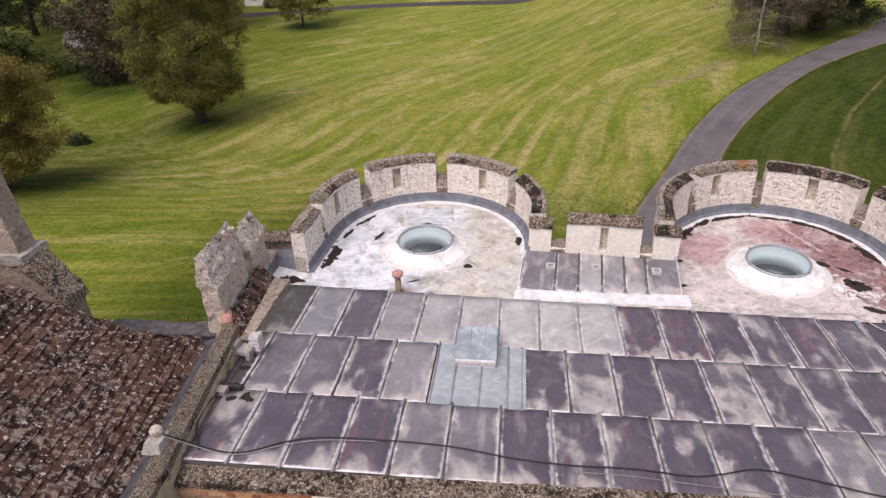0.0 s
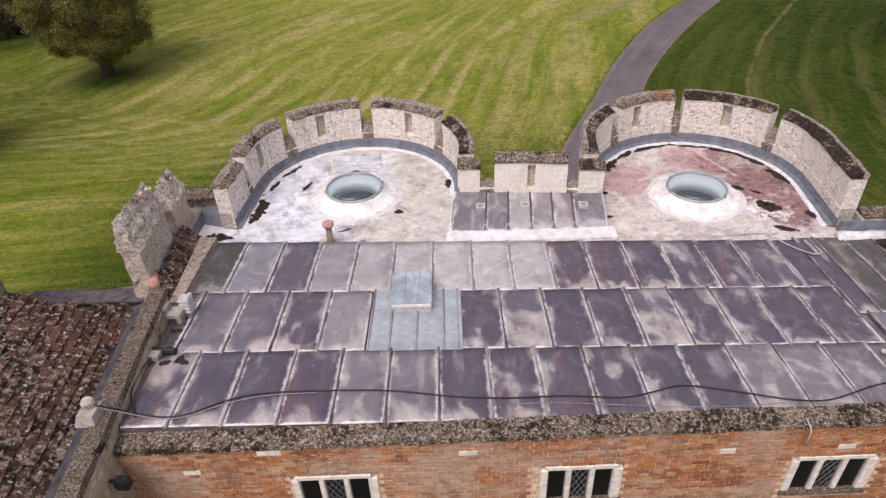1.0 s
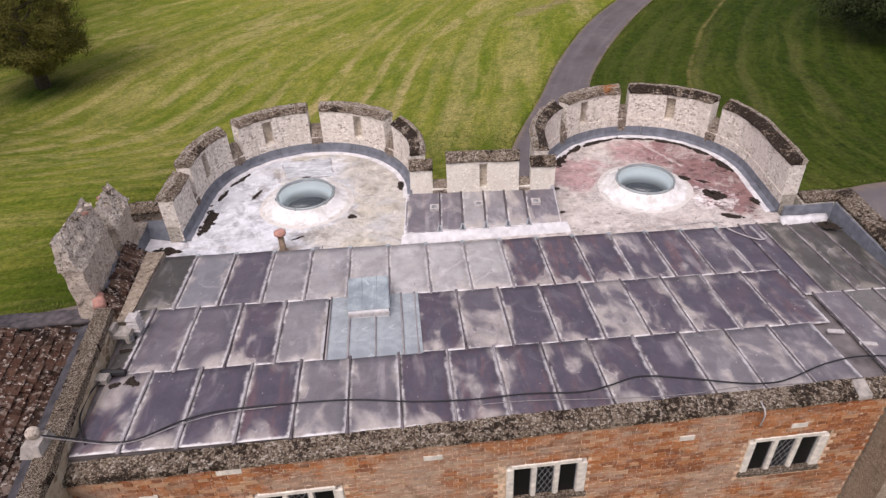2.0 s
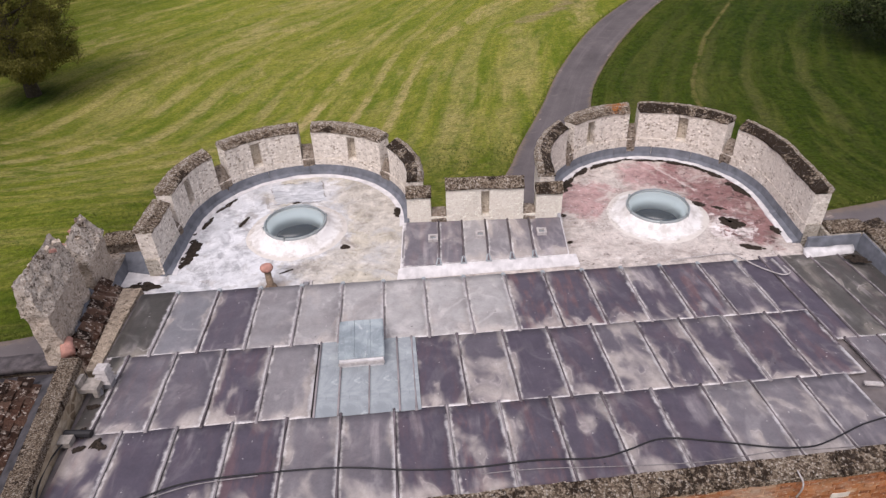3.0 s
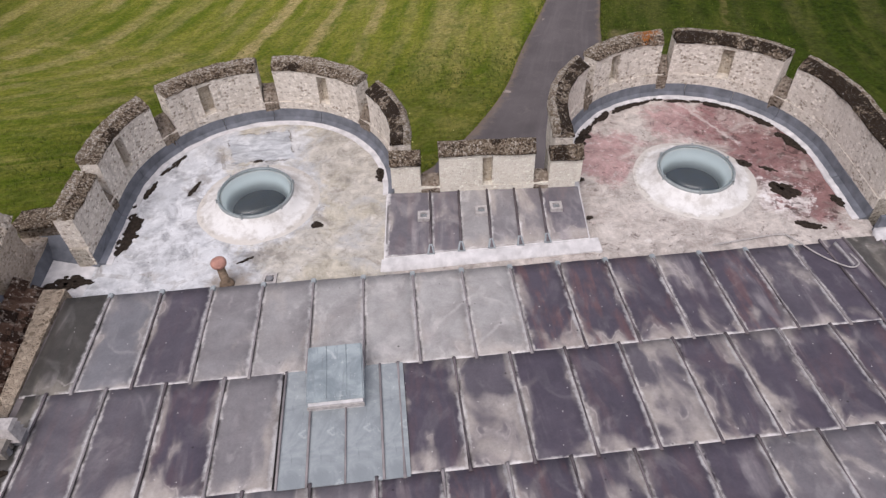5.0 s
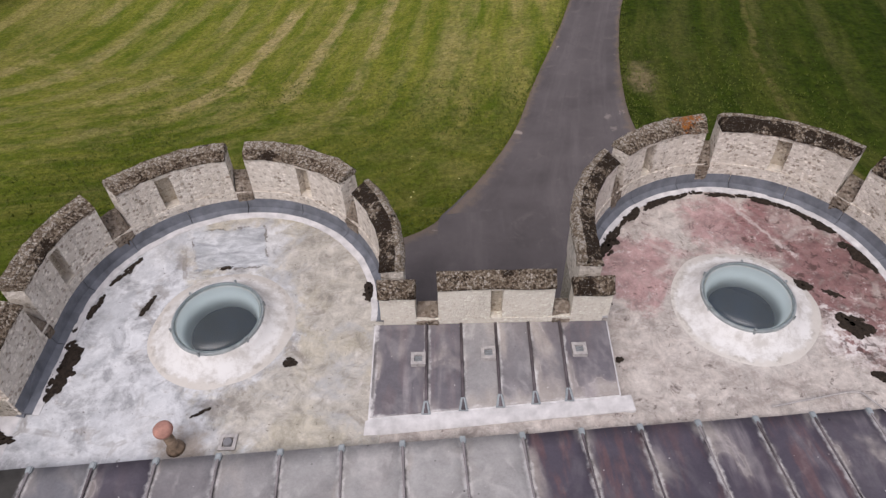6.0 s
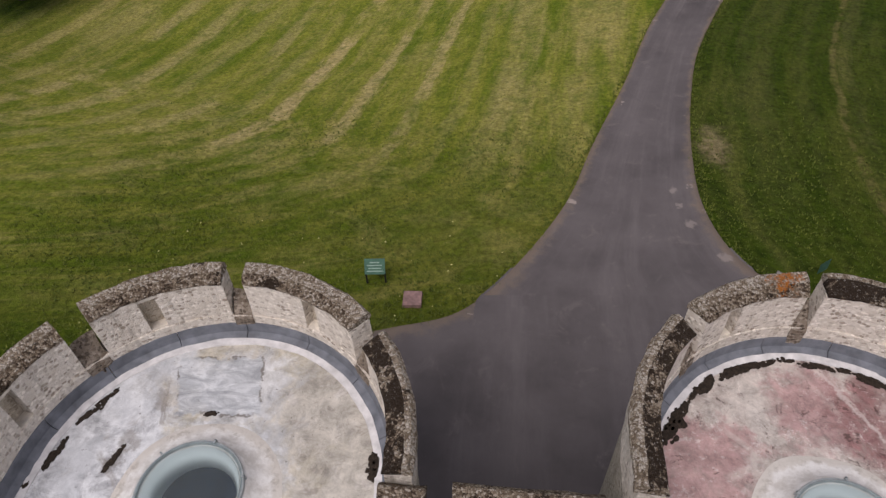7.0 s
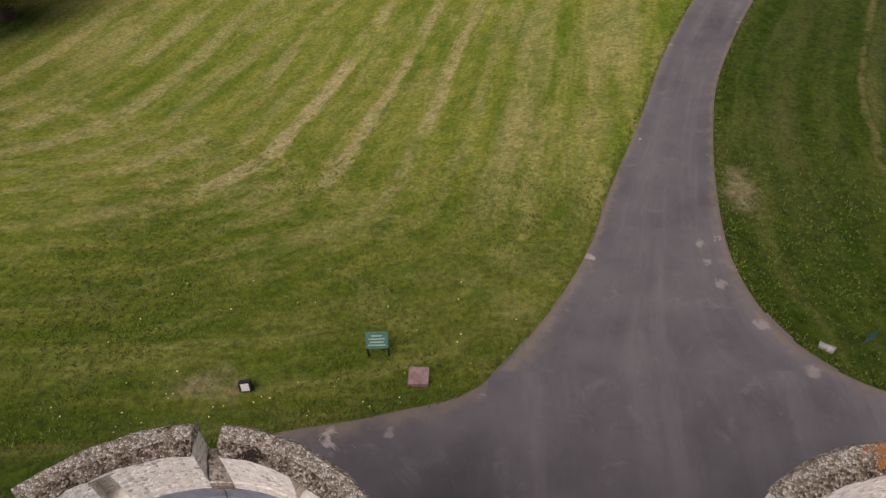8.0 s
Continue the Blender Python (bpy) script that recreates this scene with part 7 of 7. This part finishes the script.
slab.matrix_world = pose(-1.83, 19.7, land(-1.83, 19.7), 0, 0, 3)

fl = thing("floodlight", "small black floodlight standing on the grass", "floodlight", at=(-5.65, 19.05, land(-5.65, 19.05)))
fl.rotation_euler = (0, 0, radians(12))
bm = bmesh.new()
hexa(bm, [(-0.13, -0.09, 0.1), (0.13, -0.09, 0.1), (0.13, 0.05, 0.06), (-0.13, 0.05, 0.06)], [(-0.13, -0.02, 0.36), (0.13, -0.02, 0.36), (0.13, 0.1, 0.3), (-0.13, 0.1, 0.3)])
part("housing", bm, M_BLACK, fl)
bm = bmesh.new()
hexa(bm, [(-0.09, -0.1, 0.14), (0.09, -0.1, 0.14), (0.09, -0.075, 0.13), (-0.09, -0.075, 0.13)], [(-0.09, -0.045, 0.33), (0.09, -0.045, 0.33), (0.09, -0.02, 0.32), (-0.09, -0.02, 0.32)])
part("lens", bm, M_FARWHITE, fl)
bm = bmesh.new()
box(bm, -0.16, -0.13, -0.02, 0.02, -0.05, 0.24)
box(bm, 0.13, 0.16, -0.02, 0.02, -0.05, 0.24)
box(bm, -0.16, 0.16, -0.02, 0.02, -0.05, 0.02)
part("bracket", bm, M_BLACK, fl)

bm = bmesh.new()
box(bm, -0.17, 0.17, -0.07, 0.07, -0.04, 0.12)
rough(bm, 0.025, 2, 3, 0.1)
stone = tagged(smooth(part("edge_stone", bm, M_GREYCUT)), "pale loose stone on the drive's grass edge", "stone")
stone.matrix_world = pose(7.5, 21.2, land(7.5, 21.2), 0, 0, -30)
bm = bmesh.new()
v = [bm.verts.new(q) for q in ((0, 0, 0), (0.09, 0.02, 0.28), (0.0, 0.05, 0.62), (-0.09, 0.03, 0.3), (0.0, 0.03, 0.3))]
for f in ((0, 1, 4), (1, 2, 4), (2, 3, 4), (3, 0, 4)):
    bm.faces.new([v[i] for i in f])
bmesh.ops.solidify(bm, geom=bm.faces[:], thickness=0.01)
fin_sign = tagged(part("marker_blade", bm, M_SIGN), "small pale green marker blade in the grass", "marker")
fin_sign.matrix_world = pose(8.4, 21.42, land(8.4, 21.42), 0, 12, -20)


# ---- trees ----
def leaf_mesh(name, twigs, count, size, seed, lowest):
    """Small pointed leaves scattered round the twigs."""
    rg = np.random.default_rng(seed)
    at = np.array([q for q, reach in twigs])
    reach = np.array([reach for q, reach in twigs])
    pick = rg.integers(0, len(at), count)
    q = at[pick] + rg.normal(0, 1, (count, 3)) * np.array((1, 1, 0.8)) * (0.1 + 0.5 * reach[pick])[:, None]
    q = q[q[:, 2] > lowest]
    n = len(q)
    a = rg.normal(0, 1, (n, 3))
    a /= np.linalg.norm(a, axis=1)[:, None]
    b = np.cross(a, rg.normal(0, 1, (n, 3)))
    b /= np.linalg.norm(b, axis=1)[:, None]
    s = size * rg.uniform(0.5, 1.35, (n, 1))
    v = np.stack((q - a * s, q + b * s * 0.5, q + a * s, q - b * s * 0.5), 1).reshape(-1, 3)
    me = bpy.data.meshes.new(name)
    me.from_pydata(v.tolist(), [], np.arange(4 * n).reshape(-1, 4).tolist())
    return me


def tree(at, height, spread, seed, leaves, bark=None, count=9000, size=0.16, trunk=0.35, start=0.2, label="", name="tree", droop=0.0, skirt=0.45, rise=-0.2, fill=0):
    """A tapered trunk with limbs at many heights, forking into twigs, and a crown of many small leaves in uneven clumps."""
    rr = random.Random(seed)
    t = thing(name, label, "tree", at=(at[0], at[1], land(at[0], at[1]) - 0.1))
    bm = bmesh.new()
    pts = [Vector((0.12 * noise.noise(Vector((seed, q * 0.7, 0))) * q / 3, 0.12 * noise.noise(Vector((seed, q * 0.7, 9))) * q / 3, height * 0.92 * q / 7)) for q in range(8)]
    rs = [trunk * 1.25] + [trunk * (1 - 0.13 * q) for q in range(1, 8)]
    tube(bm, pts, rs, 9)
    twigs = []

    def along(line, f):
        f *= len(line) - 1
        i = min(int(f), len(line) - 2)
        return line[i].lerp(line[i + 1], f - i)

    def limb(p, d, length, r, depth):
        line = [p]
        for q in range(4):
            d = (d + Vector((rr.uniform(-1, 1), rr.uniform(-1, 1), rr.uniform(-0.6, 0.8) - droop * 3)) * 0.17).normalized()
            line.append(line[-1] + d * length / 4)
        tube(bm, line, [r, r * 0.75, r * 0.55, r * 0.4, r * 0.2], 5 if depth == 1 else 3)
        if depth == 3:
            twigs.append((line[2], length * 0.5))
            twigs.append((line[4], length * 0.5))
            return
        for q in range(6 if depth == 1 else 4):
            base = along(line, rr.uniform(0.3, 1.0))
            a = rr.uniform(0, 2 * math.pi)
            nd = (d * 0.7 + Vector((math.cos(a), math.sin(a), rr.uniform(-0.3, 0.7))) * 0.75).normalized()
            limb(base, nd, length * rr.uniform(0.36, 0.55), max(0.012, r * 0.4), depth + 1)
    n = 26
    for k in range(n):
        f = start + (0.93 - start) * (k + rr.random()) / n
        h = (f - start) / (1 - start)
        wide = spread * (0.8 + 0.2 * h if h < 0.35 else 0.82 * math.sqrt(max(0.05, 1 - ((h - 0.35) / 0.72) ** 2)))
        a = k * 2.4 + rr.uniform(-0.5, 0.5)
        lift = rise + (0.9 - rise) * h
        limb(along(pts, f), Vector((math.cos(a), math.sin(a), lift)).normalized(), wide * rr.uniform(0.75, 1.1), trunk * 0.36 * (1.1 - h), 1)
    # clumps that round the crown out between the limbs, each on a twig of its own, with gaps
    low, mid = height * start * skirt, height * 0.42
    while fill > 0:
        z = rr.uniform(low, height * 0.98)
        f = (z - mid) / ((mid - low) if z < mid else (height - mid))
        r = spread * math.sqrt(max(0.0, 1 - f * f)) * math.sqrt(rr.uniform(0.15, 1.0))
        a = rr.uniform(0, 2 * math.pi)
        q = Vector((r * math.cos(a), r * math.sin(a), z))
        if noise.noise(q * 0.55 + Vector((seed, 0, 0))) < -0.12:
            continue
        fill -= 1
        q *= 1 + 0.1 * noise.noise(q * 0.9)
        tube(bm, [q * 0.86 + Vector((0, 0, -0.03 * spread)), q * 0.94, q], [0.02, 0.014, 0.006], 3)
        twigs += [(q, 0.055 * spread)] * 3
    smooth(part("trunk", bm, bark or M_BARK, t))
    me = leaf_mesh("crown", twigs, count, size, seed, height * start * skirt)
    me.materials.append(leaves)
    c = new("crown", me)
    c.parent = t
    return t


tree((-27.6, 43.2), 14.5, 4.3, 2, M_LEAF_OLIVE, M_BARK, count=250000, size=0.055, trunk=0.4, start=0.11, skirt=0.75, rise=0.05, fill=800, label="large spring tree with bronze-green young leaves on the lawn", droop=0.03)
tree((-28.6, 26.3), 6.6, 3.3, 5, M_LEAF_RUST, count=130000, size=0.045, trunk=0.16, start=0.2, skirt=0.5, rise=0.1, fill=350, label="leaning tree with yellow and rust young leaves")
tree((-34.7, 81.2), 7.0, 4.2, 7, M_LEAF_OLIVE, count=16000, size=0.12, trunk=0.2, start=0.22, rise=0.2, fill=200, label="small rounded tree standing on the lawn by the road")
tree((13.2, 54.9), 12.0, 3.2, 11, M_LEAF_TWIG, M_BIRCH, count=40000, size=0.045, trunk=0.09, start=0.1, label="slim pale birch with sparse young leaves", droop=0.14, skirt=0.6)
tree((17.0, 63.0), 16.0, 4.8, 13, M_LEAF_TWIG, M_BARK, count=90000, size=0.08, trunk=0.55, start=0.1, skirt=0.5, rise=0.0, label="old dark tree with a thick bare trunk", droop=0.05)
tree((20.3, 65.2), 15.0, 5.0, 17, M_LEAF_DARK, M_BARK, count=90000, size=0.1, trunk=0.6, start=0.07, skirt=0.4, rise=0.0, label="dark spreading tree beside the drive", droop=0.06)
tree((24.0, 68.5), 14.0, 4.6, 23, M_LEAF_TWIG, M_BARK, count=40000, size=0.09, trunk=0.4, start=0.2, rise=0.1, label="brown-leaved tree beside the drive")
tree((27.6, 38.0), 12.0, 6.0, 19, M_LEAF_DARK, count=150000, size=0.075, trunk=0.34, start=0.05, skirt=0.6, fill=600, label="broad dark tree on the lawn beside the drive")
for k, (x, y, h, s, m, lab) in enumerate(((-41.5, 54.3, 15, 4.6, M_LEAF_TWIG, "tall brown-leaved tree at the lawn's edge"), (-52, 70, 17, 6.0, M_LEAF_DARK, "dark tree at the wood's edge"),
                                          (-64, 60, 15, 6.0, M_LEAF_DARK, "dark tree at the wood's edge"), (-47, 80, 15, 5, M_LEAF_GREEN, "tall green tree at the wood's edge"),
                                          (-68, 74, 19, 7, M_LEAF_DARK, "dark tree at the wood's edge"), (-52, 52, 4.4, 2.6, M_LEAF_GREEN, "low green tree at the wood's edge"),
                                          (-60, 52, 6, 3.6, M_LEAF_GREEN, "low green tree at the wood's edge"), (-62, 100, 18, 7, M_LEAF_GREEN, "tall green tree at the wood's edge"),
                                          (-57, 84, 17, 6, M_LEAF_DARK, "dark tree at the wood's edge"), (-80, 84, 19, 8, M_LEAF_GREEN, "tall green tree at the wood's edge"))):
    tree((x, y), h, s, 40 + k, m, count=60000, size=0.11, trunk=0.34 if h > 10 else 0.16, start=0.1, skirt=0.5, rise=0.05, fill=350, label=lab)


def shrub(at, r, h, seed, mat, label):
    rr = random.Random(seed)
    t = thing("shrub", label, "shrub", at=(at[0], at[1], land(at[0], at[1]) - 0.05))
    bm = bmesh.new()
    tips = []
    for k in range(14):
        a, e = rr.uniform(0, 2 * math.pi), rr.uniform(0.3, 1.3)
        tip = Vector((math.cos(a) * r * math.cos(e), math.sin(a) * r * math.cos(e), h * math.sin(e)))
        tube(bm, [(0, 0, 0), tip * 0.5 + Vector((0, 0, 0.1)), tip], [0.05, 0.03, 0.01], 4)
        tips += [tip, tip * 0.75, tip * 0.5]
    part("stems", bm, M_BARK, t)
    me = leaf_mesh("foliage", [(q, r * 0.36) for q in tips], 7000, 0.085, seed, 0.0)
    me.materials.append(mat)
    new("foliage", me).parent = t
    return t


for k, (x, y, r, h, m) in enumerate(((-46, 56.5, 1.6, 1.6, M_LEAF_DARK), (-49, 57, 1.7, 1.6, M_LEAF_GREEN), (-53, 58, 2.0, 1.9, M_LEAF_GREEN), (-56, 55, 2.2, 2.2, M_LEAF_GREEN), (-33.4, 37.0, 0.5, 0.4, M_LEAF_DARK), (-42.5, 52.5, 1.4, 1.5, M_LEAF_DARK),
                                     (-51, 48, 1.8, 1.6, M_LEAF_RUST), (-43, 97, 1.5, 1.4, M_LEAF_GREEN), (-46, 97, 1.3, 1.1, M_LEAF_DARK))):
    shrub((x, y), r, h, 60 + k, m, "scrubby bush at the edge of the wood")

# far lane beyond the park, with a white cottage front and a parked van
bm = bmesh.new()
lane = curve_points([(-70, 84, 0), (-45, 90, 0), (-31, 97.5, 0), (-10, 101.5, 0), (12, 99, 0), (33, 92, 0)], 8)
prev = None
for q in lane:
    row = [bm.verts.new((q.x, q.y - 1.6, land(q.x, q.y) + 0.06)), bm.verts.new((q.x, q.y + 1.6, land(q.x, q.y) + 0.06))]
    if prev:
        bm.faces.new((prev[0], prev[1], row[1], row[0]))
    prev = row
bmesh.ops.solidify(bm, geom=bm.faces[:], thickness=0.1)
tagged(part("lane", bm, M_TARMAC), "narrow grey lane beyond the park", "lane", kind="structure")

van = thing("parked_van", "dull grey van parked among the trees", "van", at=(-55.8, 66.6, land(-55.8, 66.6)))
van.rotation_euler = (0, 0, radians(155))
bm = bmesh.new()
solid(bm, [(-2.3, -0.9, 0.35), (-2.3, -0.9, 1.95), (1.0, -0.9, 1.95), (1.7, -0.9, 1.15), (2.3, -0.9, 1.0), (2.3, -0.9, 0.35)], (0, 1.8, 0))
bmesh.ops.bevel(bm, geom=bm.edges[:], offset=0.1, segments=2, affect="EDGES")
part("body", bm, plain("dull_van_paint", (0.3, 0.3, 0.3), 0.5, 0.1, 2.0), van)
bm = bmesh.new()
solid(bm, [(1.05, -0.8, 1.86), (1.68, -0.8, 1.2), (1.72, -0.8, 1.22), (1.1, -0.8, 1.9)], (0, 1.6, 0))
part("windscreen", bm, M_PANE, van)
for x in (-1.5, 1.5):
    for y in (-0.85, 0.85):
        bm = bmesh.new()
        bmesh.ops.create_cone(bm, cap_ends=True, segments=16, radius1=0.34, radius2=0.34, depth=0.22, matrix=Matrix.Translation((x, y, 0.34)) @ Matrix.Rotation(math.pi / 2, 4, "X"))
        part("wheel", bm, M_BLACK, van)

cot = thing("cottage", "pale rendered cottage beyond the lane", "house", at=(-47, 101, land(-47, 101)))
bm = bmesh.new()
box(bm, -4, 4, -3, 3, -0.3, 4.2)
part("wall", bm, M_FARWHITE, cot)
bm = bmesh.new()
solid(bm, [(-4.3, -3.4, 4.2), (-4.3, 3.4, 4.2), (-4.3, 0, 7.2)], (8.6, 0, 0))
part("roof", bm, M_SLATE, cot)
for x in (-2.4, 0, 2.4):
    for z in (0.9, 2.8):
        bm = bmesh.new()
        box(bm, x - 0.45, x + 0.45, -3.03, -2.9, z, z + 1.0)
        part("window", bm, M_PANE, cot)


# ---- grass, clumps and flowers near the gate ----
def scatter(name, label, category, count, area, mat, maker, seed, keep):
    rr = random.Random(seed)
    vs, fs = [], []
    for i in range(count):
        x, y = rr.uniform(area[0], area[1]), rr.uniform(area[2], area[3])
        if not keep(x, y, rr):
            continue
        maker(vs, fs, x, y, land(x, y), rr)
    me = bpy.data.meshes.new(name)
    me.from_pydata(vs, [], fs)
    me.materials.append(mat)
    return tagged(new(name, me), label, category, kind="stuff")


def blade_clump(vs, fs, x, y, z, rr):
    for k in range(3):
        a = rr.uniform(0, 2 * math.pi)
        h, w = rr.uniform(0.03, 0.085), rr.uniform(0.01, 0.022)
        dx, dy = math.cos(a), math.sin(a)
        n0 = len(vs)
        lean_ = rr.uniform(0.02, 0.11)
        vs += [(x - dy * w, y + dx * w, z - 0.01), (x + dy * w, y - dx * w, z - 0.01), (x + dx * lean_, y + dy * lean_, z + h)]
        fs.append((n0, n0 + 1, n0 + 2))


def on_grass(x, y, rr):
    return not inside_road(x, y) and rr.random() < (1 - ease(19, 34, y)) * (1 - ease(9, 15, x)) * ease(-17, -9, x) * 0.8


scatter("grass", "short green grass blades on the lawn", "grass", 40000, (-17, 15, 17, 34), M_GRASS, blade_clump, 21, on_grass)


rr_ = random.Random(5)
vs, fs = [], []
for line in (left_line, right_line):
    for a, b in zip(line, line[1:]):
        if a.y > 60:
            continue
        n = int((b - a).length * 26)
        side = (b - a).normalized().cross(Vector((0, 0, 1)))
        for k in range(n):
            q = a.lerp(b, rr_.random()) - side * rr_.gauss(0.05, 0.09)
            blade_clump(vs, fs, q.x, q.y, land(q.x, q.y) + 0.04, rr_)
me = bpy.data.meshes.new("verge_grass")
me.from_pydata(vs, [], fs)
me.materials.append(M_GRASS)
tagged(new("verge_grass", me), "tufted grass along the drive's edges", "grass", kind="stuff")


def flower(vs, fs, x, y, z, rr):
    s, n0 = rr.uniform(0.008, 0.018), len(vs)
    vs += [(x - s, y - s, z + 0.1), (x + s, y - s, z + 0.11), (x + s, y + s, z + 0.1), (x - s, y + s, z + 0.11), (x, y, z + 0.13)]
    fs += [(n0, n0 + 1, n0 + 4), (n0 + 1, n0 + 2, n0 + 4), (n0 + 2, n0 + 3, n0 + 4), (n0 + 3, n0, n0 + 4)]


scatter("wild_flowers", "tiny pale yellow flowers in the grass", "flowers", 170, (-10, 3, 17.6, 23), M_FLOWER, flower, 31, lambda x, y, rr: not inside_road(x, y) and rr.random() < math.exp(-(y - 18) / 2.2) + 0.12)


# ---- the many small pieces: tiles and bricks ----
def slab_mesh(name, w, l, t, seed, mat):
    me = bpy.data.meshes.new(name)
    rr = random.Random(seed)
    j = lambda s: rr.uniform(-s, s)
    camber = rr.uniform(0.004, 0.012)
    vs = []
    for z0 in (0.0, t):
        for y in (0.0, l):
            for x, lift in ((-w / 2, 0), (0, camber), (w / 2, 0)):
                vs.append((x + j(0.004), y + j(0.006), z0 + lift + j(0.003)))
    fs = [(0, 3, 4, 1), (1, 4, 5, 2), (6, 7, 10, 9), (7, 8, 11, 10), (0, 1, 7, 6), (1, 2, 8, 7), (3, 9, 10, 4), (4, 10, 11, 5), (0, 6, 9, 3), (2, 5, 11, 8)]
    me.from_pydata(vs, [], fs)
    me.materials.append(mat)
    return me


def lay_tiles(parent, origin, eu, ev, en, nu, nv, keep, single, seed):
    """Courses of tiles up a slope; the courses counted as single become objects, the rest one mesh."""
    rr = random.Random(seed)
    w, gauge, length = 0.185, 0.125, 0.2
    forms = [slab_mesh("tile", w - 0.004, length, 0.036, s, M_TILE) for s in range(5)]
    vs, fs = [], []
    singles = 0
    for j in range(nv):
        for i in range(nu):
            u, v = (i + 0.5 * (j % 2)) * w, j * gauge
            if not keep(u, v):
                continue
            p = origin + eu * (u + rr.uniform(-0.008, 0.008)) + ev * (v + rr.uniform(-0.012, 0.012)) + en * (0.012 + rr.uniform(0, 0.02) + 0.03 * noise.noise(Vector((u * 0.7, v * 0.7, 2))))
            lift = rr.uniform(3.0, 15.0)
            m = Matrix.Translation(p) @ Matrix((eu, ev, en)).transposed().to_4x4() @ pose(0, 0, 0.018, -lift, rr.uniform(-2, 2), rr.uniform(-2.5, 2.5))
            if single(u, v) and singles < 300:
                ob = new("tile", forms[rr.randrange(5)])
                ob.matrix_world = m
                under(ob, parent)
                singles += 1
            else:
                me = forms[rr.randrange(5)]
                n0 = len(vs)
                vs += [(m @ q.co).to_tuple() for q in me.vertices]
                fs += [tuple(n0 + k for k in f.vertices) for f in me.polygons]
    if vs:
        me = bpy.data.meshes.new("tiles_rest")
        me.from_pydata(vs, [], fs)
        me.materials.append(M_TILE_REST)
        under(tagged(new("tiles_rest", me), kind="stuff"), parent)


lay_tiles(tiled, E0, EU, EV, EN, 38, 58, lambda u, v: u > 0.38 * (1 - math.exp(-v / 0.5)) + 0.06 * v, lambda u, v: v < 1.3 and u < 4.5, 3)
le_u = (LA - LB).normalized()
le_v = (LC - LB).normalized()
le_n = le_u.cross(le_v).normalized()
if le_n.z < 0:
    le_n = -le_n
lay_tiles(lean, LB + Vector((0, 0, 0.0)), le_u, le_v, le_n, 9, 3, lambda u, v: True, lambda u, v: True, 6)

# bricks of the rear wall
rng = random.Random(12)


def brick_mesh(seed, length):
    me = bpy.data.meshes.new("brick")
    rr = random.Random(seed)
    j = lambda s: rr.uniform(-s, s)
    vs = [(x * length + j(0.003), y + (j(0.005) if y < 0.02 else 0), z + j(0.003)) for y in (0.0, 0.06) for x in (0, 1) for z in (0.0, 0.062)]
    fs = [(0, 1, 3, 2), (4, 6, 7, 5), (0, 2, 6, 4), (1, 5, 7, 3), (0, 4, 5, 1), (2, 3, 7, 6)]
    me.from_pydata(vs, [], fs)
    me.materials.append(M_BRICK)
    return me


stretchers = [brick_mesh(s, 0.222) for s in range(4)]
headers = [brick_mesh(10 + s, 0.105) for s in range(3)]
turn_b = math.atan(0.098)
vs, fs = [], []
laid = 0
for course in range(30):
    z = 5.925 - 0.073 * course
    x = -4.77 + (0.058 if course % 2 else 0.0)
    k = course % 2
    while x < 5.6:
        head = k % 2 == 1
        me = rng.choice(headers if head else stretchers)
        w = 0.117 if head else 0.234
        mid = x + w / 2
        blocked = any(a - 0.05 < mid < b + 0.05 and WZ0 - 0.07 < z < WZ1 - 0.03 for a, b in WIN)
        if not blocked and x + w < 5.7:
            m = Matrix.Translation((x, WB(x) + rng.uniform(-0.004, 0.006), z)) @ Matrix.Rotation(turn_b, 4, "Z")
            if z > 5.3 and -2.8 < x < 4.0 and laid < 300:
                ob = new("brick", me)
                ob.matrix_world = m
                under(ob, wall_b)
                laid += 1
            else:
                n0 = len(vs)
                vs += [(m @ q.co).to_tuple() for q in me.vertices]
                fs += [tuple(n0 + i for i in f.vertices) for f in me.polygons]
        x += w
        k += 1
me = bpy.data.meshes.new("bricks_rest")
me.from_pydata(vs, [], fs)
me.materials.append(M_BRICK_REST)
under(tagged(new("bricks_rest", me), kind="stuff"), wall_b)
